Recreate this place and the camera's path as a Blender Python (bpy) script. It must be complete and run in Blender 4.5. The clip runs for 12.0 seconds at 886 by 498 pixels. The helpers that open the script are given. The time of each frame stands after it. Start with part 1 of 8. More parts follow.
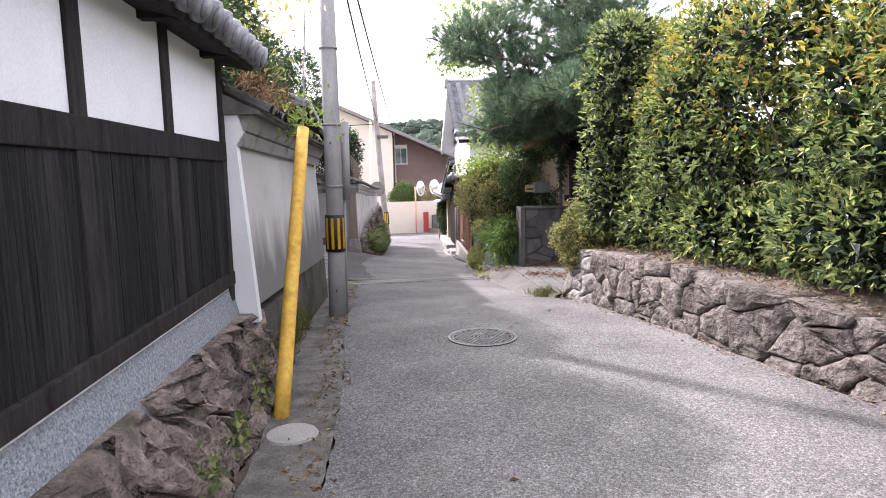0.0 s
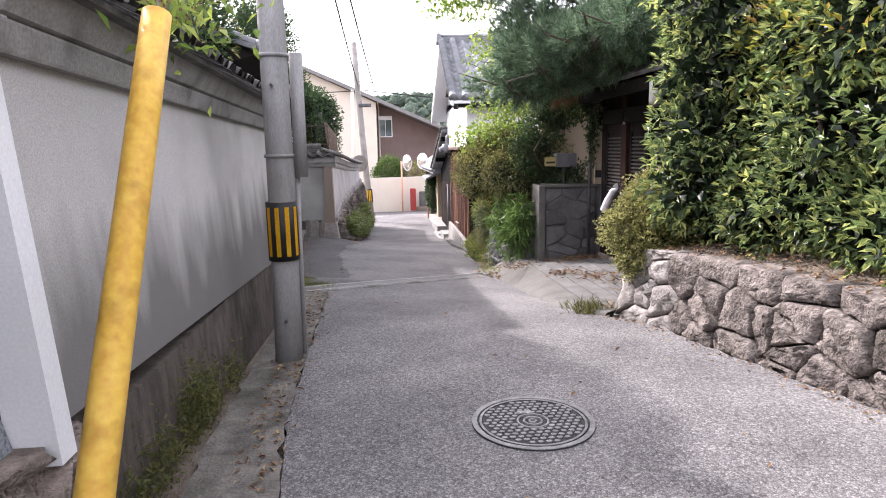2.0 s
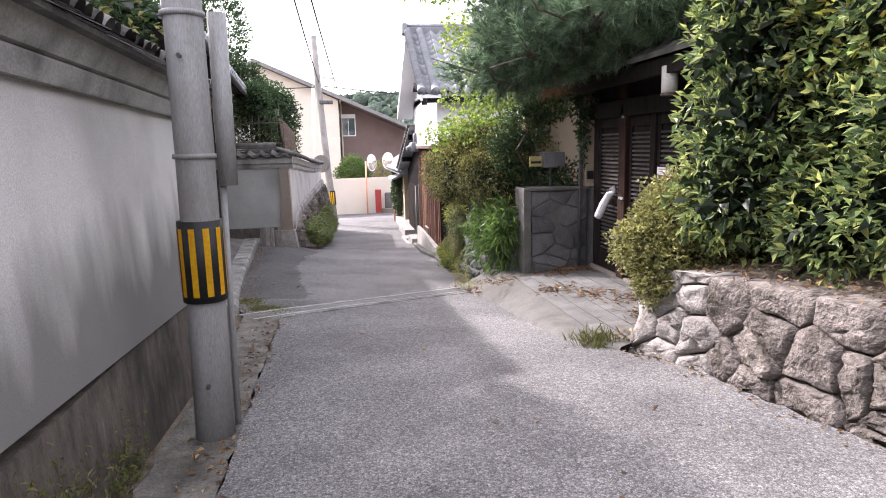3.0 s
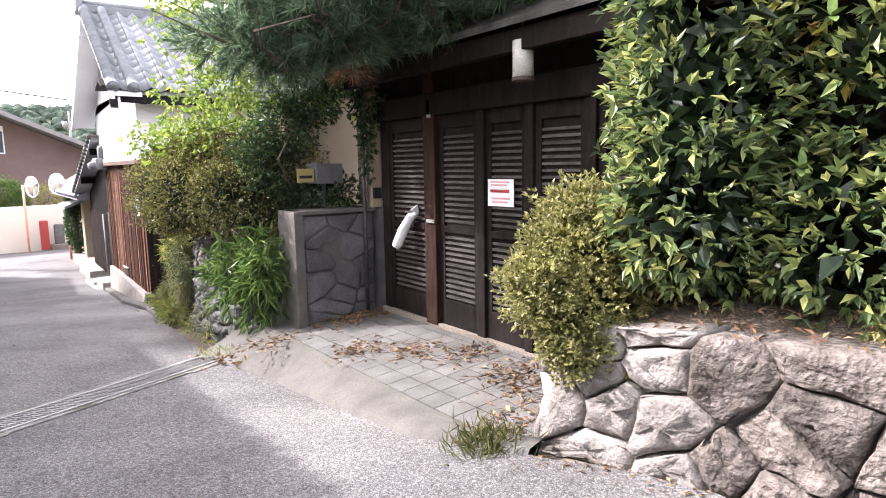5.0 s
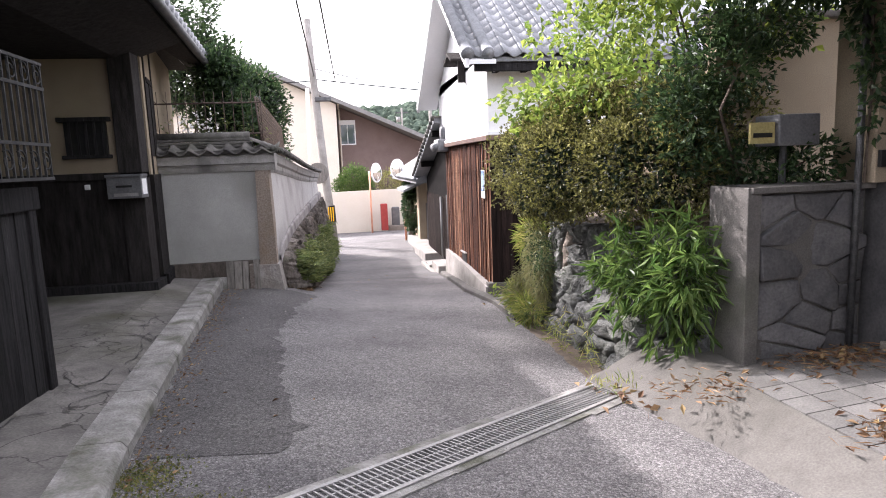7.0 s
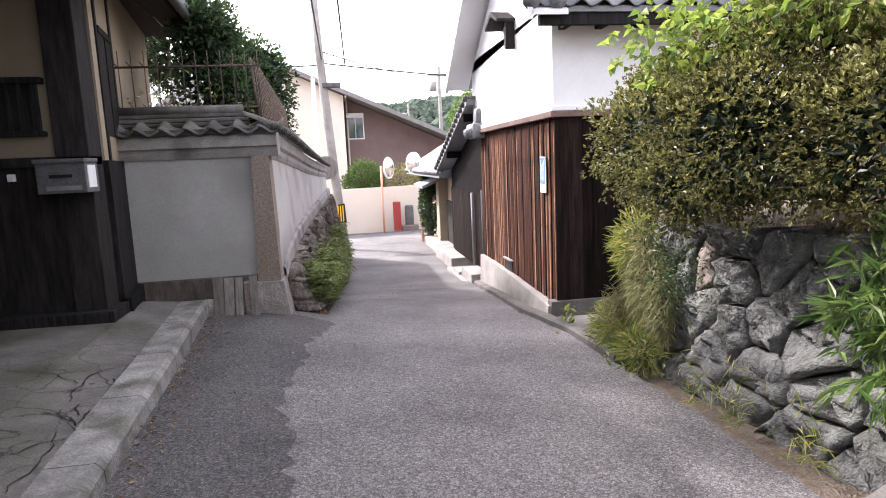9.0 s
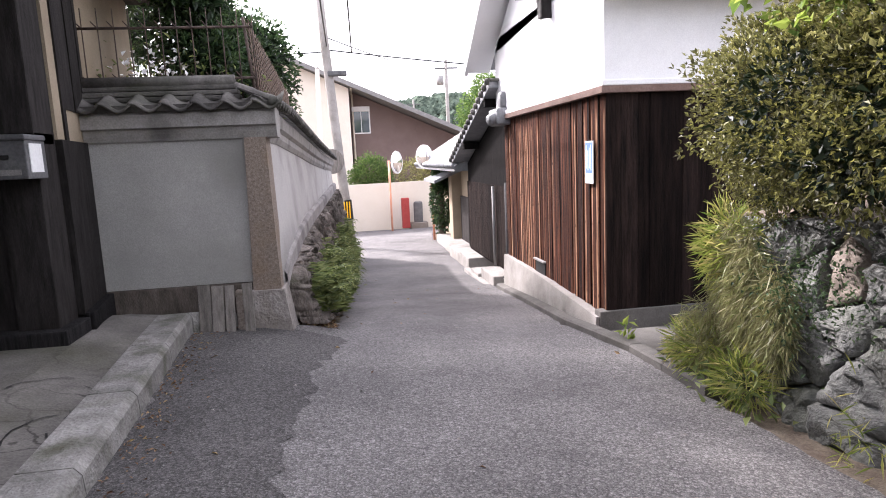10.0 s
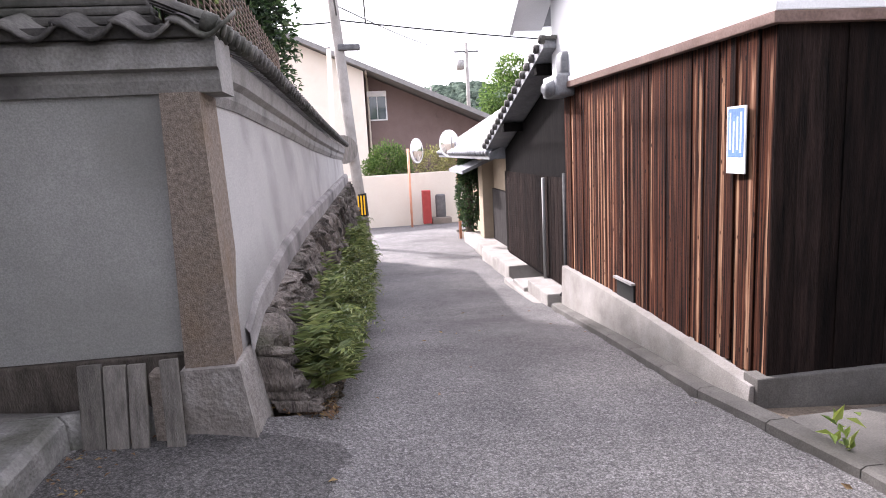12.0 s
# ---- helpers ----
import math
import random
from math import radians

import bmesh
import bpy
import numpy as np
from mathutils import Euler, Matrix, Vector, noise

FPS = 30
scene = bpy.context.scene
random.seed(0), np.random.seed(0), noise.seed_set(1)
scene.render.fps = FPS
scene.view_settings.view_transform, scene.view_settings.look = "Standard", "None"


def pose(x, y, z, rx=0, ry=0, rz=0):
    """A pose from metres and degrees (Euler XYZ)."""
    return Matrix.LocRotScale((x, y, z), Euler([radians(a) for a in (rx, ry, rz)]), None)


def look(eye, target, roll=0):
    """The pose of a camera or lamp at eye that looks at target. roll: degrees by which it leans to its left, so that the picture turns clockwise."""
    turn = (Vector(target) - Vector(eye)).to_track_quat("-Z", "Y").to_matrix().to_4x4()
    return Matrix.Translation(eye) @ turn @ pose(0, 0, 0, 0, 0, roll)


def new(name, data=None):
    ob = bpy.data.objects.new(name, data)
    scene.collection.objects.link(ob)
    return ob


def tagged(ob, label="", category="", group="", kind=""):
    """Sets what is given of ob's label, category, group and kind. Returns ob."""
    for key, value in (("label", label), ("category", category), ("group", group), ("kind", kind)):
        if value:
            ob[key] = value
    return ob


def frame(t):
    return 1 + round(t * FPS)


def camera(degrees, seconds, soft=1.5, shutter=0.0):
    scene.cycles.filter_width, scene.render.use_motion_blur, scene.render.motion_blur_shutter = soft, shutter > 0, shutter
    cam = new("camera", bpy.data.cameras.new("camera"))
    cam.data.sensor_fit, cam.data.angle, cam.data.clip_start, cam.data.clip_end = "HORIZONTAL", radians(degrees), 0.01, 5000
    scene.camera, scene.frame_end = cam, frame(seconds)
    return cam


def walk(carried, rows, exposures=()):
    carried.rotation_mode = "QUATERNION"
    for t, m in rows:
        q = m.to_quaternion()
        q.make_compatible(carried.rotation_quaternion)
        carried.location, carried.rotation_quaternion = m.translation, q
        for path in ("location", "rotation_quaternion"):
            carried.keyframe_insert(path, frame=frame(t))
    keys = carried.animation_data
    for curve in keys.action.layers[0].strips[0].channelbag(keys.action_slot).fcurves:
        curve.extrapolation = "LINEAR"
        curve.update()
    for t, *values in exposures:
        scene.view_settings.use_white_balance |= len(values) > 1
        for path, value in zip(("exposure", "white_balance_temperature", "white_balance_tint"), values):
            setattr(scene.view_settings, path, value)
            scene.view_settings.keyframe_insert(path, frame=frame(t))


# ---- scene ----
cam = camera(71.1, 12.0, soft=1.0)
PATH = [
    (0, (-0.365, 0.139, 1.582), (-0.206, 2.117, 1.34), -1.2),
    (0.5, (-0.361, 0.823, 1.57), (-0.191, 2.799, 1.313), -1.1),
    (1, (-0.353, 1.479, 1.549), (-0.177, 3.451, 1.266), -1.2),
    (1.5, (-0.372, 2.155, 1.52), (-0.185, 4.122, 1.211), -1.2),
    (2, (-0.335, 2.799, 1.495), (-0.131, 4.763, 1.173), -1.2),
    (2.5, (-0.394, 3.426, 1.465), (-0.169, 5.387, 1.141), -1.3),
    (3, (-0.292, 4.038, 1.481), (0.022, 5.986, 1.155), -1.4),
    (3.2, (-0.279, 4.268, 1.472), (0.188, 6.186, 1.152), -1.2),
    (4.8, (-0.294, 6.135, 1.328), (0.878, 7.731, 1.047), -0.9),
    (5, (-0.306, 6.36, 1.331), (0.871, 7.955, 1.063), -1.0),
    (5.5, (-0.402, 6.885, 1.307), (0.732, 8.509, 1.033), -1.5),
    (6, (-0.43, 7.398, 1.272), (0.16, 9.29, 1.01), -2.1),
    (6.5, (-0.433, 7.96, 1.196), (-0.088, 9.912, 0.925), -2.3),
    (7, (-0.462, 8.542, 1.144), (-0.135, 10.495, 0.864), -2.2),
    (7.2, (-0.521, 8.777, 1.124), (-0.199, 10.729, 0.833), -2.1),
    (8.8, (-0.631, 10.528, 1.036), (-0.325, 12.483, 0.753), -2.5),
    (9, (-0.663, 10.765, 0.997), (-0.349, 12.72, 0.712), -2.5),
    (9.5, (-0.663, 11.329, 0.947), (-0.352, 13.283, 0.655), -2.6),
    (10, (-0.742, 11.941, 0.877), (-0.441, 13.896, 0.585), -2.6),
    (10.5, (-0.692, 12.514, 0.872), (-0.408, 14.471, 0.577), -2.6),
    (11, (-0.724, 13.122, 0.855), (-0.454, 15.083, 0.567), -2.8),
    (11.5, (-0.659, 13.728, 0.83), (-0.402, 15.686, 0.517), -2.9),
    (12, (-0.664, 14.362, 0.802), (-0.418, 16.321, 0.482), -3.0),
]
EXPOSURES = [(0.0, 2.33, 6200, 20), (3.0, 2.4, 6200, 20), (5.0, 2.75, 6250, 19), (6.0, 2.72, 6250, 18), (7.0, 2.44, 6250, 19), (9.0, 2.44, 6250, 20), (12.0, 2.38, 6150, 21)]
walk(cam, [(t, look(eye, target, roll)) for t, eye, target, roll in PATH], EXPOSURES)
# ---- world and sun ----
world = bpy.data.worlds.new("sky")
scene.world = world
world.use_nodes = True
wn = world.node_tree.nodes
sky = wn.new("ShaderNodeTexSky")
sky.sky_type = "NISHITA"
sky.sun_disc = False
SUN_EL, SUN_AZ = radians(37), radians(-42)   # azimuth from +y, clockwise positive
sky.sun_elevation, sky.sun_rotation = SUN_EL, SUN_AZ
sky.dust_density, sky.air_density, sky.ozone_density = 6.0, 1.0, 0.6
wn["Background"].inputs["Strength"].default_value = 0.15
# thin white haze over the whole sky
fade = wn.new("ShaderNodeHueSaturation")
fade.inputs["Saturation"].default_value = 0.45
haze = wn.new("ShaderNodeMix")
haze.data_type = "RGBA"
haze.inputs[0].default_value = 0.5
haze.inputs[7].default_value = (5.3, 5.3, 5.35, 1)
world.node_tree.links.new(sky.outputs[0], fade.inputs["Color"])
world.node_tree.links.new(fade.outputs[0], haze.inputs[6])
world.node_tree.links.new(haze.outputs[2], wn["Background"].inputs["Color"])
sun_data = bpy.data.lights.new("sun", "SUN")
sun_data.energy, sun_data.angle, sun_data.color = 1.75, radians(1.2), (1.0, 0.955, 0.9)
sun = new("sun", sun_data)
sun_from = Vector((math.sin(SUN_AZ) * math.cos(SUN_EL), math.cos(SUN_AZ) * math.cos(SUN_EL), math.sin(SUN_EL)))
sun.rotation_mode = "QUATERNION"
sun.rotation_quaternion = sun_from.to_track_quat("Z", "Y")
sun.location = (0, 10, 30)

# ---- materials ----
def mat(name, c1, c2, rough=0.85, scale=6.0, bump=0.3, bscale=60.0, c3=None, metal=0.0, spec=0.2, stretch=(1, 1, 1),
        rand=0.0, island=0.0, detail=6.0, stain=None, stain_scale=1.2, stain_amt=0.5, bdist=0.01):
    """Two-scale noise colour, optional stains, bump, and random tint per object or per island."""
    m = bpy.data.materials.new(name)
    m.use_nodes = True
    nt = m.node_tree
    n, l = nt.nodes, nt.links
    b = n["Principled BSDF"]
    b.inputs["Roughness"].default_value = rough
    b.inputs["Metallic"].default_value = metal
    b.inputs["Specular IOR Level"].default_value = spec
    tc = n.new("ShaderNodeTexCoord")
    mp = n.new("ShaderNodeMapping")
    mp.inputs["Scale"].default_value = stretch
    geo = n.new("ShaderNodeNewGeometry")
    l.new(geo.outputs["Position"], mp.inputs["Vector"])
    no = n.new("ShaderNodeTexNoise")
    no.inputs["Scale"].default_value, no.inputs["Detail"].default_value = scale, detail
    no.inputs["Roughness"].default_value = 0.65
    l.new(mp.outputs[0], no.inputs["Vector"])
    ra = n.new("ShaderNodeValToRGB")
    ra.color_ramp.elements[0].color, ra.color_ramp.elements[1].color = (*c1, 1), (*c2, 1)
    ra.color_ramp.elements[0].position, ra.color_ramp.elements[1].position = 0.32, 0.68
    if c3:
        e = ra.color_ramp.elements.new(0.8)
        e.color = (*c3, 1)
    l.new(no.outputs["Fac"], ra.inputs["Fac"])
    col = ra.outputs["Color"]
    fine = n.new("ShaderNodeTexNoise")
    fine.inputs["Scale"].default_value, fine.inputs["Detail"].default_value = bscale, 4.0
    l.new(mp.outputs[0], fine.inputs["Vector"])
    grain = n.new("ShaderNodeMix")
    grain.data_type, grain.blend_type = "RGBA", "OVERLAY"
    grain.inputs[0].default_value = 0.45
    l.new(col, grain.inputs[6])
    l.new(fine.outputs["Fac"], grain.inputs[7])
    col = grain.outputs[2]
    if stain:
        sn = n.new("ShaderNodeTexNoise")
        sn.inputs["Scale"].default_value, sn.inputs["Detail"].default_value = stain_scale, 8.0
        l.new(geo.outputs["Position"], sn.inputs["Vector"])
        sr = n.new("ShaderNodeValToRGB")
        sr.color_ramp.elements[0].position, sr.color_ramp.elements[1].position = 0.5, 0.7
        sr.color_ramp.elements[1].color = (stain_amt, stain_amt, stain_amt, 1)
        l.new(sn.outputs["Fac"], sr.inputs["Fac"])
        mx = n.new("ShaderNodeMix")
        mx.data_type = "RGBA"
        mx.inputs[7].default_value = (*stain, 1)
        l.new(sr.outputs["Color"], mx.inputs[0])
        l.new(col, mx.inputs[6])
        col = mx.outputs[2]
    if rand or island:
        hs = n.new("ShaderNodeHueSaturation")
        mr = n.new("ShaderNodeMapRange")
        amt = rand or island
        mr.inputs["To Min"].default_value, mr.inputs["To Max"].default_value = 1 - amt, 1 + amt
        if rand:
            oi = n.new("ShaderNodeObjectInfo")
            l.new(oi.outputs["Random"], mr.inputs["Value"])
        else:
            l.new(geo.outputs["Random Per Island"], mr.inputs["Value"])
        l.new(mr.outputs[0], hs.inputs["Value"])
        l.new(col, hs.inputs["Color"])
        col = hs.outputs["Color"]
    l.new(col, b.inputs["Base Color"])
    if bump:
        bp = n.new("ShaderNodeBump")
        bp.inputs["Strength"].default_value, bp.inputs["Distance"].default_value = bump, bdist
        ad = n.new("ShaderNodeMath")
        l.new(fine.outputs["Fac"], ad.inputs[0])
        l.new(no.outputs["Fac"], ad.inputs[1])
        l.new(ad.outputs[0], bp.inputs["Height"])
        l.new(bp.outputs[0], b.inputs["Normal"])
    return m


def leaf_mat(name, cols, rough=0.45, trans=0.35, spec=0.4):
    """Leaves: each its own tint from a ramp, glossy on top, letting light through."""
    m = bpy.data.materials.new(name)
    m.use_nodes = True
    n, l = m.node_tree.nodes, m.node_tree.links
    b = n["Principled BSDF"]
    b.inputs["Roughness"].default_value, b.inputs["Specular IOR Level"].default_value = rough, spec
    geo = n.new("ShaderNodeNewGeometry")
    ra = n.new("ShaderNodeValToRGB")
    el = ra.color_ramp.elements
    el[0].color, el[1].color = (*cols[0], 1), (*cols[-1], 1)
    for i, c in enumerate(cols[1:-1]):
        e = el.new((i + 1) / (len(cols) - 1))
        e.color = (*c, 1)
    l.new(geo.outputs["Random Per Island"], ra.inputs["Fac"])
    no = n.new("ShaderNodeTexNoise")
    no.inputs["Scale"].default_value = 3.0
    l.new(geo.outputs["Position"], no.inputs["Vector"])
    hs = n.new("ShaderNodeHueSaturation")
    mr = n.new("ShaderNodeMapRange")
    mr.inputs["From Min"].default_value, mr.inputs["From Max"].default_value = 0.3, 0.7
    mr.inputs["To Min"].default_value, mr.inputs["To Max"].default_value = 0.7, 1.3
    l.new(no.outputs["Fac"], mr.inputs["Value"])
    l.new(mr.outputs[0], hs.inputs["Value"])
    l.new(ra.outputs["Color"], hs.inputs["Color"])
    l.new(hs.outputs[0], b.inputs["Base Color"])
    tr = n.new("ShaderNodeBsdfTranslucent")
    l.new(hs.outputs[0], tr.inputs["Color"])
    mx = n.new("ShaderNodeMixShader")
    mx.inputs[0].default_value = trans
    l.new(b.outputs[0], mx.inputs[1])
    l.new(tr.outputs[0], mx.inputs[2])
    l.new(mx.outputs[0], n["Material Output"].inputs["Surface"])
    return m


def glass_mat(name, tint=(0.05, 0.07, 0.08), rough=0.05):
    m = bpy.data.materials.new(name)
    m.use_nodes = True
    b = m.node_tree.nodes["Principled BSDF"]
    b.inputs["Base Color"].default_value = (*tint, 1)
    b.inputs["Roughness"].default_value = rough
    b.inputs["Specular IOR Level"].default_value = 0.8
    return m


M = {}
def asphalt_mat(name, gain):
    """Worn asphalt: packed stone chips of two sizes, each with its own tone, in dark binder, with broad worn patches."""
    m = mat(name, (0.103 * gain, 0.098 * gain, 0.0975 * gain), (0.168 * gain, 0.16 * gain, 0.158 * gain), 0.92, 0.9, 0.0, 120, stain=(0.22 * gain, 0.21 * gain, 0.2 * gain), stain_scale=0.55, stain_amt=0.6)
    n, l = m.node_tree.nodes, m.node_tree.links
    b = n["Principled BSDF"]
    col = b.inputs["Base Color"].links[0].from_socket
    geo = n.new("ShaderNodeNewGeometry")
    height = None
    for sc, lo, hi in ((150, 0.66, 1.5), (62, 0.82, 1.28)):
        v = n.new("ShaderNodeTexVoronoi")
        v.inputs["Scale"].default_value, v.inputs["Randomness"].default_value = sc, 1.0
        l.new(geo.outputs["Position"], v.inputs["Vector"])
        sp = n.new("ShaderNodeSeparateColor")
        l.new(v.outputs["Color"], sp.inputs[0])
        p = n.new("ShaderNodeMath")
        p.operation = "POWER"
        p.inputs[1].default_value = 1.6
        l.new(sp.outputs[0], p.inputs[0])
        r = n.new("ShaderNodeMapRange")
        r.inputs["To Min"].default_value, r.inputs["To Max"].default_value = lo, hi
        l.new(p.outputs[0], r.inputs["Value"])
        # dark binder between the chips
        e = n.new("ShaderNodeMapRange")
        e.inputs["From Min"].default_value, e.inputs["From Max"].default_value = 0.45, 0.75
        e.inputs["To Min"].default_value, e.inputs["To Max"].default_value = 1.0, 0.68
        l.new(v.outputs["Distance"], e.inputs["Value"])
        k = n.new("ShaderNodeMath")
        k.operation = "MULTIPLY"
        l.new(r.outputs[0], k.inputs[0])
        l.new(e.outputs[0], k.inputs[1])
        x = n.new("ShaderNodeVectorMath")
        x.operation = "SCALE"
        l.new(col, x.inputs[0])
        l.new(k.outputs[0], x.inputs["Scale"])
        col = x.outputs[0]
        height = height or v.outputs["Distance"]
    l.new(col, b.inputs["Base Color"])
    bp = n.new("ShaderNodeBump")
    bp.inputs["Strength"].default_value, bp.inputs["Distance"].default_value = 0.8, 0.006
    bp.invert = True
    l.new(height, bp.inputs["Height"])
    l.new(bp.outputs[0], b.inputs["Normal"])
    return m


M["asphalt"] = asphalt_mat("asphalt", 1.3)
M["asphalt_dark"] = asphalt_mat("asphalt_dark", 0.76)
M["strip"] = mat("strip", (0.075, 0.07, 0.062), (0.19, 0.175, 0.155), 0.95, 6, 1.0, 60, c3=(0.3, 0.28, 0.25), stain=(0.035, 0.035, 0.022), stain_scale=2.5, stain_amt=0.75, bdist=0.015)
M["stone_mossy"] = mat("stone_mossy", (0.10, 0.082, 0.07), (0.32, 0.26, 0.225), 0.95, 9, 1.0, 40, stain=(0.045, 0.05, 0.025), stain_scale=3.5, stain_amt=0.85, rand=0.3, bdist=0.035)
M["concrete"] = mat("concrete", (0.085, 0.08, 0.074), (0.145, 0.136, 0.125), 0.9, 2.5, 0.35, 90, stain=(0.0688, 0.0651, 0.0536), stain_amt=0.6)
M["concrete_pale"] = mat("concrete_pale", (0.22, 0.205, 0.19), (0.33, 0.31, 0.29), 0.9, 3, 0.3, 90, stain=(0.17, 0.16, 0.14), stain_amt=0.6)
M["concrete_dark"] = mat("concrete_dark", (0.09, 0.085, 0.08), (0.15, 0.14, 0.13), 0.95, 3, 0.4, 80, stain=(0.05, 0.06, 0.03))
M["soil"] = mat("soil", (0.11, 0.085, 0.065), (0.2, 0.165, 0.13), 0.95, 5, 0.8, 60, bdist=0.03)
M["field"] = mat("field", (0.05, 0.07, 0.03), (0.11, 0.12, 0.06), 0.95, 0.4, 0.5, 12)
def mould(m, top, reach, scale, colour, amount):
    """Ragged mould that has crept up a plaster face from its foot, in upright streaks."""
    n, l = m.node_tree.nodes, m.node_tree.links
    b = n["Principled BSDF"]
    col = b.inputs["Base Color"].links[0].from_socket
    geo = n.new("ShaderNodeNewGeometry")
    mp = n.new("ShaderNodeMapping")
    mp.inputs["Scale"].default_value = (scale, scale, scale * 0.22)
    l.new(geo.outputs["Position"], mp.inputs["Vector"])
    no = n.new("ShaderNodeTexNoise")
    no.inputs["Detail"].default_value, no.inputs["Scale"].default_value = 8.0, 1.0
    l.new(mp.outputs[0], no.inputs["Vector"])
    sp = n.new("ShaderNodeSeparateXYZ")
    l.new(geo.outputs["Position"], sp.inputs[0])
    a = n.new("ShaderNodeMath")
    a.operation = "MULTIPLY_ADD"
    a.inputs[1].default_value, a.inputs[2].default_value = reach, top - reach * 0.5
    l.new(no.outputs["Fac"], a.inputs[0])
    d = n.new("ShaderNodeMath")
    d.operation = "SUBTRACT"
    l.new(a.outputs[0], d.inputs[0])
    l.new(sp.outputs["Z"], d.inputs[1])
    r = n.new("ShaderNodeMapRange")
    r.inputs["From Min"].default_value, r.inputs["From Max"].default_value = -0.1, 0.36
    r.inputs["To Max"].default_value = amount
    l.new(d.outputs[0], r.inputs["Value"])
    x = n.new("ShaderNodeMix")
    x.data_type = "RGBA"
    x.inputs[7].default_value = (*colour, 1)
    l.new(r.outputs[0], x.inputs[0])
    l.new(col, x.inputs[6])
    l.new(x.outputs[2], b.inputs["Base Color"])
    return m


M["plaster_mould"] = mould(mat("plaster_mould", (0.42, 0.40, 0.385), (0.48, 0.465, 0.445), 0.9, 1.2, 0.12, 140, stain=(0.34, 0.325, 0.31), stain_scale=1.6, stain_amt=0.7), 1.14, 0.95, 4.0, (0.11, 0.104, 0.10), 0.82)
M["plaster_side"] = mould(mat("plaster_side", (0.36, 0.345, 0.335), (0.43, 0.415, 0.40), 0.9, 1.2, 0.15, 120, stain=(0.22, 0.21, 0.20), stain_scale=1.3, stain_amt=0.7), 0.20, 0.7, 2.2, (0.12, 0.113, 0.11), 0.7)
M["plaster_grey"] = mat("plaster_grey", (0.28, 0.274, 0.263), (0.37, 0.364, 0.347), 0.9, 1.0, 0.1, 140, stain=(0.19, 0.185, 0.17), stain_scale=0.9, stain_amt=0.6)
M["plaster_base"] = mat("plaster_base", (0.055, 0.047, 0.04), (0.13, 0.11, 0.094), 0.95, 5, 0.7, 60, c3=(0.24, 0.22, 0.2), stain=(0.03, 0.028, 0.022), stain_scale=2.5, stain_amt=0.8, stretch=(3, 3, 0.8))
M["plaster_cap"] = mat("plaster_cap", (0.21, 0.20, 0.19), (0.36, 0.345, 0.33), 0.92, 3, 0.4, 70, stain=(0.085, 0.08, 0.076), stain_scale=3.0, stain_amt=0.85)
M["plaster_cream"] = mat("plaster_cream", (0.271, 0.217, 0.156), (0.336, 0.279, 0.205), 0.9, 1.5, 0.15, 120, stain=(0.23, 0.189, 0.139), stain_amt=0.5)
M["white_plaster"] = mat("white_plaster", (0.68, 0.68, 0.685), (0.76, 0.76, 0.765), 0.85, 1.5, 0.06, 90, stain=(0.6, 0.59, 0.57), stain_amt=0.3)
M["dark_wood"] = mat("dark_wood", (0.011, 0.0105, 0.011), (0.038, 0.036, 0.037), 0.85, 7, 0.8, 70, c3=(0.17, 0.165, 0.16), stretch=(7, 7, 0.35), rand=0.3, spec=0.08)
M["black_wood"] = mat("black_wood", (0.013, 0.0115, 0.011), (0.040, 0.036, 0.035), 0.75, 5, 0.4, 60, stretch=(4, 4, 0.6), rand=0.2, spec=0.08)
M["gate_wood"] = mat("gate_wood", (0.0075, 0.0058, 0.0055), (0.022, 0.0165, 0.015), 0.7, 5, 0.4, 60, stretch=(4, 4, 1), rand=0.25, spec=0.08)
M["pebbledash"] = mat("pebbledash", (0.15, 0.165, 0.185), (0.36, 0.385, 0.41), 0.95, 70, 1.0, 130, bdist=0.01, detail=2)
M["stone"] = mat("stone", (0.07, 0.058, 0.052), (0.215, 0.187, 0.168), 0.95, 9, 1.0, 30, c3=(0.34, 0.31, 0.28), stain=(0.06, 0.052, 0.042), stain_scale=4, stain_amt=0.75, rand=0.22, bdist=0.035)
M["pale_stone"] = mat("pale_stone", (0.18, 0.16, 0.147), (0.31, 0.288, 0.268), 0.9, 5, 0.7, 45, stain=(0.195, 0.172, 0.148), stain_scale=3, stain_amt=0.5, rand=0.1, bdist=0.02)
M["grey_stone"] = mat("grey_stone", (0.068, 0.07, 0.067), (0.205, 0.208, 0.198), 0.9, 6, 1.0, 40, c3=(0.414, 0.414, 0.391), stain=(0.08, 0.085, 0.065), stain_scale=3, stain_amt=0.6, rand=0.22, bdist=0.02)
M["flag_stone"] = mat("flag_stone", (0.075, 0.074, 0.077), (0.135, 0.13, 0.128), 0.8, 5, 0.5, 50, c3=(0.19, 0.18, 0.17), rand=0.35)
M["granite"] = mat("granite", (0.15, 0.125, 0.105), (0.29, 0.25, 0.215), 0.9, 45, 0.5, 160, stain=(0.10, 0.085, 0.065), stain_amt=0.5)
M["tile"] = mat("tile", (0.11, 0.115, 0.125), (0.20, 0.205, 0.215), 0.45, 4, 0.2, 40, rand=0.25, spec=0.6)
M["old_tile"] = mat("old_tile", (0.05, 0.047, 0.045), (0.15, 0.14, 0.13), 0.75, 5, 0.4, 50, rand=0.3, stain=(0.06, 0.065, 0.045))
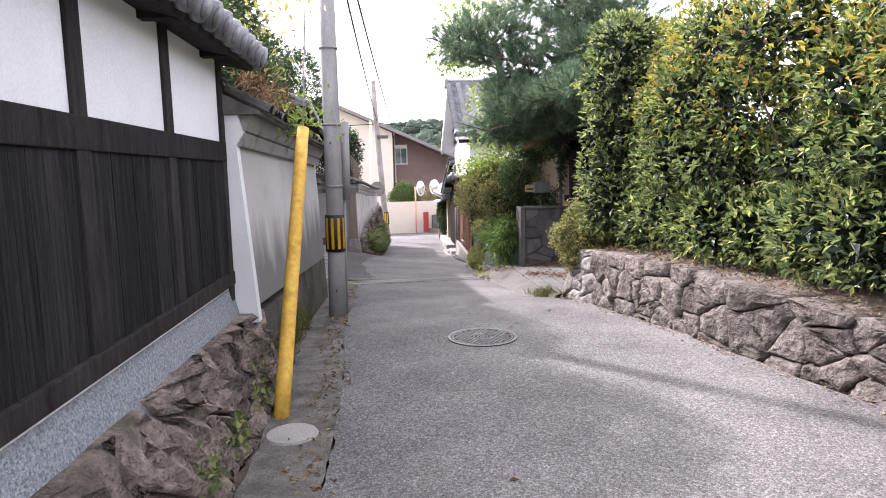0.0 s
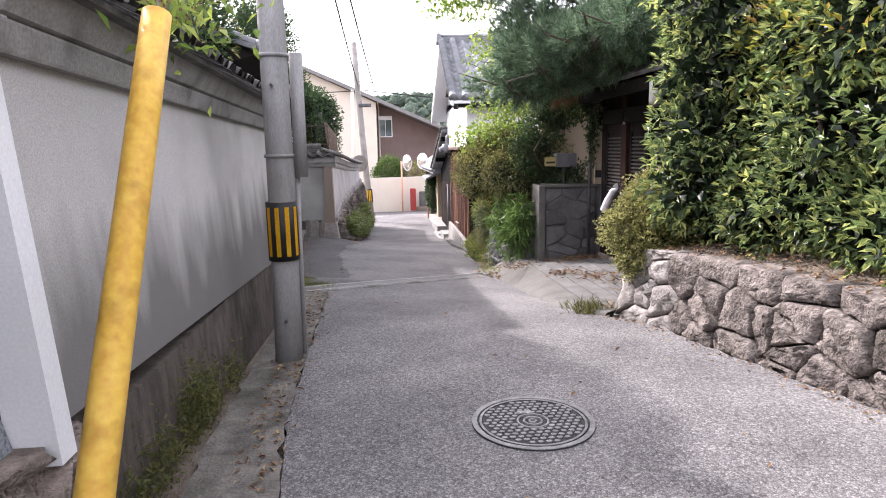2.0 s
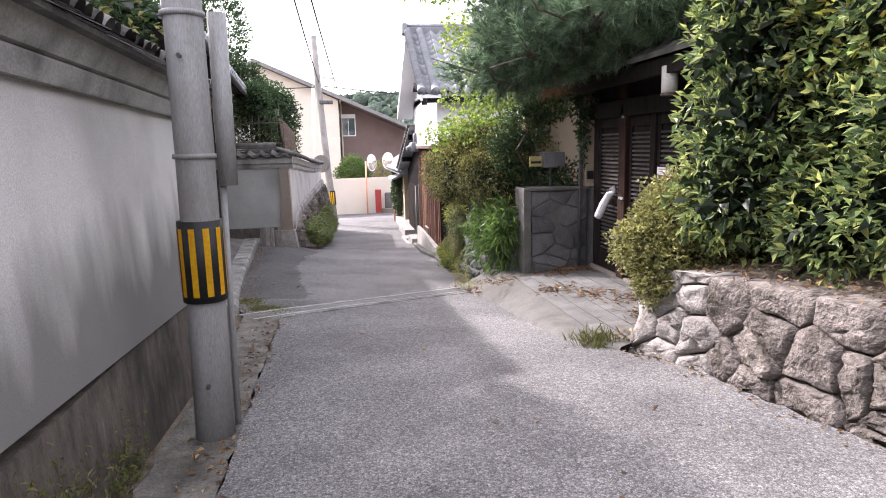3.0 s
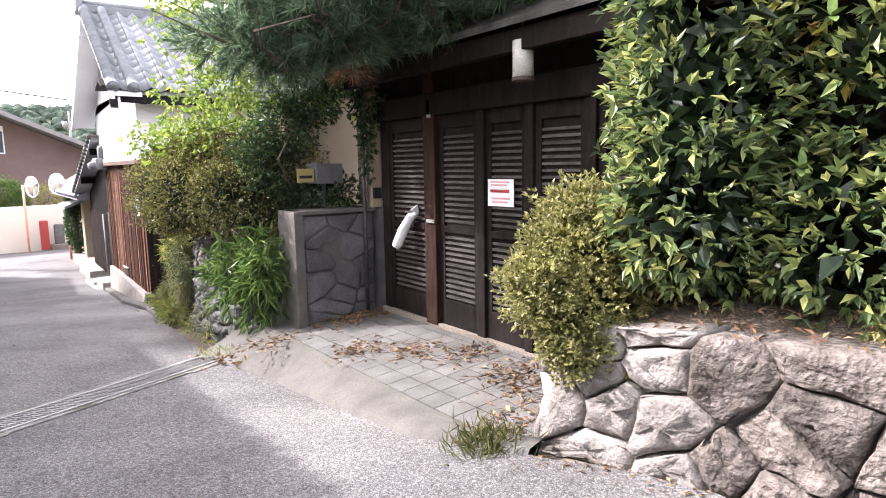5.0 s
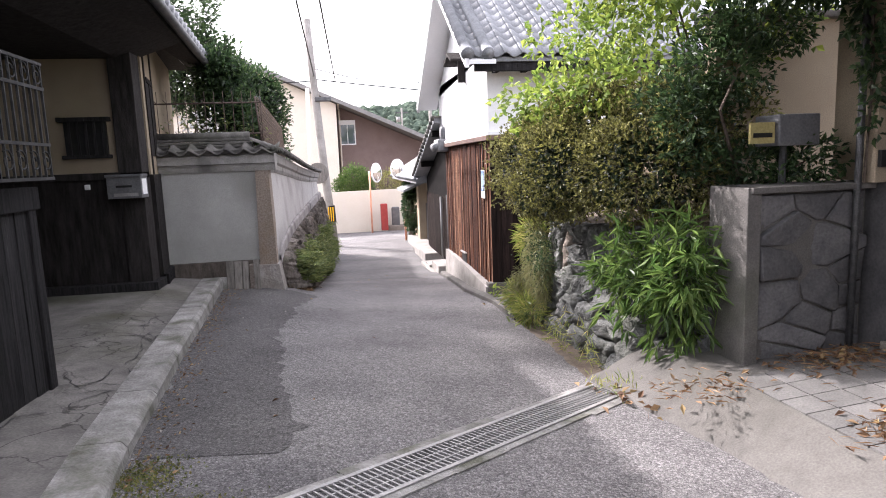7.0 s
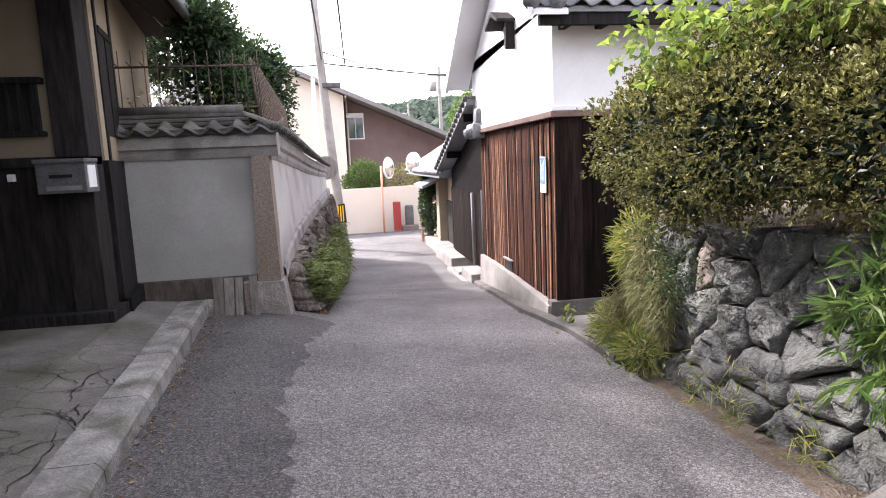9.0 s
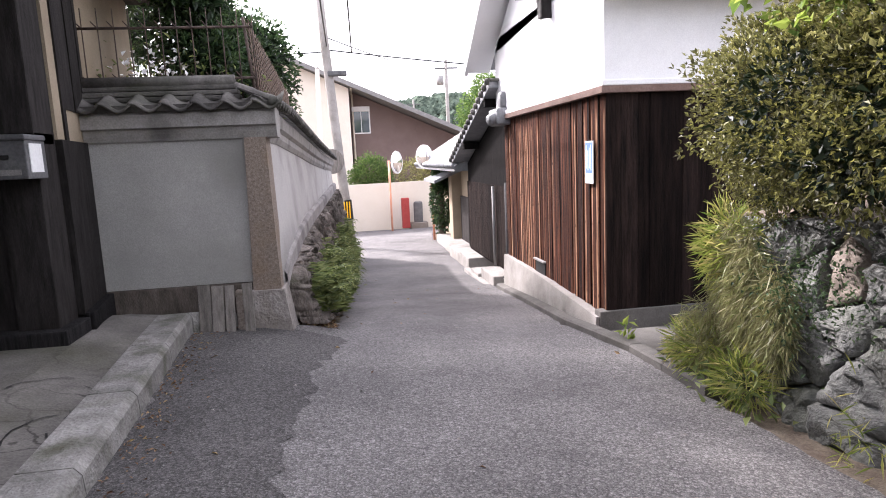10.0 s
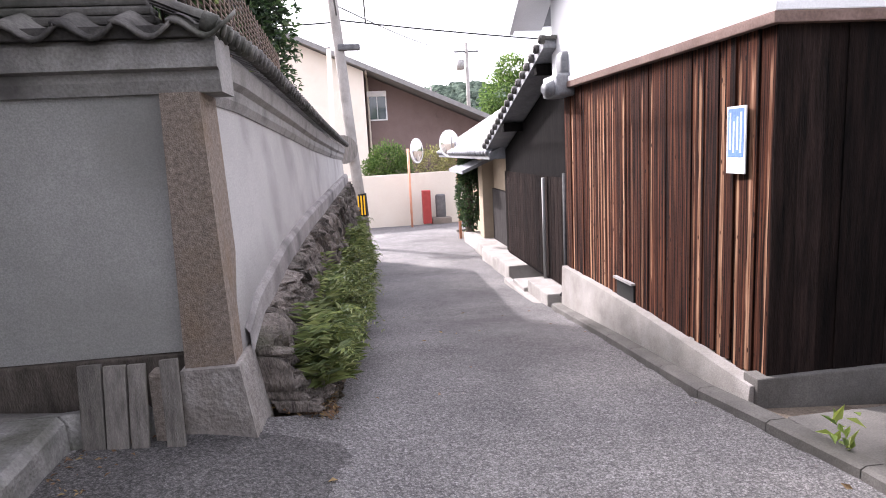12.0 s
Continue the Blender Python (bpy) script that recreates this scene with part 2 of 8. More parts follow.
M["steel"] = mat("steel", (0.20, 0.195, 0.19), (0.30, 0.295, 0.29), 0.6, 2, 0.15, 60, metal=0.1, stretch=(3, 3, 0.6), stain=(0.14, 0.125, 0.11), stain_amt=0.5)
M["iron"] = mat("iron", (0.07, 0.07, 0.075), (0.15, 0.15, 0.15), 0.6, 10, 0.5, 90, metal=0.7)
M["cast_iron"] = mat("cast_iron", (0.018, 0.018, 0.019), (0.045, 0.044, 0.043), 0.7, 14, 0.4, 90)
M["cast_worn"] = mat("cast_worn", (0.12, 0.117, 0.115), (0.24, 0.235, 0.23), 0.5, 18, 0.3, 90, metal=0.2)
M["pillar_stone"] = mat("pillar_stone", (0.14, 0.113, 0.092), (0.29, 0.24, 0.20), 0.92, 45, 0.6, 160, stain=(0.20, 0.12, 0.05), stain_scale=3, stain_amt=0.4)
M["galv"] = mat("galv", (0.24, 0.235, 0.23), (0.34, 0.33, 0.32), 0.6, 8, 0.3, 90, metal=0.3)
M["yellow"] = mat("yellow", (0.58, 0.34, 0.05), (0.70, 0.44, 0.09), 0.5, 4, 0.15, 30, stain=(0.30, 0.17, 0.03), stain_scale=7, stain_amt=0.85)
M["sign_yellow"] = mat("sign_yellow", (0.75, 0.40, 0.01), (0.85, 0.48, 0.02), 0.45, 6, 0.05, 60)
M["black"] = mat("black", (0.012, 0.012, 0.012), (0.025, 0.025, 0.025), 0.5, 6, 0.1, 60)
M["white"] = mat("white", (0.72, 0.72, 0.72), (0.8, 0.8, 0.8), 0.5, 6, 0.05, 60)
M["red"] = mat("red", (0.28, 0.045, 0.04), (0.36, 0.06, 0.055), 0.5, 6, 0.1, 60)
M["orange"] = mat("orange", (0.58, 0.25, 0.15), (0.68, 0.36, 0.25), 0.5, 6, 0.05, 60)
M["brown_wall"] = mat("brown_wall", (0.16, 0.115, 0.105), (0.19, 0.14, 0.13), 0.9, 2, 0.1, 90)
M["cream_wall"] = mat("cream_wall", (0.60, 0.54, 0.46), (0.66, 0.60, 0.52), 0.9, 1.2, 0.08, 90, stain=(0.48, 0.42, 0.35), stain_amt=0.3)
M["bark"] = mat("bark", (0.06, 0.045, 0.035), (0.14, 0.11, 0.09), 0.95, 14, 0.9, 60, bdist=0.02)
M["wood_old"] = mat("wood_old", (0.12, 0.11, 0.10), (0.24, 0.22, 0.20), 0.9, 6, 0.6, 60, stretch=(6, 6, 0.6), rand=0.3)
M["glass"] = glass_mat("glass")
M["moss"] = mat("moss", (0.05, 0.07, 0.015), (0.13, 0.16, 0.04), 0.95, 15, 1.0, 90, bdist=0.02)
M["leaf_hedge"] = leaf_mat("leaf_hedge", [(0.045, 0.07, 0.033), (0.085, 0.13, 0.05), (0.14, 0.195, 0.07), (0.20, 0.26, 0.09), (0.30, 0.345, 0.115), (0.46, 0.47, 0.155)], rough=0.38, spec=0.5)
M["leaf_hedge_top"] = leaf_mat("leaf_hedge_top", [(0.14, 0.17, 0.035), (0.28, 0.29, 0.05), (0.45, 0.40, 0.07), (0.34, 0.20, 0.07)])
M["leaf_dark"] = leaf_mat("leaf_dark", [(0.02, 0.042, 0.018), (0.04, 0.075, 0.028), (0.08, 0.125, 0.045)])
M["leaf_azalea"] = leaf_mat("leaf_azalea", [(0.055, 0.05, 0.022), (0.095, 0.092, 0.032), (0.155, 0.155, 0.048), (0.28, 0.27, 0.075)])
M["leaf_bright"] = leaf_mat("leaf_bright", [(0.10, 0.165, 0.038), (0.19, 0.265, 0.05), (0.31, 0.37, 0.075)], trans=0.5)
M["leaf_bush"] = leaf_mat("leaf_bush", [(0.10, 0.105, 0.04), (0.20, 0.20, 0.07), (0.32, 0.31, 0.115), (0.45, 0.42, 0.18)])
M["leaf_sasa"] = leaf_mat("leaf_sasa", [(0.05, 0.10, 0.025), (0.10, 0.17, 0.04), (0.18, 0.25, 0.07)], trans=0.45)
M["leaf_grass"] = leaf_mat("leaf_grass", [(0.125, 0.188, 0.0375), (0.25, 0.312, 0.0625), (0.413, 0.425, 0.125), (0.475, 0.413, 0.175)], trans=0.45)
M["leaf_fern"] = leaf_mat("leaf_fern", [(0.09, 0.125, 0.045), (0.17, 0.21, 0.07), (0.28, 0.31, 0.115)], trans=0.4)
M["needle"] = leaf_mat("needle", [(0.045, 0.085, 0.05), (0.10, 0.165, 0.09), (0.22, 0.29, 0.17)], trans=0.3)
M["needle_dead"] = leaf_mat("needle_dead", [(0.13, 0.06, 0.025), (0.22, 0.11, 0.045), (0.28, 0.16, 0.07)], trans=0.15)
M["leaf_dead"] = leaf_mat("leaf_dead", [(0.07, 0.035, 0.02), (0.15, 0.08, 0.04), (0.25, 0.16, 0.09), (0.3, 0.22, 0.1)], trans=0.1, rough=0.8)

# ---- small builders ----
def link(name, me, material, parent=None, label=""):
    me.materials.append(material)
    ob = new(name, me)
    if parent is not None:
        ob.parent = parent
        ob.matrix_parent_inverse = parent.matrix_world.inverted() if parent.type != "EMPTY" or parent.parent else Matrix.Translation(parent.location).inverted()
    if label:
        ob["label"] = label
    return ob


def part(name, bm, material, parent=None, label="", smooth=False):
    me = bpy.data.meshes.new(name)
    bm.normal_update()
    bm.to_mesh(me)
    bm.free()
    if smooth:
        me.polygons.foreach_set("use_smooth", [True] * len(me.polygons))
    return link(name, me, material, parent, label)


def thing(name, at, label="", category="", group="", kind=""):
    ob = new(name)
    ob.location = at
    ob.empty_display_size = 0.1
    return tagged(ob, label, category, group, kind)


def structure(name, bm, material, label="", category="", smooth=False, parent=None):
    ob = part(name, bm, material, parent, label, smooth)
    return tagged(ob, label, category, kind="structure")


def box(bm, x0, x1, y0, y1, z0, z1, m=None):
    vs = [bm.verts.new((x, y, z)) for z in (z0, z1) for x, y in ((x0, y0), (x1, y0), (x1, y1), (x0, y1))]
    for f in ((3, 2, 1, 0), (4, 5, 6, 7), (0, 1, 5, 4), (1, 2, 6, 5), (2, 3, 7, 6), (3, 0, 4, 7)):
        bm.faces.new([vs[i] for i in f])
    if m is not None:
        for v in vs:
            v.co = m @ v.co
    return vs


def boxed(*a, bevel=0.0, m=None):
    bm = bmesh.new()
    box(bm, *a)
    if bevel:
        bmesh.ops.bevel(bm, geom=bm.edges[:], offset=bevel, segments=2, affect="EDGES", profile=0.6)
    if m is not None:
        bm.transform(m)
    return bm


def prism(bm, poly, a, b, axis="y"):
    """A polygon in the plane across axis, drawn out from a to b."""
    def at(p, v):
        return {"x": (v, p[0], p[1]), "y": (p[0], v, p[1]), "z": (p[0], p[1], v)}[axis]
    lo, hi = [bm.verts.new(at(p, a)) for p in poly], [bm.verts.new(at(p, b)) for p in poly]
    bm.faces.new(lo[::-1])
    bm.faces.new(hi)
    for i in range(len(poly)):
        j = (i + 1) % len(poly)
        bm.faces.new((lo[i], lo[j], hi[j], hi[i]))
    bmesh.ops.recalc_face_normals(bm, faces=bm.faces[:])
    return bm


def tube(bm, pts, radii, seg=8, caps=True):
    """A tapering tube along points."""
    rings = []
    for i, p in enumerate(pts):
        p = Vector(p)
        d = (Vector(pts[min(i + 1, len(pts) - 1)]) - Vector(pts[max(i - 1, 0)])).normalized()
        u = d.orthogonal().normalized()
        w = d.cross(u)
        r = radii[i] if isinstance(radii, (list, tuple)) else radii
        rings.append([bm.verts.new(p + (u * math.cos(k * math.tau / seg) + w * math.sin(k * math.tau / seg)) * r) for k in range(seg)])
    fs = []
    for a, b in zip(rings, rings[1:]):
        # match the start of each ring to the one before
        best = min(range(seg), key=lambda s: (a[0].co - b[s].co).length)
        b[:] = b[best:] + b[:best]
        for k in range(seg):
            fs.append(bm.faces.new((a[k], a[(k + 1) % seg], b[(k + 1) % seg], b[k])))
    if caps:
        bm.faces.new(rings[0][::-1])
        bm.faces.new(rings[-1])
    bmesh.ops.recalc_face_normals(bm, faces=bm.faces[:])
    return bm


def tubed(pts, radii, seg=8):
    return tube(bmesh.new(), pts, radii, seg)


def from_arrays(name, verts, faces, material, parent=None, label="", smooth=False):
    """A mesh out of numpy arrays; faces all of one length."""
    me = bpy.data.meshes.new(name)
    k = faces.shape[1]
    me.vertices.add(len(verts))
    me.vertices.foreach_set("co", np.ascontiguousarray(verts, dtype=np.float32).ravel())
    me.loops.add(faces.size)
    me.loops.foreach_set("vertex_index", np.ascontiguousarray(faces, dtype=np.int32).ravel())
    me.polygons.add(len(faces))
    me.polygons.foreach_set("loop_start", np.arange(0, faces.size, k, dtype=np.int32))
    me.polygons.foreach_set("use_smooth", np.full(len(faces), smooth))
    me.update(calc_edges=True)
    return link(name, me, material, parent, label)


def unit(v):
    return v / np.maximum(np.linalg.norm(v, axis=1, keepdims=True), 1e-9)


def leaf_arrays(rng, pos, way, length, width, fold=0.25, spread=0.35):
    """Folded diamond leaves at pos, pointing along way with some spread."""
    n = len(pos)
    d = unit(way + rng.normal(0, spread, (n, 3)))
    side = unit(np.cross(d, rng.normal(0, 0.5, (n, 3)) + np.array([0, 0, 1.0])))
    nrm = np.cross(side, d)
    L = (length * rng.uniform(0.65, 1.25, n))[:, None]
    W = L * width
    v = np.empty((n, 4, 3))
    v[:, 0] = pos
    v[:, 1] = pos + d * L * 0.45 + side * W * 0.5 + nrm * W * fold
    v[:, 2] = pos + d * L - nrm * L * 0.12
    v[:, 3] = pos + d * L * 0.45 - side * W * 0.5 + nrm * W * fold
    base = (np.arange(n) * 4)[:, None]
    f = np.concatenate([base + np.array([[0, 1, 2]]), base + np.array([[0, 2, 3]])], 1).reshape(-1, 3)
    return v.reshape(-1, 3), f


def blob_points(rng, blobs, n, inner=0.8, outer=1.05, rough=0.12, keep=None):
    """Points in the outer shell of a union of ellipsoids, with the way outward."""
    b = np.array(blobs, float)
    area = (b[:, 3] * b[:, 4] + b[:, 4] * b[:, 5] + b[:, 3] * b[:, 5])
    pick = rng.choice(len(b), size=n * 2, p=area / area.sum())
    u = unit(rng.normal(0, 1, (n * 2, 3)))
    lump = 1 + rough * np.sin(u[:, 0] * 7 + pick * 1.7) * np.sin(u[:, 1] * 6 + pick) * np.sin(u[:, 2] * 8 + 2 * pick)
    r = rng.uniform(inner, outer, n * 2) * lump
    p = b[pick, :3] + u * b[pick, 3:6] * r[:, None]
    ok = np.ones(len(p), bool)
    for i, q in enumerate(b):
        d = np.linalg.norm((p - q[:3]) / q[3:6], axis=1)
        ok &= ~((d < inner * 0.8) & (pick != i))
    if keep is not None:
        ok &= keep(p)
    way = unit(u / b[pick, 3:6])
    return p[ok][:n], way[ok][:n]


def foliage(name, rng, blobs, n, length, width, material, parent=None, up=0.4, inner=0.75, outer=1.05, spread=0.5, keep=None, label="", rough=0.15, whorl=1):
    p, w = blob_points(rng, blobs, n, inner, outer, rough, keep)
    if whorl > 1:
        p, w = np.repeat(p, whorl, 0), np.repeat(w, whorl, 0)
    v, f = leaf_arrays(rng, p, w + np.array([0, 0, up]), length, width, spread=spread)
    return from_arrays(name, v, f, material, parent, label)


def branching(rng, bm, start, tips, r0, r1, bend=0.15, seg=6):
    """Limbs from one point out to the tips."""
    s = Vector(start)
    for t in tips:
        t = Vector(t)
        mid = s.lerp(t, 0.5) + Vector(rng.normal(0, bend, 3)) * (t - s).length
        tube(bm, [s, s.lerp(mid, 0.6), mid, mid.lerp(t, 0.6), t], [r0, r0 * 0.8, (r0 + r1) / 2, r1 * 1.3, r1], seg, caps=False)


def clip_poly(poly, nx, ny, c):
    """The side of the line nx*x + ny*y <= c."""
    out = []
    for i in range(len(poly)):
        p, q = poly[i], poly[(i + 1) % len(poly)]
        dp, dq = nx * p[0] + ny * p[1] - c, nx * q[0] + ny * q[1] - c
        if dp <= 0:
            out.append(p)
        if dp * dq < 0:
            k = dp / (dp - dq)
            out.append((p[0] + k * (q[0] - p[0]), p[1] + k * (q[1] - p[1])))
    return out


def cells(rng, w, h, n, tries=4, wide=1.25):
    """Irregular cells that fill a rectangle w by h: centre and polygon each."""
    pts = []
    while len(pts) < n:
        cand = [(rng.uniform(0, w), rng.uniform(0, h)) for _ in range(tries)]
        pts.append(max(cand, key=lambda c: min([(c[0] - p[0]) ** 2 + ((c[1] - p[1]) * wide) ** 2 for p in pts] or [1])))
    out = []
    for i, p in enumerate(pts):
        poly = [(0, 0), (w, 0), (w, h), (0, h)]
        near = sorted(range(n), key=lambda j: (pts[j][0] - p[0]) ** 2 + (pts[j][1] - p[1]) ** 2)[1:16]
        for j in near:
            q = pts[j]
            nx, ny = q[0] - p[0], q[1] - p[1]
            poly = clip_poly(poly, nx, ny, (q[0] ** 2 + q[1] ** 2 - p[0] ** 2 - p[1] ** 2) / 2)
            if len(poly) < 3:
                break
        if len(poly) >= 3:
            out.append(poly)
    return out


def stone_mesh(rng, poly, to_world, gap=0.012, depth=0.1, back=0.12, rugged=0.02):
    """One stone: the cell drawn in by the joint, rounded and uneven, proud of the wall."""
    cx, cy = sum(p[0] for p in poly) / len(poly), sum(p[1] for p in poly) / len(poly)
    ring = []
    for i in range(len(poly)):
        p, q = poly[i], poly[(i + 1) % len(poly)]
        ln = math.hypot(q[0] - p[0], q[1] - p[1])
        k = max(1, min(4, round(ln / 0.07)))
        for s in range(k):
            ring.append((p[0] + (q[0] - p[0]) * s / k, p[1] + (q[1] - p[1]) * s / k))
    size = math.sqrt(abs(sum(p[0] * q[1] - q[0] * p[1] for p, q in zip(poly, poly[1:] + poly[:1]))) / 2)
    bm = bmesh.new()
    rings = []
    tilt = rng.normal(0, 0.1, 2)
    for inset, d in ((gap, -back), (gap, depth * 0.45), (gap + size * 0.035, depth * 0.85), (gap + size * 0.12, depth), (gap + size * 0.26, depth * 1.03)):
        rr = []
        for x, y in ring:
            dx, dy = cx - x, cy - y
            ln = math.hypot(dx, dy) or 1
            # corners are drawn in more, which rounds the stone
            k = min(inset * (1.0 + 0.5 * rng.random()) / ln, 0.8)
            px, py = x + dx * k, y + dy * k
            dd = d + (rng.normal(0, rugged) + tilt[0] * (px - cx) + tilt[1] * (py - cy) + rugged * 1.2 * noise.noise((px * 9, py * 9, cx * 3)) if d > 0 else 0)
            rr.append(bm.verts.new(to_world(px, py, dd)))
        rings.append(rr)
    n = len(ring)
    for a, b in zip(rings, rings[1:]):
        for i in range(n):
            bm.faces.new((a[i], a[(i + 1) % n], b[(i + 1) % n], b[i]))
    c = bm.verts.new(to_world(cx, cy, depth * 1.05 + rng.normal(0, rugged)))
    for i in range(n):
        bm.faces.new((rings[-1][i], rings[-1][(i + 1) % n], c))
    bmesh.ops.recalc_face_normals(bm, faces=bm.faces[:])
    return bm


def stone_field(rng, parent, w, h, n, to_world, material, name="stone", drop=None, pale=None, wide=1.25, **k):
    for poly in [[(x, y / wide) for x, y in q] for q in cells(rng, w, h * wide, n)]:
        cx, cy = sum(p[0] for p in poly) / len(poly), sum(p[1] for p in poly) / len(poly)
        if drop and drop(cx, cy):
            continue
        mm = pale[1] if pale and pale[0](cx, cy) else material
        part(name, stone_mesh(rng, poly, to_world, **k), mm, parent, smooth=True)


# ---- the lie of the land ----
ROAD_Y = (-30, -3, 0, 6, 8, 10, 12, 14, 16, 18, 20, 22, 24, 28, 34, 40, 120)
ROAD_Z = (0.3, 0.08, 0.05, 0.0, -0.12, -0.28, -0.43, -0.56, -0.70, -0.83, -1.05, -1.30, -1.42, -1.60, -1.80, -1.9, -2.5)
TILT_Y, TILT = (-3, 8, 11, 18, 24, 30), (0, 0, -0.07, -0.07, -0.03, 0)


def gz(x, y):
    """Height of the road at a place."""
    k = max(0.0, min(1.0, (-0.45 - x) / 1.15))
    shoulder = 0.17 * k * k * (3 - 2 * k) * float(np.interp(y, (13.0, 15.0, 16.9, 17.7, 19.6), (0.0, 0.35, 1.0, 1.0, 0.0)))
    return float(np.interp(y, ROAD_Y, ROAD_Z) + np.interp(y, TILT_Y, TILT) * max(-3.0, min(3.0, x))) + shoulder

# ---- ground and road ----
def ground_sheet():
    """One sheet of land to the horizon, with the lane's fall along its middle."""
    xs = np.concatenate([np.linspace(-600, -20, 14), np.linspace(-14, 14, 57), np.linspace(20, 600, 14)])
    ys = np.concatenate([np.linspace(-300, -32, 9), np.linspace(-28, 44, 145), np.linspace(50, 1500, 24)])
    v = np.array([(x, y, gz(x, y) - 0.05) for y in ys for x in xs])
    nx, ny = len(xs), len(ys)
    f = np.array([(j * nx + i, j * nx + i + 1, (j + 1) * nx + i + 1, (j + 1) * nx + i) for j in range(ny - 1) for i in range(nx - 1)])
    return tagged(from_arrays("ground", v, f, M["soil"], smooth=True), "bare brown garden soil and verge", "ground", kind="structure")


ground_sheet()

LEFT_EDGE = ((-30, -0.7), (3.7, -0.76), (5.2, -0.80), (6.1, -0.89), (7.5, -0.93), (10.75, -1.0), (10.85, -1.47), (12, -1.64), (14, -1.84), (17.2, -2.07), (17.45, -1.5),
             (17.9, -0.90), (23.7, -0.76), (31, -0.6), (34.4, -0.7), (34.6, -9.0), (36, -9.0))
RIGHT_EDGE = ((-30, 4.2), (0, 3.3), (3.7, 2.75), (6.2, 2.30), (8.1, 2.06), (9.3, 1.62), (11.6, 1.56), (12.9, 1.38), (14.1, 1.50), (16.9, 1.60), (18.1, 1.47), (22.2, 1.74), (26, 1.76),
              (33.7, 2.2), (34.2, 3.0), (34.6, 12.0), (36.4, 12.0))


SHOULDER = ((11.0, -0.72), (12.5, -0.82), (13.2, -0.98), (14.0, -1.0), (14.9, -1.14), (15.6, -1.02), (16.2, -1.03), (16.8, -0.92), (17.5, -0.84))


def edge(table, y):
    return float(np.interp(y, [p[0] for p in table], [p[1] for p in table]))


def strip(name, y0, y1, step, left, right, lift, cols, material, label, category, wob=0.0):
    rng = np.random.default_rng(3)
    ys = np.linspace(y0, y1, int((y1 - y0) / step) + 1)
    v, f = [], []
    for y in ys:
        a, b = left(y) + rng.normal(0, wob), right(y) + rng.normal(0, wob)
        for i in range(cols + 1):
            x = a + (b - a) * i / cols
            v.append((x, y, gz(x, y) + lift))
    k = cols + 1
    for j in range(len(ys) - 1):
        for i in range(cols):
            f.append((j * k + i, j * k + i + 1, (j + 1) * k + i + 1, (j + 1) * k + i))
    return tagged(from_arrays(name, np.array(v), np.array(f), material, smooth=True), label, category, kind="structure")


strip("road", -28, 36.2, 0.1, lambda y: edge(LEFT_EDGE, y), lambda y: edge(RIGHT_EDGE, y), 0.0, 16, M["asphalt"], "worn grey asphalt lane running downhill", "road", 0.012)

strip("road_shoulder", 11.75, 17.42, 0.1, lambda y: edge(LEFT_EDGE, y) + 0.01, lambda y: edge(SHOULDER, y), 0.004, 8, M["asphalt_dark"], "darker strip of asphalt beside the porch kerb", "road", 0.03)

# concrete drain covers and the open gutter along the plaster wall
GUT_X = ((-30, -1.16), (3.3, -1.17), (7.4, -1.30), (10.7, -1.36))
strip("pavement", -28, 10.7, 0.12, lambda y: edge(GUT_X, y), lambda y: edge(LEFT_EDGE, y), 0.015, 4, M["strip"], "narrow cracked concrete strip beside the lane", "pavement", 0.008)


def gutter_channel():
    bm = bmesh.new()
    ys = np.linspace(-28, 10.6, 160)
    rows = []
    for y in ys:
        x = edge(GUT_X, y)
        z = gz(x, y)
        rows.append([bm.verts.new(p) for p in ((x, y, z + 0.013), (x - 0.01, y, z - 0.14), (x - 0.16, y, z - 0.14), (x - 0.17, y, z + 0.05), (x - 0.25, y, z + 0.07))])
    for a, b in zip(rows, rows[1:]):
        for i in range(4):
            bm.faces.new((a[i], a[i + 1], b[i + 1], b[i]))
    return structure("gutter_channel", bm, M["concrete_dark"], "mossy open concrete gutter at the wall foot", "gutter")


gutter_channel()
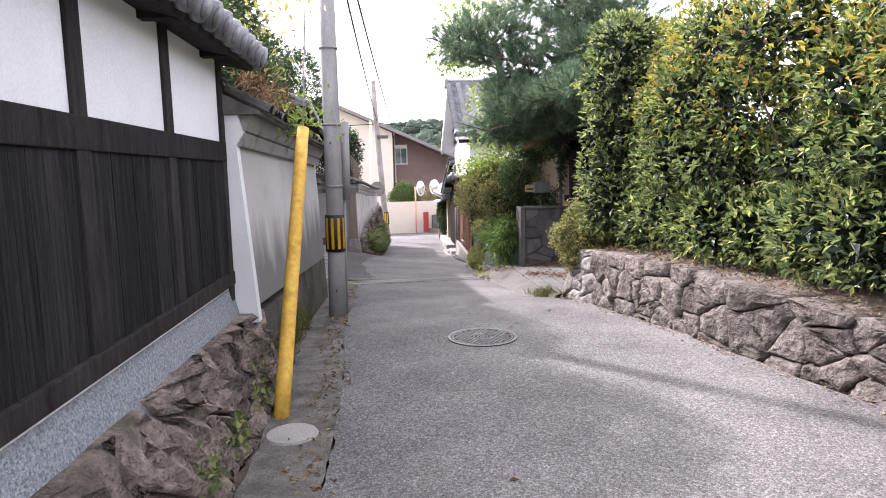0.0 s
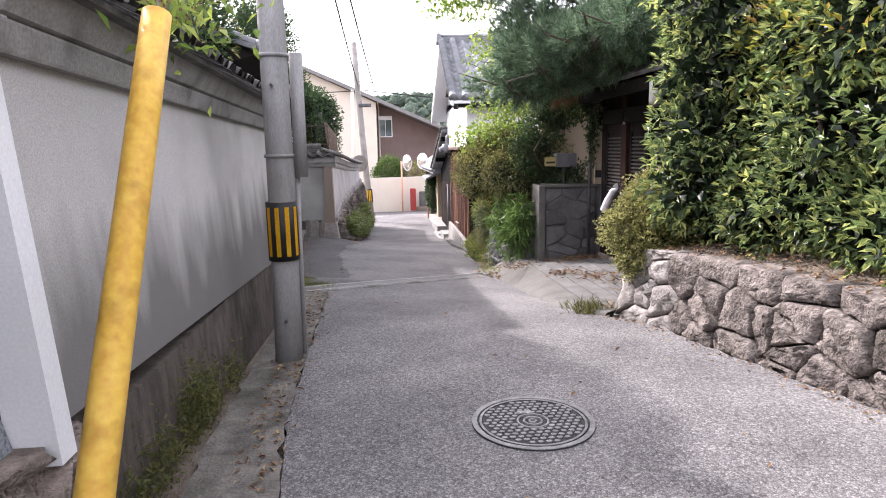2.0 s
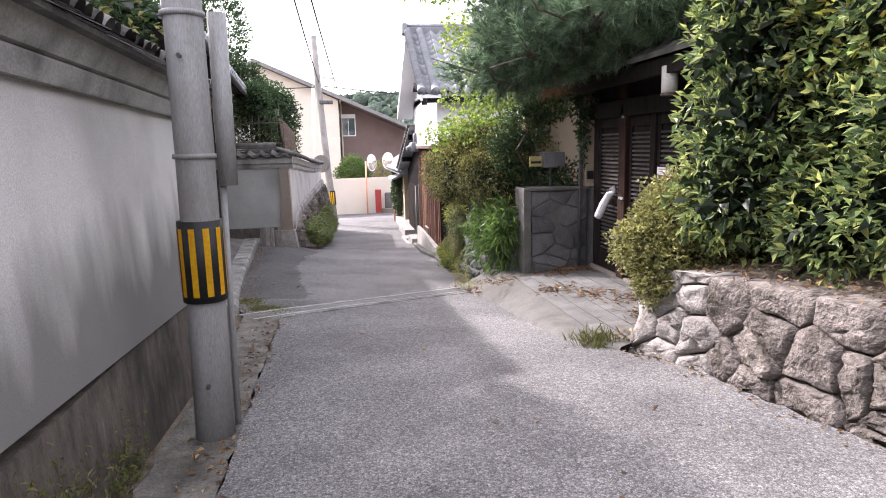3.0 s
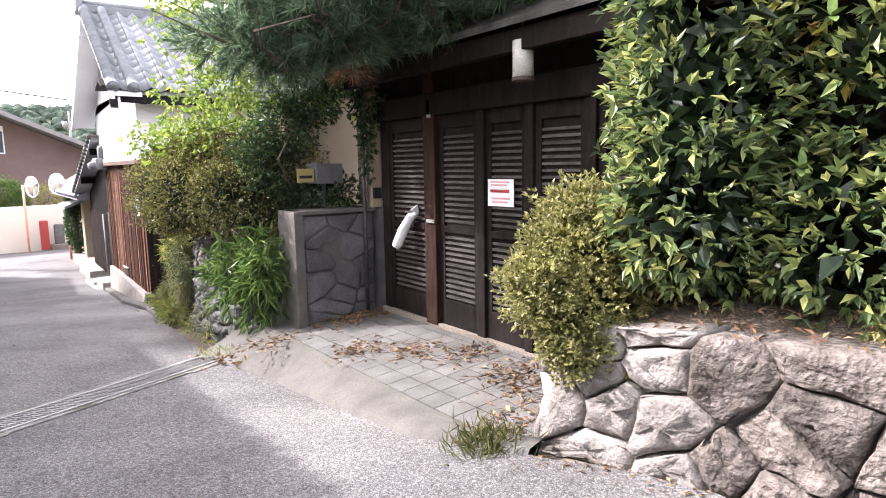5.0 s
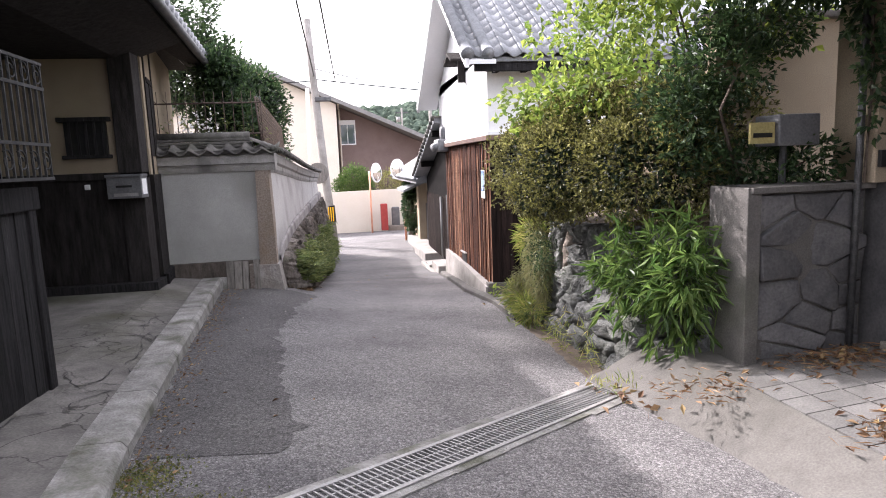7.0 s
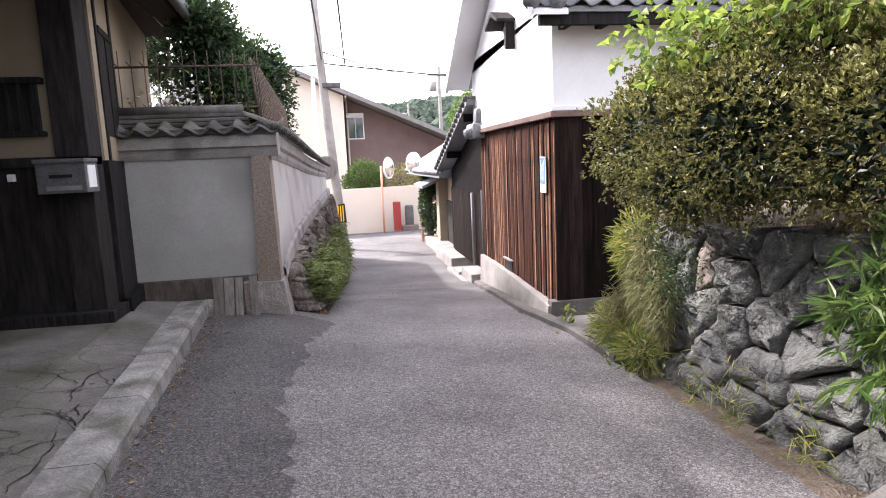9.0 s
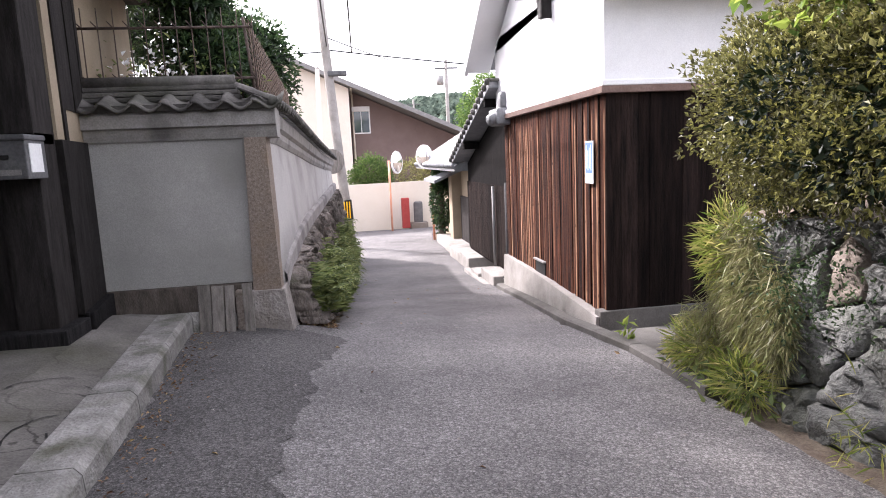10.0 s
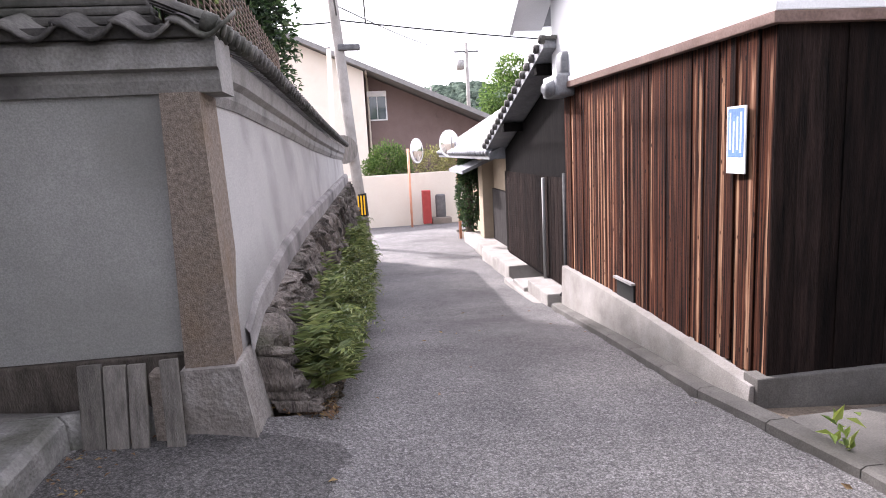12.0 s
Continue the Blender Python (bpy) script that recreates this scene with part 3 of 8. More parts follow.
# ---- left: storehouse with black boards ----
def storehouse():
    t = thing("storehouse", (-1.6, 1.0, 0.05), "black-boarded storehouse with white plaster panels and tiled eave", "house")
    x = -1.59
    body = bmesh.new()
    box(body, -5.0, x + 0.02, -6.0, 4.70, 0.2, 2.5)
    part("wall", body, M["white_plaster"], t, "white plaster wall")
    posts = (-3.3, -2.3, -1.3, -0.3, 0.7, 1.68, 2.69, 3.68)
    for y in posts:
        part("post", boxed(x - 0.05, x + 0.038, y - 0.055, y + 0.055, 0.88, 2.46, bevel=0.006), M["black_wood"], t)
    part("post", boxed(x - 0.30, x + 0.04, 4.70, 4.80, 0.5, 2.46, bevel=0.006), M["black_wood"], t)
    part("upper_rail", boxed(x - 0.05, x + 0.042, -6, 4.80, 1.70, 1.835, bevel=0.006), M["black_wood"], t)
    part("lower_rail", boxed(x - 0.05, x + 0.05, -6, 4.80, 0.80, 0.895, bevel=0.008), M["black_wood"], t)
    part("top_rail", boxed(x - 0.05, x + 0.042, -6, 4.80, 2.40, 2.5, bevel=0.006), M["black_wood"], t)
    rng = random.Random(5)
    y = -6.0
    while y < 4.68:
        w = rng.uniform(0.085, 0.12)
        part("board", boxed(x - 0.055, x + 0.023 + rng.uniform(-0.001, 0.006), y + 0.003, min(y + w, 4.69), 0.885, 1.71), M["dark_wood"], t)
        y += w
    base = bmesh.new()
    prism(base, [(x - 0.4, 0.2), (x - 0.4, 0.81), (x + 0.012, 0.81), (x + 0.10, 0.42), (x + 0.12, 0.2)], -6, 4.79, "y")
    part("pebbledash_band", base, M["pebbledash"], t, "blue-grey pebbledash band")
    # eave: dark boards beneath, round tile ends in a row
    eave = bmesh.new()
    prism(eave, [(x - 0.4, 2.49), (x + 0.22, 2.36), (x + 0.24, 2.41), (x - 0.4, 2.62)], -6, 4.96, "y")
    part("eave_board", eave, M["black_wood"], t)
    for k in range(11):
        yy = -5.6 + k
        part("rafter", boxed(x - 0.3, x + 0.2, yy - 0.04, yy + 0.04, 2.36, 2.44, bevel=0.004), M["black_wood"], t)
    roof = bmesh.new()
    prism(roof, [(x + 0.27, 2.42), (x + 0.27, 2.45), (x - 2.0, 3.45), (x - 2.0, 3.38)], -6, 5.0, "y")
    part("roof", roof, M["tile"], t, "grey clay tile roof")
    slope = math.atan2(1.0, 2.27)
    cover = tile_roll(2.4, 0.075)
    y = 4.93
    while y > -3:
        ob = link("roll_tile", cover, M["tile"], t) if not cover.materials else relink("roll_tile", cover, t)
        ob.matrix_basis = Matrix.Translation((x + 0.285, y, 2.455)) @ Matrix.Rotation(slope, 4, "Y") @ Matrix.Rotation(math.pi, 4, "Z")
        y -= 0.205
    # rough stones under the pebbledash, leaning out to the gutter
    nrng = np.random.default_rng(11)

    def on_face(u, v, d):
        yy = -2.0 + u
        z = gz(-1.3, yy) - 0.05 + v
        return (x + 0.33 - v * 0.42 + d, yy, z)
    stone_field(nrng, t, 7.0, 0.62, 44, on_face, M["stone_mossy"], gap=0.008, depth=0.04, back=0.25, rugged=0.034, wide=1.0,
                drop=lambda a, b: b > 0.25 + a * 0.055 + 0.05)
    fill = bmesh.new()
    prism(fill, [(x - 0.3, -0.4), (x - 0.3, 0.4), (x + 0.04, 0.4), (x + 0.3, -0.1), (x + 0.3, -0.4)], -6, 4.95, "y")
    part("footing", fill, M["concrete_dark"], t)


def relink(name, me, parent):
    ob = new(name, me)
    ob.parent = parent
    ob.matrix_parent_inverse = Matrix.Translation(parent.location).inverted() if parent.type == "EMPTY" else parent.matrix_world.inverted()
    return ob


def tile_roll(length, r, cap=True):
    """A half-round cover tile running along +x, with a disc on its low end and small laps."""
    bm = bmesh.new()
    seg, rows = 8, max(2, round(length / 0.24))
    prev = None
    for i in range(rows):
        for x, s in ((i * length / rows, 1.12), ((i + 0.98) * length / rows, 0.95)):
            ring = [bm.verts.new((x, math.cos(math.pi * k / seg) * r * s, math.sin(math.pi * k / seg) * r * s)) for k in range(seg + 1)]
            if prev:
                for k in range(seg):
                    bm.faces.new((prev[k], prev[k + 1], ring[k + 1], ring[k]))
            prev = ring
    if cap:
        for x0, x1, rr in ((-0.03, 0.03, r * 1.15), (-0.042, -0.03, r * 0.8)):
            a = [bm.verts.new((x0, math.cos(math.tau * k / 12) * rr, math.sin(math.tau * k / 12) * rr)) for k in range(12)]
            b = [bm.verts.new((x1, v.co.y, v.co.z)) for v in a]
            bm.faces.new(a)
            bm.faces.new(b[::-1])
            for k in range(12):
                bm.faces.new((a[k], a[(k + 1) % 12], b[(k + 1) % 12], b[k]))
    else:
        bmesh.ops.solidify(bm, geom=bm.faces[:], thickness=0.011)
    bmesh.ops.recalc_face_normals(bm, faces=bm.faces[:])
    me = bpy.data.meshes.new("roll_tile")
    bm.to_mesh(me)
    bm.free()
    me.polygons.foreach_set("use_smooth", [True] * len(me.polygons))
    return me


storehouse()


# ---- left: plaster garden wall with tiled cap ----
def sag(bm):
    """The cap falls a little with the lane."""
    for v in bm.verts:
        v.co.z -= 0.018 * (v.co.y - 4.86)


def garden_wall():
    t = thing("garden_wall", (-1.5, 7.8, -0.1), "grey stained plaster garden wall with old tiled cap", "wall")
    y0, y1 = 4.86, 9.6
    low = bmesh.new()
    prism(low, [(-1.9, -0.5), (-1.9, 0.47), (-1.425, 0.47), (-1.37, -0.5)], y0 + 0.02, y1, "y")
    part("base", low, M["plaster_base"], t, "dark weathered lower wall")
    face = bmesh.new()
    v = [face.verts.new(p) for p in ((-1.412, y0, 0.61), (-1.412, y1, 0.36), (-1.50, y1, 1.80), (-1.50, y0, 1.86), (-1.9, y0, 0.61), (-1.9, y1, 0.36), (-1.9, y1, 1.80), (-1.9, y0, 1.86))]
    for q in ((0, 1, 2, 3), (4, 7, 6, 5), (0, 4, 5, 1), (3, 2, 6, 7), (0, 3, 7, 4), (1, 5, 6, 2)):
        face.faces.new([v[i] for i in q])
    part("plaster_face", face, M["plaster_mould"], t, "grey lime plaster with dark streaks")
    # moulding beneath the tiles: swelling then hollow
    mould = bmesh.new()
    prism(mould, [(-1.9, 1.81), (-1.452, 1.81), (-1.446, 1.822), (-1.428, 1.90), (-1.432, 1.912), (-1.452, 1.914), (-1.412, 1.924), (-1.388, 1.97), (-1.355, 2.035), (-1.9, 2.04)], y0 - 0.02, y1 + 0.03, "y")
    sag(mould)
    part("moulding", mould, M["plaster_cap"], t)
    # white plaster end against the storehouse
    q = bmesh.new()
    prism(q, [(-1.62, 0.50), (-1.385, 0.50), (-1.48, 1.82), (-1.43, 1.90), (-1.46, 2.04), (-1.66, 2.04)], 4.80, 4.90, "y")
    part("quoin", q, M["white_plaster"], t, "white plaster edge strip")
    roof = bmesh.new()
    prism(roof, [(-1.30, 2.03), (-1.30, 2.055), (-1.62, 2.21), (-1.95, 2.055), (-1.95, 2.03)], y0 - 0.1, y1 + 0.08, "y")
    sag(roof)
    part("cap_bed", roof, M["old_tile"], t)
    cover = tile_roll(0.37, 0.043, False)
    cover.materials.append(M["old_tile"])
    y = y0 - 0.04
    rng = random.Random(2)
    while y < y1 + 0.06:
        ob = relink("cap_tile", cover, t)
        ob.matrix_basis = Matrix.Translation((-1.235 + rng.uniform(-0.012, 0.012), y, 2.05 - 0.018 * (y - 4.86) + rng.uniform(-0.006, 0.006))) @ Matrix.Rotation(rng.uniform(-0.04, 0.04), 4, "Z") @ Matrix.Rotation(0.46, 4, "Y") @ Matrix.Rotation(math.pi, 4, "Z")
        y += 0.108
    ridge = tile_roll(0.3, 0.085, False)
    ridge.materials.append(M["old_tile"])
    y = y0 - 0.1
    while y < y1:
        ob = relink("ridge_tile", ridge, t)
        ob.matrix_basis = Matrix.Translation((-1.62, y, 2.225 - 0.018 * (y - 4.86) + rng.uniform(-0.004, 0.004))) @ Matrix.Rotation(math.pi / 2, 4, "Z")
        y += 0.295
    rb = boxed(-1.68, -1.56, y0 - 0.1, y1 + 0.05, 2.17, 2.235, bevel=0.01)
    sag(rb)
    part("ridge_base", rb, M["old_tile"], t)


garden_wall()


# ---- left: porch house ----
def splay(bm):
    """The eave runs out a little toward the upper lane."""
    for v in bm.verts:
        if v.co.x > -2.6:
            v.co.x += (20.6 - v.co.y) * 0.07


def askew(bm):
    """The side wall runs back from the lane."""
    for v in bm.verts:
        v.co.x -= (v.co.y - 16.6) * 0.15
    return bm


def porch_house():
    t = thing("porch_house", (-3.6, 16.0, -0.5), "dark timber house with deep porch and cream plaster", "house")
    # wall that faces the lane's upper end
    part("wall", boxed(-6.5, -2.95, 16.45, 16.7, 1.1, 2.6), M["plaster_cream"], t, "cream plaster wall")
    part("dado", boxed(-6.5, -2.72, 16.42, 16.66, -0.15, 1.12, bevel=0.005), M["black_wood"], t, "black wooden dado")
    part("dado_rail", boxed(-6.5, -2.70, 16.38, 16.66, 1.08, 1.16, bevel=0.006), M["black_wood"], t)
    part("corner_post", boxed(-2.96, -2.70, 16.38, 16.68, -0.25, 3.0, bevel=0.01), M["black_wood"], t, "dark corner post")
    part("sill", boxed(-6.5, -2.62, 16.28, 16.68, -0.6, -0.15, bevel=0.012), M["dark_wood"], t)
    part("sill", askew(boxed(-2.74, -2.58, 16.68, 17.4, -0.6, -0.12, bevel=0.012)), M["dark_wood"], t)
    part("side_dado", askew(boxed(-2.80, -2.64, 16.68, 17.42, -0.15, 1.12, bevel=0.004)), M["black_wood"], t)
    part("side_wall", askew(boxed(-2.82, -2.67, 16.68, 20.4, 1.12, 3.0)), M["plaster_cream"], t, "cream plaster wall")
    part("side_post", askew(boxed(-2.84, -2.655, 16.86, 16.94, 1.12, 3.0, bevel=0.005)), M["black_wood"], t)
    part("side_post", askew(boxed(-2.84, -2.655, 17.52, 17.60, 1.12, 3.0, bevel=0.005)), M["black_wood"], t)
    sw = part("side_window", askew(boxed(-2.70, -2.66, 16.95, 17.51, 1.35, 2.28)), M["black_wood"], t, "dark shuttered side window")
    part("window_head", askew(boxed(-2.70, -2.645, 16.94, 17.52, 2.26, 2.32, bevel=0.004)), M["black_wood"], sw)
    part("mullion", askew(boxed(-2.70, -2.65, 17.21, 17.25, 1.35, 2.26)), M["black_wood"], sw)
    w = part("window", boxed(-3.50, -3.05, 16.40, 16.44, 1.36, 1.76), M["black"], t, "small dark slatted window")
    part("lintel", boxed(-3.56, -3.0, 16.36, 16.45, 1.75, 1.80, bevel=0.004), M["dark_wood"], w)
    part("sill_board", boxed(-3.54, -3.02, 16.37, 16.45, 1.33, 1.37, bevel=0.004), M["dark_wood"], w)
    for k in range(5):
        part("slat", boxed(-3.46 + k * 0.09, -3.43 + k * 0.09, 16.385, 16.41, 1.37, 1.75), M["dark_wood"], w)
    part("lantern", boxed(-3.34, -3.29, 16.37, 16.42, 0.97, 1.03, bevel=0.008), M["white"], t, "small white doorbell")
    # porch roof: eave falls toward the lane
    r = bmesh.new()
    prism(r, [(-2.45, 2.75), (-2.45, 2.81), (-7.0, 4.6), (-7.0, 4.5)], 11.0, 20.6, "y")
    splay(r)
    part("porch_roof", r, M["tile"], t, "grey tiled porch roof")
    s = bmesh.new()
    prism(s, [(-2.48, 2.69), (-2.48, 2.74), (-7.0, 4.48), (-7.0, 2.46), (-2.86, 2.46)], 11.1, 16.75, "y")
    prism(s, [(-2.48, 2.69), (-2.48, 2.74), (-7.0, 4.48), (-7.0, 3.1), (-2.8, 2.9)], 16.75, 20.5, "y")
    splay(s)
    part("soffit", s, M["black_wood"], t)
    cover = tile_roll(1.6, 0.07)
    cover.materials.append(M["tile"])
    y = 11.2
    while y < 20.6:
        ob = relink("roll_tile", cover, t)
        ob.matrix_basis = Matrix.Translation((-2.43 + (20.6 - y) * 0.07, y, 2.82)) @ Matrix.Rotation(0.383, 4, "Y") @ Matrix.Rotation(math.pi, 4, "Z")
        y += 0.27
    part("rain_gutter", tubed([(-1.73, 11.0, 2.74), (-2.08, 16.0, 2.73), (-2.40, 20.6, 2.72)], 0.05, 8), M["iron"], t, "dark rain gutter", True)
    # back wall of the recess
    part("recess_wall", boxed(-6.6, -6.4, 11.0, 16.7, -0.4, 4.6), M["plaster_cream"], t)
    part("near_wall", boxed(-6.5, -2.55, 11.0, 11.25, -0.4, 3.0), M["dark_wood"], t)


porch_house()


def board_fence():
    t = thing("board_fence", (-2.45, 12.3, -0.35), "weathered dark board fence with wrought iron grille on top", "fence")
    x = -2.44
    rng = random.Random(8)
    y = 11.26
    while y < 12.9:
        w = rng.uniform(0.15, 0.2)
        part("board", boxed(x - 0.03, x + rng.uniform(0.0, 0.012), y + 0.004, min(y + w, 12.93), -0.28, 0.95, bevel=0.003), M["dark_wood"], t)
        y += w
    part("corner_post", boxed(x - 0.08, x + 0.03, 12.90, 13.0, -0.3, 1.0, bevel=0.006), M["dark_wood"], t)
    part("rail", boxed(x - 0.06, x + 0.04, 11.26, 13.05, 0.93, 1.08, bevel=0.01), M["dark_wood"], t)
    part("sill", boxed(x - 0.1, x + 0.1, 11.0, 13.02, -0.40, -0.27, bevel=0.012), M["concrete"], t)
    g = part("grille", boxed(x + 0.10, x + 0.12, 11.26, 13.12, 1.12, 1.14), M["cast_iron"], t, "wrought iron grille")
    part("bar", boxed(x + 0.10, x + 0.12, 11.26, 13.12, 1.34, 1.36), M["cast_iron"], g)
    part("bar", boxed(x + 0.10, x + 0.12, 11.26, 13.12, 1.70, 1.72), M["cast_iron"], g)
    part("bar", boxed(x + 0.10, x + 0.12, 11.26, 13.12, 1.86, 1.88), M["cast_iron"], g)
    y = 11.3
    while y < 13.13:
        part("bar", boxed(x + 0.103, x + 0.117, y - 0.006, y + 0.006, 1.12, 1.88), M["cast_iron"], g)
        y += 0.082
    for z in (1.24, 1.79):
        y = 11.4
        while y < 13.1:
            pts = [(x + 0.11, y + math.cos(a) * (0.02 + 0.006 * a), z + math.sin(a) * (0.02 + 0.006 * a)) for a in np.linspace(0, 8.5, 18)]
            part("scroll", tubed(pts, 0.006, 5), M["cast_iron"], g, "", True)
            y += 0.165


board_fence()


M["kerb"] = mat("kerb", (0.15, 0.145, 0.135), (0.31, 0.30, 0.285), 0.95, 6, 0.8, 60, stain=(0.06, 0.062, 0.035), stain_scale=3.5, stain_amt=0.75, bdist=0.015, rand=0.1)
def cracked(m, scale, width):
    """A net of dark cracks, broken off where a broad noise is low."""
    n, l = m.node_tree.nodes, m.node_tree.links
    b = n["Principled BSDF"]
    col = b.inputs["Base Color"].links[0].from_socket
    geo = n.new("ShaderNodeNewGeometry")
    warp = n.new("ShaderNodeTexNoise")
    warp.inputs["Scale"].default_value, warp.inputs["Detail"].default_value = 3.0, 5.0
    l.new(geo.outputs["Position"], warp.inputs["Vector"])
    ad = n.new("ShaderNodeMix")
    ad.data_type, ad.blend_type = "RGBA", "ADD"
    ad.inputs[0].default_value = 0.5
    l.new(geo.outputs["Position"], ad.inputs[6])
    l.new(warp.outputs["Color"], ad.inputs[7])
    v = n.new("ShaderNodeTexVoronoi")
    v.feature = "DISTANCE_TO_EDGE"
    v.inputs["Scale"].default_value = scale
    l.new(ad.outputs[2], v.inputs["Vector"])
    r = n.new("ShaderNodeMapRange")
    r.inputs["From Min"].default_value, r.inputs["From Max"].default_value = width * 0.3, width
    r.inputs["To Min"].default_value, r.inputs["To Max"].default_value = 0.7, 0.0
    l.new(v.outputs["Distance"], r.inputs["Value"])
    broad = n.new("ShaderNodeTexNoise")
    broad.inputs["Scale"].default_value = 0.8
    l.new(geo.outputs["Position"], broad.inputs["Vector"])
    gate = n.new("ShaderNodeMapRange")
    gate.inputs["From Min"].default_value, gate.inputs["From Max"].default_value = 0.46, 0.6
    l.new(broad.outputs["Fac"], gate.inputs["Value"])
    mu = n.new("ShaderNodeMath")
    mu.operation = "MULTIPLY"
    l.new(r.outputs[0], mu.inputs[0])
    l.new(gate.outputs[0], mu.inputs[1])
    x = n.new("ShaderNodeMix")
    x.data_type = "RGBA"
    x.inputs[7].default_value = (0.02, 0.019, 0.016, 1)
    l.new(mu.outputs[0], x.inputs[0])
    l.new(col, x.inputs[6])
    l.new(x.outputs[2], b.inputs["Base Color"])
    return m


M["porch_concrete"] = mat("porch_concrete", (0.10, 0.095, 0.087), (0.19, 0.178, 0.165), 0.92, 3, 0.5, 70, stain=(0.06, 0.062, 0.035), stain_scale=1.1, stain_amt=0.7)
cracked(M["porch_concrete"], 2.8, 0.03)


def rise(y):
    """The porch apron climbs toward the house."""
    return float(np.interp(y, (11, 13.5, 16.3, 17.4), (0.0, 0.03, 0.10, 0.10)))


def kerb_top(y):
    """Height of the porch kerb above the lane."""
    return float(np.interp(y, (10.9, 13.5, 17.3), (0.075, 0.11, 0.17)))


def porch_floor():
    bm = bmesh.new()
    ys = np.linspace(10.9, 17.4, 40)
    rows = []
    for y in ys:
        xr = edge(LEFT_EDGE, y) - 0.08
        z = gz(xr, y)
        rows.append([bm.verts.new(p) for p in ((-6.4, y, z + 0.10 + rise(y)), (-4.0, y, z + 0.10 + rise(y)), (-2.6, y, z + 0.09 + rise(y)), (xr - 0.12, y, z + kerb_top(y) - 0.06))])
    for a, b in zip(rows, rows[1:]):
        for i in range(3):
            bm.faces.new((a[i], a[i + 1], b[i + 1], b[i]))
    structure("porch_floor", bm, M["porch_concrete"], "cracked grey concrete apron before the porch", "floor")
    k = thing("kerb", (-1.8, 14.0, -0.5), "worn pale concrete kerb along the porch apron", "kerb", kind="structure")
    y = 10.9
    while y < 17.3:
        y2 = min(y + 0.9, 17.35)
        bm = bmesh.new()
        vs = []
        for yy in (y + 0.004, y2 - 0.004):
            xr = edge(LEFT_EDGE, yy)
            z = gz(xr, yy)
            vs.append([bm.verts.new(p) for p in ((xr - 0.24, yy, z - 0.05), (xr - 0.24, yy, z + kerb_top(yy)), (xr - 0.02, yy, z + kerb_top(yy)), (xr + 0.01, yy, z + kerb_top(yy) - 0.035), (xr + 0.02, yy, z - 0.05))])
        for i in range(5):
            bm.faces.new((vs[0][i], vs[0][(i + 1) % 5], vs[1][(i + 1) % 5], vs[1][i]))
        bm.faces.new(vs[0][::-1])
        bm.faces.new(vs[1])
        bmesh.ops.recalc_face_normals(bm, faces=bm.faces[:])
        part("kerb_stone", bm, M["kerb"], k)
        y = y2


porch_floor()


def floor_cracks():
    """Branching cracks in the porch apron."""
    rng = np.random.default_rng(33)
    bm = bmesh.new()
    for k in range(22):
        x, y = -2.25 + rng.normal(0, 0.12), rng.uniform(12.3, 15.8)
        a = rng.uniform(0, math.tau)
        pts = []
        for j in range(rng.integers(5, 14)):
            pts.append((x, y))
            a += rng.normal(0, 0.5)
            x, y = x + math.cos(a) * 0.06, y + math.sin(a) * 0.06
        for j in range(len(pts) - 1):
            (x0, y0), (x1, y1) = pts[j], pts[j + 1]
            if max(x0, x1) > edge(LEFT_EDGE, y0) - 0.26 or min(x0, x1) < -3.2:
                continue
            w = rng.uniform(0.002, 0.005)
            nx, ny = -(y1 - y0), x1 - x0
            ln = math.hypot(nx, ny)
            nx, ny = nx / ln * w, ny / ln * w
            z = lambda px, py: gz(edge(LEFT_EDGE, py) - 0.08, py) + (0.0945 + rise(py) if px < -2.6 else kerb_top(py) - 0.056 + (edge(LEFT_EDGE, py) - 0.2 - px) / (edge(LEFT_EDGE, py) - 0.2 + 2.6) * (0.1505 - kerb_top(py) + rise(py)))
            vs = [bm.verts.new((px, py, z(px, py) + 0.002)) for px, py in ((x0 - nx, y0 - ny), (x1 - nx, y1 - ny), (x1 + nx, y1 + ny), (x0 + nx, y0 + ny))]
            bm.faces.new(vs)
    tagged(part("floor_cracks", bm, M["black"]), "dark branching cracks in the porch concrete", "cracks", kind="stuff")


floor_cracks()


# ---- left: garden wall beyond the porch ----
LW = ((17.5, -1.42, 1.09), (18.2, -1.36, 1.07), (20, -1.30, 0.98), (22, -1.22, 0.86), (25, -1.12, 0.74), (28.5, -1.05, 0.66))   # y, x, height of the moulding


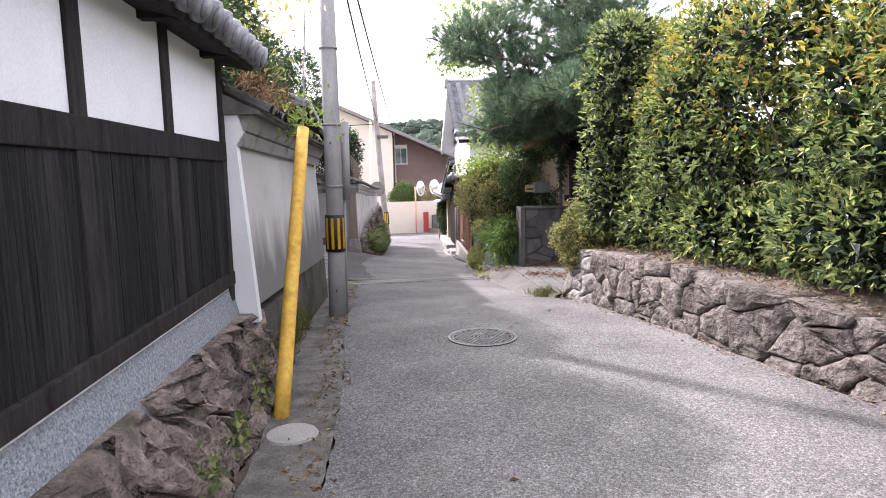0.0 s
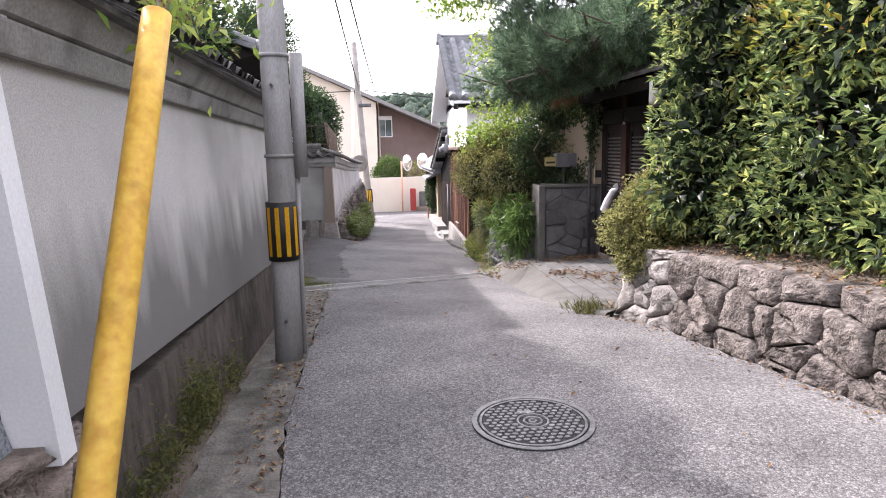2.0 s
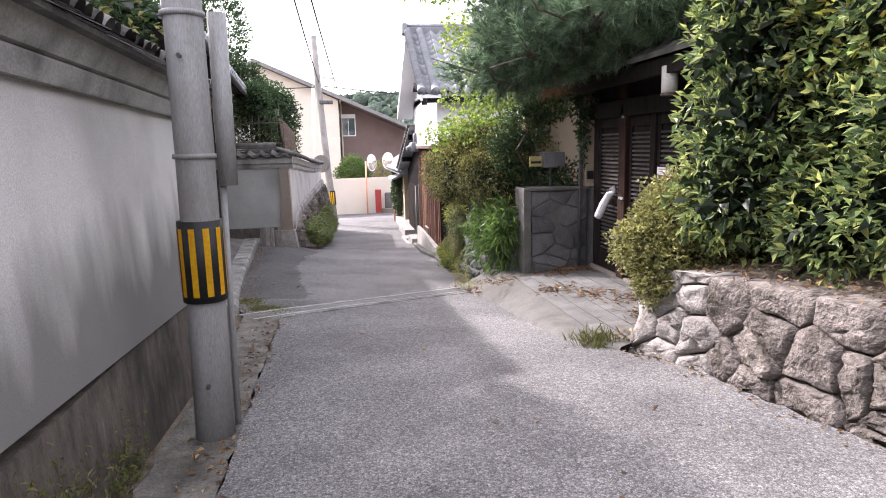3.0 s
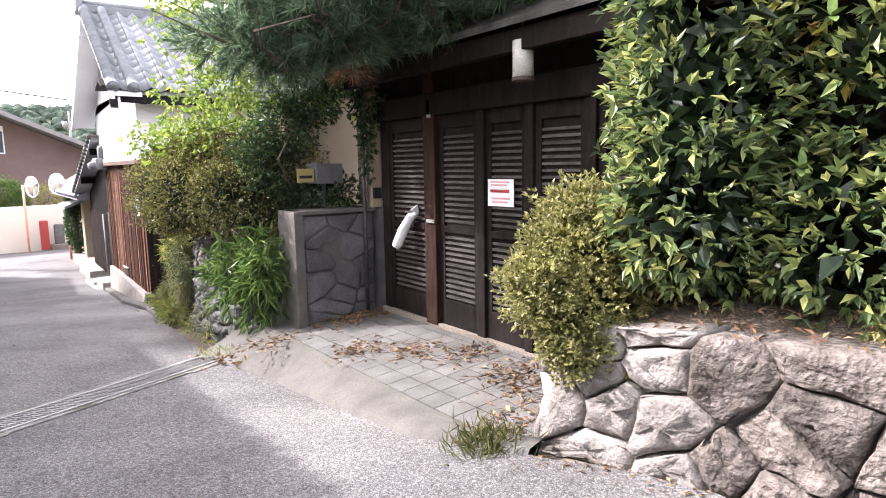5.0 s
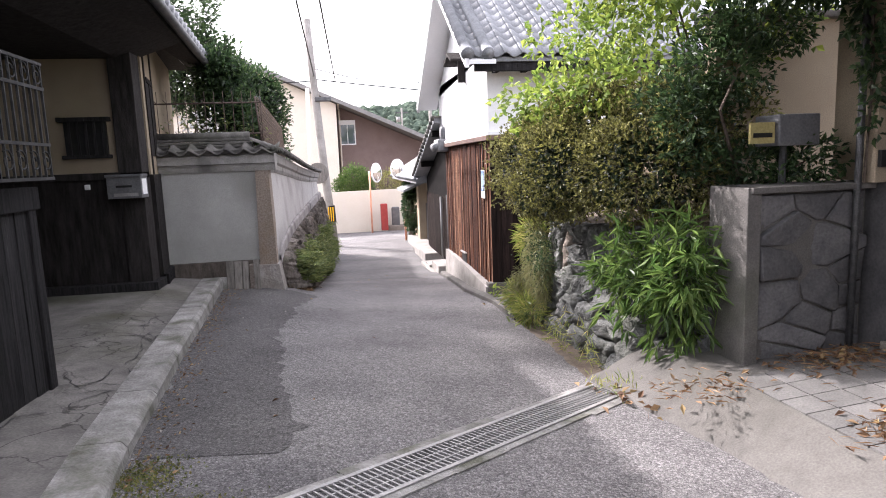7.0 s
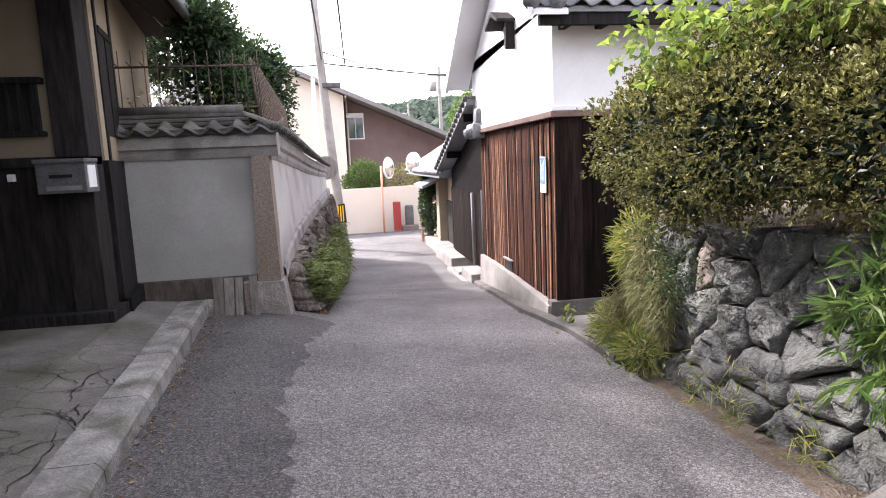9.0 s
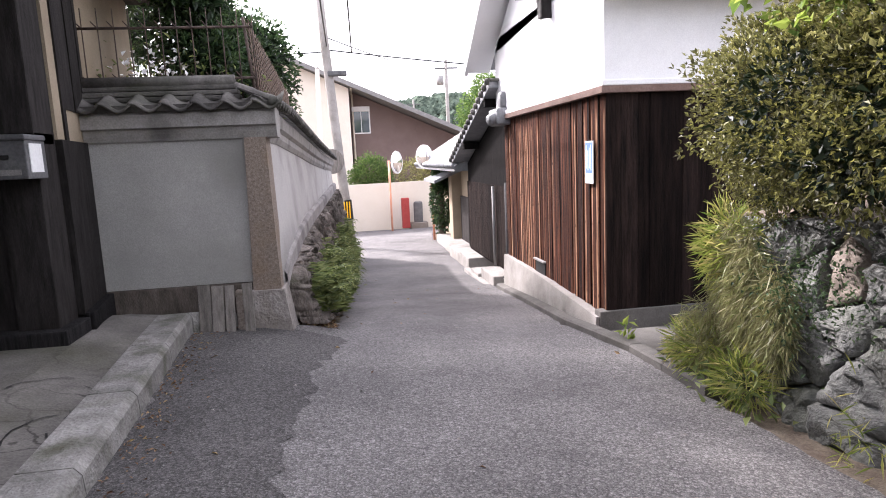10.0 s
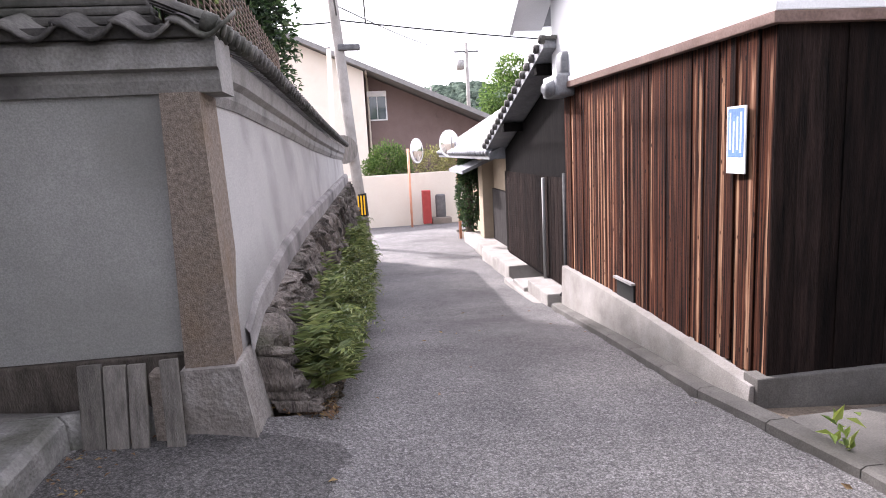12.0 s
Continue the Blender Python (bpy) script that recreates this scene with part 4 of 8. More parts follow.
def far_garden_wall():
    t = thing("corner_wall", (-1.5, 17.6, -0.75), "grey plaster corner wall with tiled cap and stone pillar", "wall")
    part("front_face", boxed(-2.95, -1.55, 17.44, 17.7, -0.115, 1.12), M["plaster_grey"], t, "smooth grey plaster panel")
    part("front_base", boxed(-2.95, -1.57, 17.42, 17.7, -0.75, -0.12, bevel=0.012), M["plaster_base"], t, "dark weathered base course")
    m = bmesh.new()
    prism(m, [(17.7, 1.115), (17.42, 1.115), (17.40, 1.17), (17.40, 1.21), (17.36, 1.22), (17.36, 1.325), (17.40, 1.36), (17.7, 1.36)], -2.95, -1.27, "x")
    part("front_moulding", m, M["plaster_cap"], t)
    p = bmesh.new()
    prism(p, [(-1.572, -0.19), (-1.335, -0.19), (-1.368, 1.115), (-1.54, 1.115)], 17.38, 17.72, "y")
    part("pillar", p, M["pillar_stone"], t, "brown granite corner pillar")
    f = bmesh.new()
    prism(f, [(-1.60, -0.85), (-1.22, -0.85), (-1.31, -0.185), (-1.585, -0.185)], 17.34, 17.8, "y")
    part("pillar_foot", f, M["pale_stone"], t, "speckled grey granite foot")
    side, mould, base = bmesh.new(), bmesh.new(), bmesh.new()
    prof = lambda x, h: [(x - 0.35, h), (x + 0.01, h), (x + 0.035, h + 0.05), (x + 0.035, h + 0.11), (x + 0.07, h + 0.14), (x + 0.08, h + 0.24), (x + 0.04, h + 0.29), (x - 0.35, h + 0.29)]
    for tgt, poly in ((side, lambda x, h, y: [(x - 0.35, gz(x, y) - 0.4), (x + 0.10, gz(x, y) - 0.4), (x + 0.07, h - 1.0), (x, h), (x - 0.35, h)]), (mould, lambda x, h, y: prof(x, h))):
        rings = [[tgt.verts.new((q[0], y, q[1])) for q in poly(x, h, y)] for y, x, h in LW]
        n = len(rings[0])
        for a, b in zip(rings, rings[1:]):
            for i in range(n):
                tgt.faces.new((a[i], a[(i + 1) % n], b[(i + 1) % n], b[i]))
        tgt.faces.new(rings[0])
        tgt.faces.new(rings[-1][::-1])
        bmesh.ops.recalc_face_normals(tgt, faces=tgt.faces[:])
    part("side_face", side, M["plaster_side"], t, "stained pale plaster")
    part("side_moulding", mould, M["plaster_cap"], t)
    # cap tiles: front run and side run
    pan = pan_tile()
    pan.materials.append(M["old_tile"])
    x = -2.86
    while x < -1.35:
        ob = relink("cap_tile", pan, t)
        ob.matrix_basis = Matrix.Translation((x, 17.29, 1.385)) @ Matrix.Rotation(0.28, 4, "X")
        x += 0.235
    part("cap_bed", boxed(-2.95, -1.30, 17.34, 17.75, 1.35, 1.40), M["old_tile"], t)
    for k in range(3):
        part("ridge_row", boxed(-2.85, -1.55 - 0.02 * k, 17.50 + 0.015 * k, 17.66 - 0.015 * k, 1.44 + 0.045 * k, 1.48 + 0.045 * k, bevel=0.012), M["old_tile"], t)
    part("ridge_roll", tubed([(-2.85, 17.58, 1.60), (-1.6, 17.58, 1.60)], 0.055, 10), M["old_tile"], t, "", True)
    cover = tile_roll(0.32, 0.04)
    cover.materials.append(M["old_tile"])
    for i in range(90):
        y = 17.35 + i * 0.122
        if y > 28.4:
            break
        x = float(np.interp(y, [q[0] for q in LW], [q[1] for q in LW]))
        h = float(np.interp(y, [q[0] for q in LW], [q[2] for q in LW]))
        ob = relink("cap_tile", cover, t)
        ob.matrix_basis = Matrix.Translation((x + 0.14, y, h + 0.315)) @ Matrix.Rotation(0.4, 4, "Y") @ Matrix.Rotation(math.pi, 4, "Z")


FOOT_TOP = ((17.6, -0.26), (18.0, -0.08), (19.0, 0.03), (20.6, 0.10), (24.6, 0.18), (28.5, 0.20))   # y, height of the plaster's lower edge


def along(table, y, k=1):
    return float(np.interp(y, [q[0] for q in table], [q[k] for q in table]))


def foot_at(y, v):
    """A place on the sloping footing: v runs from 0 at the ground to 1 at the plaster's edge."""
    x = along(LW, y)
    z0 = gz(x, y) - 0.06
    return x + 0.07 + 0.27 * (1 - v) ** 0.8, z0 + v * (along(FOOT_TOP, y) - z0)


def wall_foot_stones():
    t = thing("footing_stones", (-1.2, 20.5, -0.9), "rough dark footing stones below the corner wall", "stones")
    rng = np.random.default_rng(19)

    def at(u, v, d):
        y = 17.72 + u
        x, z = foot_at(y, max(0.0, v / 1.1))
        return (x + d, y - d * 0.2, z)
    stone_field(rng, t, 10.6, 1.1, 150, at, M["stone_foot"], gap=0.01, depth=0.07, back=0.15, rugged=0.03, wide=0.8)
    bm = bmesh.new()
    rows = []
    for y in np.linspace(17.66, 28.4, 40):
        x, z = along(LW, y), along(FOOT_TOP, y)
        rows.append([bm.verts.new(p) for p in ((x - 0.02, y, z), (x + 0.105, y, z - 0.01), (x + 0.10, y, z + 0.12), (x + 0.08, y, z + 0.15), (x - 0.02, y, z + 0.16))])
    for a, b in zip(rows, rows[1:]):
        for i in range(4):
            bm.faces.new((a[i], a[i + 1], b[i + 1], b[i]))
    part("plaster_ledge", bm, M["plaster_ledge"], t, "dark weathered plaster ledge")


M["stone_foot"] = mat("stone_foot", (0.10, 0.085, 0.075), (0.27, 0.235, 0.21), 0.95, 7, 1.0, 40, stain=(0.05, 0.05, 0.032), stain_scale=3, stain_amt=0.8, rand=0.3, bdist=0.03, stretch=(2, 2, 0.7))
M["plaster_ledge"] = mat("plaster_ledge", (0.17, 0.155, 0.15), (0.33, 0.31, 0.30), 0.93, 3, 0.4, 80, stain=(0.06, 0.056, 0.055), stain_scale=1.4, stain_amt=0.85)
wall_foot_stones()


def pan_tile():
    """A wavy pan tile, 0.24 m wide, that falls toward -y."""
    bm = bmesh.new()
    n = 10
    top, low = [], []
    for row, (y, dz) in enumerate(((0.0, 0.0), (0.30, 0.02))):
        r = []
        for k in range(n + 1):
            u = k / n
            z = 0.035 * math.cos(u * math.tau * 0.95 - 0.5) + dz
            r.append((bm.verts.new((u * 0.25, y, z)), bm.verts.new((u * 0.25, y, z - 0.022))))
        top.append([q[0] for q in r])
        low.append([q[1] for q in r])
    for k in range(n):
        bm.faces.new((top[0][k], top[0][k + 1], top[1][k + 1], top[1][k]))
        bm.faces.new((low[0][k + 1], low[0][k], low[1][k], low[1][k + 1]))
        bm.faces.new((low[0][k], low[0][k + 1], top[0][k + 1], top[0][k]))
    bm.faces.new((low[0][n], low[1][n], top[1][n], top[0][n]))
    bm.faces.new((low[1][0], low[0][0], top[0][0], top[1][0]))
    me = bpy.data.meshes.new("pan_tile")
    bm.to_mesh(me)
    bm.free()
    me.polygons.foreach_set("use_smooth", [True] * len(me.polygons))
    return me


far_garden_wall()
# ---- right: stone retaining wall and garden bed ----
def wall_x(y):
    return float(np.interp(y, (-30, 0, 3.7, 6.2, 8.1, 8.75), (4.3, 3.38, 2.82, 2.36, 2.12, 2.02)))


def wall_top(y):
    """Height of the retaining wall above the lane: lower toward the upper end."""
    return float(np.interp(y, (-30, 0, 3.5, 5, 7, 8.7), (0.38, 0.40, 0.46, 0.55, 0.65, 0.66)))


def stone_wall():
    t = thing("stone_wall", (2.4, 5.0, 0.0), "dry retaining wall of rough brown-grey stones", "wall")
    rng = np.random.default_rng(21)
    y0, ln, h = -1.5, 10.2, 0.72

    def at(u, v, d):
        y = y0 + u
        z = gz(wall_x(y), y) - 0.05 + v / h * (wall_top(y) + 0.07)
        return (wall_x(y) + 0.04 + v * 0.1 - d, y + d * 0.08, z)
    stone_field(rng, t, ln, h, 92, at, M["stone"], gap=0.007, depth=0.05, back=0.2, rugged=0.013, wide=1.15, pale=(lambda a, b: a > 9.4, M["pale_stone"]))
    bm = bmesh.new()
    rows = []
    for y in np.linspace(-20, 8.65, 70):
        x, z = wall_x(y), gz(2.3, y)
        rows.append([bm.verts.new(p) for p in ((x + 0.08, y, z - 0.2), (x + 0.14, y, z + wall_top(y) - 0.03), (x + 0.5, y, z + wall_top(y) - 0.01))])
    for a, b in zip(rows, rows[1:]):
        for i in range(2):
            bm.faces.new((a[i], a[i + 1], b[i + 1], b[i]))
    part("backing", bm, M["concrete_dark"], t)
    # the end that turns in toward the gate
    rng = np.random.default_rng(5)

    def end(u, v, d):
        return (2.09 + u, 8.68 + d + 0.05 * u, gz(2.2, 8.7) - 0.05 + v)
    stone_field(rng, t, 1.1, 0.72, 7, end, M["pale_stone"], gap=0.006, depth=0.05, back=0.2, rugged=0.016)
    # garden bed behind
    rng = np.random.default_rng(4)
    v, f = [], []
    ys, off = np.linspace(-20, 8.9, 120), (0.1, 0.35, 0.8, 1.4, 2.5, 6.0)
    for y in ys:
        for i, o in enumerate(off):
            z = gz(2.3, y) + wall_top(y) - 0.03 + (0.0, 0.05, 0.14, 0.26, 0.4, 0.6)[i] + rng.normal(0, 0.014)
            v.append((wall_x(y) + o, y, z))
    k = len(off)
    for j in range(len(ys) - 1):
        for i in range(k - 1):
            f.append((j * k + i, j * k + i + 1, (j + 1) * k + i + 1, (j + 1) * k + i))
    tagged(from_arrays("garden_bed", np.array(v), np.array(f), M["soil"], smooth=True), "dry brown soil bed above the stone wall", "ground", kind="structure")


stone_wall()


# ---- right: gate with apron ----
GX = 3.12
M["paver"] = mat("paver", (0.108, 0.105, 0.10), (0.158, 0.152, 0.146), 0.85, 3, 0.25, 90, stain=(0.0884, 0.0816, 0.0714), stain_scale=2.2, stain_amt=0.7, rand=0.1)


def gate_apron():
    bm = bmesh.new()
    rows = []
    for y in np.linspace(8.6, 12.95, 30):
        xr = edge(RIGHT_EDGE, y)
        z0 = gz(xr, y)
        zt = -0.27 - (y - 10) * 0.012
        rows.append([bm.verts.new(p) for p in ((xr - 0.01, y, z0 - 0.02), (xr + 0.02, y, z0 + 0.03), (xr + 0.12, y, z0 + 0.06), (1.93, y, zt - 0.004), (GX + 0.1, y, zt + 0.09))])
    for a, b in zip(rows, rows[1:]):
        for i in range(4):
            bm.faces.new((a[i], a[i + 1], b[i + 1], b[i]))
    structure("gate_apron", bm, M["concrete"], "pale concrete ramp before the gate", "pavement", True)
    t = thing("paving", (2.5, 10.3, -0.25), "pale grey square paving tiles before the gate, strewn with leaves", "paving", kind="structure")
    s = 0.2
    me = None
    for i in range(6):
        for j in range(16):
            x, y = 1.95 + i * s, 8.75 + j * s
            z = -0.27 - (y - 10) * 0.012 + (x - 1.93) / (GX + 0.1 - 1.93) * 0.094
            bm = boxed(0.006, s - 0.006, 0.006, s - 0.006, -0.02, 0.007)
            if me is None:
                ob = part("tile", bm, M["paver"], t)
                me = ob.data
            else:
                bm.free()
                ob = relink("tile", me, t)
            ob.matrix_basis = Matrix.Translation((x, y, z)) @ Matrix.Rotation(-0.08, 4, "Y")


gate_apron()


def slatted_gate():
    t = thing("gate_house", (GX, 10.4, -0.2), "dark wooden slatted gate under a tiled roof", "gate")
    z0 = -0.17
    part("sill", boxed(GX - 0.08, GX + 0.12, 8.7, 12.0, z0 - 0.1, z0 + 0.02, bevel=0.01), M["granite"], t)
    for y in (8.75, 11.92):
        part("post", boxed(GX - 0.05, GX + 0.11, y - 0.08, y + 0.08, z0, 2.3, bevel=0.01), M["gate_wood"], t)
    for y, w in ((9.20, 0.048), (9.795, 0.045), (10.375, 0.052)):
        part("post", boxed(GX - 0.07, GX + 0.06, y - w, y + w, z0, 1.9, bevel=0.008), M["gate_wood"], t)
    part("post", boxed(GX - 0.09, GX + 0.06, 10.99, 11.17, z0, 2.28, bevel=0.01), M["gate_post"], t, "red-brown worn gate post")
    part("bracket", boxed(GX - 0.10, GX - 0.085, 11.03, 11.09, 1.76, 1.92, bevel=0.004), M["galv"], t, "small steel bracket")
    part("latch", boxed(GX - 0.105, GX - 0.085, 11.0, 11.12, 0.80, 0.83, bevel=0.004), M["galv"], t, "worn steel latch")
    part("lintel", boxed(GX - 0.10, GX + 0.12, 8.6, 12.1, 1.78, 1.98, bevel=0.012), M["gate_wood"], t)
    part("head_beam", boxed(GX - 0.08, GX + 0.12, 8.4, 12.2, 2.28, 2.45, bevel=0.012), M["gate_wood"], t)
    part("transom_panel", boxed(GX - 0.01, GX + 0.03, 8.8, 11.9, 1.98, 2.28), M["gate_wood"], t)
    slat = None
    for a, b in ((8.84, 9.15), (9.25, 9.75), (9.84, 10.32), (10.43, 10.98), (11.18, 11.84)):
        d = part("door", boxed(GX - 0.015, GX + 0.005, a, b, z0 + 0.02, 1.78), M["gate_wood"], t, "dark slatted door leaf")
        for y in (a, b - 0.06):
            part("stile", boxed(GX - 0.04, GX - 0.013, y, y + 0.06, z0 + 0.02, 1.78, bevel=0.004), M["gate_wood"], d)
        for zz, hh in ((z0 + 0.02, 0.24), (0.72, 0.06), (1.66, 0.12)):
            part("rail", boxed(GX - 0.042, GX - 0.013, a + 0.06, b - 0.06, zz, zz + hh, bevel=0.004), M["gate_wood"], d)
        n = 30
        for k in range(n):
            z = 0.11 + (1.62 - 0.11) * k / n
            if 0.68 < z < 0.79:
                continue
            bm = boxed(GX - 0.034, GX - 0.016, a + 0.062, b - 0.062, z, z + 0.022)
            bm.transform(Matrix.Identity(4))
            part("slat", bm, M["gate_slat"], d)
    # hanging eave over the gate
    r = bmesh.new()
    prism(r, [(2.78, 2.20), (2.76, 2.26), (3.9, 2.95), (3.9, 2.6), (3.3, 2.45)], 8.1, 12.05, "y")
    part("roof_board", r, M["gate_wood"], t)
    part("eave_board", boxed(2.72, 2.80, 8.05, 12.1, 2.10, 2.25, bevel=0.006), M["gate_wood"], t)
    for k in range(12):
        y = 8.3 + k * 0.37
        b = boxed(0, 0.55, -0.03, 0.03, -0.07, 0)
        b.transform(Matrix.Translation((2.78, y, 2.24)) @ Matrix.Rotation(-0.32, 4, "Y"))
        part("rafter", b, M["gate_wood"], t)
    rt = bmesh.new()
    prism(rt, [(2.66, 2.26), (2.66, 2.31), (3.9, 3.06), (3.9, 3.0)], 8.0, 12.15, "y")
    part("roof", rt, M["old_tile"], t, "mossy grey clay roof tiles")
    # flanking walls close the plot
    part("side_wall", boxed(3.05, 3.25, 7.0, 8.7, -0.3, 2.3), M["gate_wood"], t)
    part("back_boards", boxed(GX + 0.05, GX + 0.09, 8.7, 12.0, z0, 1.8), M["black_wood"], t)


M["gate_post"] = mat("gate_post", (0.012, 0.0068, 0.0052), (0.04, 0.0195, 0.0135), 0.7, 5, 0.4, 60, stretch=(4, 4, 0.6), spec=0.1)
M["gate_slat"] = mat("gate_slat", (0.028, 0.024, 0.022), (0.085, 0.076, 0.071), 0.55, 6, 0.3, 60, stretch=(2, 1, 4), rand=0.3)
slatted_gate()


def flagstone_pier():
    t = thing("flagstone_wall", (2.6, 12.3, -0.3), "dark crazy-paved stone wall beside the gate", "wall")
    part("core", boxed(2.19, 3.06, 12.20, 12.55, -0.5, 0.86), M["concrete"], t, "pale mortar bed")
    part("return", boxed(3.065, 3.36, 11.98, 12.54, -0.5, 0.895, bevel=0.006), M["flag_stone"], t)
    part("edge_post", boxed(2.14, 2.24, 12.14, 12.56, -0.5, 0.90, bevel=0.008), M["concrete_dark"], t)
    part("coping", boxed(2.16, 3.08, 12.12, 12.58, 0.86, 0.90, bevel=0.006), M["concrete_dark"], t)
    rng = np.random.default_rng(31)

    def at(u, v, d):
        return (2.25 + u, 12.19 - d, -0.32 + v)
    stone_field(rng, t, 0.80, 1.17, 15, at, M["flag_stone"], name="flagstone", gap=0.008, depth=0.012, back=0.02, rugged=0.002)

    # tall plaster wall behind, running from the gate
    w = thing("cream_wall", (2.9, 12.6, 0.0), "weathered cream plaster wall half hidden by shrubs", "wall")
    part("plaster_face", boxed(2.42, 3.7, 12.95, 13.1, 0.2, 2.12), M["plaster_cream"], w)
    part("pillar", boxed(2.98, 3.12, 12.05, 12.2, 0.90, 2.2, bevel=0.005), M["plaster_cream"], w)
    part("pillar_return", boxed(3.09, 3.36, 11.99, 12.53, 0.906, 2.18), M["plaster_cream"], w)
    part("return_face", boxed(2.9, 3.1, 13.1, 15.0, 0.2, 1.9), M["plaster_cream"], w)
    part("cap", boxed(2.36, 3.75, 12.88, 13.17, 2.12, 2.18, bevel=0.02), M["old_tile"], w)
    part("pipe", tubed([(2.93, 12.13, -0.25), (2.93, 12.13, 2.2)], 0.022, 8), M["iron"], w, "grey drain pipe", True)


flagstone_pier()


# ---- right: rock wall beyond the gate ----
def rock_x(y):
    return float(np.interp(y, (12.4, 13, 14, 15, 16, 17), (2.05, 1.72, 1.74, 1.80, 1.98, 2.4)))


def rock_wall():
    t = thing("rock_wall", (1.9, 14.2, -0.6), "mossy retaining wall of large grey boulders", "wall")
    rng = np.random.default_rng(77)
    y0, ln, h = 12.5, 4.3, 1.3

    def at(u, v, d):
        y = y0 + u
        return (rock_x(y) + 0.1 + v * 0.16 - d, y - d * 0.1, gz(rock_x(y), y) - 0.12 + v)
    stone_field(rng, t, ln, h, 50, at, M["grey_stone"], gap=0.008, depth=0.1, back=0.2, rugged=0.022, pale=(lambda a, b: 2.2 < a < 2.5 and b > 0.85, M["granite"]))
    bm = bmesh.new()
    rows = []
    for y in np.linspace(12.35, 17.2, 30):
        x, z = rock_x(y) + 0.16, gz(1.8, y)
        rows.append([bm.verts.new(p) for p in ((x, y, z - 0.3), (x + 0.19, y, z + 1.17), (x + 1.4, y, z + 1.3))])
    for a, b in zip(rows, rows[1:]):
        for i in range(2):
            bm.faces.new((a[i], a[i + 1], b[i + 1], b[i]))
    part("earth", bm, M["soil"], t)


rock_wall()


# ---- right: boarded house ----
HX, HY0, HY1 = 1.92, 18.0, 22.1


def boarded_house():
    t = thing("boarded_house", (3.0, 20.0, -0.9), "old house with charred boards below and white plaster above", "house")
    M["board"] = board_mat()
    # plinth
    pl = bmesh.new()
    v = []
    for y, zt in ((HY0 - 0.02, -0.86), (20.0, -0.80), (HY1, -0.80)):
        x = HX + (y - HY0) * 0.02
        v.append([pl.verts.new(p) for p in ((x - 0.16, y, gz(1.7, y) - 0.3), (x - 0.13, y, zt), (x + 0.1, y, zt), (x + 0.1, y, gz(1.7, y) - 0.3))])
    for a, b in zip(v, v[1:]):
        for i in range(4):
            pl.faces.new((a[i], a[(i + 1) % 4], b[(i + 1) % 4], b[i]))
    pl.faces.new(v[0])
    pl.faces.new(v[-1][::-1])
    bmesh.ops.recalc_face_normals(pl, faces=pl.faces[:])
    part("plinth", pl, M["concrete_pale"], t, "pale cement plinth")
    part("end_plinth", boxed(HX - 0.1, 6.0, HY0 - 0.06, HY0 + 0.1, -1.3, -0.80, bevel=0.01), M["concrete"], t)
    part("core", boxed(HX + 0.03, 6.0, HY0 + 0.03, HY1, -0.9, 1.45), M["black_wood"], t)
    part("upper_wall", boxed(HX - 0.03, 6.0, HY0 - 0.03, HY1 + 0.3, 1.50, 2.75), M["white_plaster"], t, "white plaster upper wall")
    g = bmesh.new()
    prism(g, [(HY0 - 0.03, 2.74), (19.9, 4.1), (HY1 + 0.3, 2.55)], HX - 0.03, 6.0, "x")
    part("gable", g, M["white_plaster"], t, "white plaster gable")
    part("band", boxed(HX - 0.075, 6.0, HY0 - 0.075, HY1 + 0.2, 1.44, 1.51, bevel=0.008), M["brown_trim"], t, "brown drip board")
    part("band", boxed(HX - 0.06, 6.0, HY0 - 0.06, HY1 + 0.2, 1.513, 1.57, bevel=0.01), M["white_plaster"], t)
    rng = random.Random(4)
    y = HY0 - 0.01
    while y < HY1:
        w = rng.uniform(0.065, 0.11)
        x = HX + (y - HY0) * 0.01
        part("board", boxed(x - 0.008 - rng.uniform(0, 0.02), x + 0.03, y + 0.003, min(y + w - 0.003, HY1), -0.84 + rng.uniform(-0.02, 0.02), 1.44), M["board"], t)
        y += w
    part("vent", boxed(HX - 0.012, HX + 0.02, 20.02, 20.42, -0.83, -0.62), M["black"], t, "dark open vent at the wall foot")
    part("vent_frame", boxed(HX - 0.045, HX + 0.0, 20.0, 20.44, -0.622, -0.60), M["galv"], t)
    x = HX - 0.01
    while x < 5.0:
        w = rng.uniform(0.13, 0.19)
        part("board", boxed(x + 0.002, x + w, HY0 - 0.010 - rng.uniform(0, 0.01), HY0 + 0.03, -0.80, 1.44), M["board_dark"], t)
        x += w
    # roof: slopes toward and away from the upper lane, ridge across it
    for name, a, b in (("roof", (17.55, 2.55), (19.95, 4.22)), ("roof", (22.85, 2.35), (19.95, 4.22))):
        r = bmesh.new()
        prism(r, [a, (a[0], a[1] + 0.06), (b[0], b[1] + 0.06), b], HX - 0.42, 6.2, "x")
        part(name, r, M["tile"], t, "grey clay tile roof")
    for a, b in (((17.5, 2.46), (19.95, 4.16)), ((22.9, 2.26), (19.95, 4.16))):
        r = bmesh.new()
        prism(r, [a, (a[0], a[1] + 0.17), (b[0], b[1] + 0.17), b], HX - 0.46, HX - 0.40, "x")
        part("barge_board", r, M["white_plaster"], t, "white barge board")
        r = bmesh.new()
        prism(r, [(a[0], a[1] + 0.05), (a[0], a[1] + 0.1), (b[0], b[1] + 0.1), (b[0], b[1] + 0.05)], HX - 0.41, HX + 0.0, "x")
        part("verge_soffit", r, M["white_plaster"], t)
    part("eave_board", boxed(HX - 0.3, 6.1, 17.58, 17.66, 2.42, 2.55, bevel=0.006), M["dark_wood"], t)
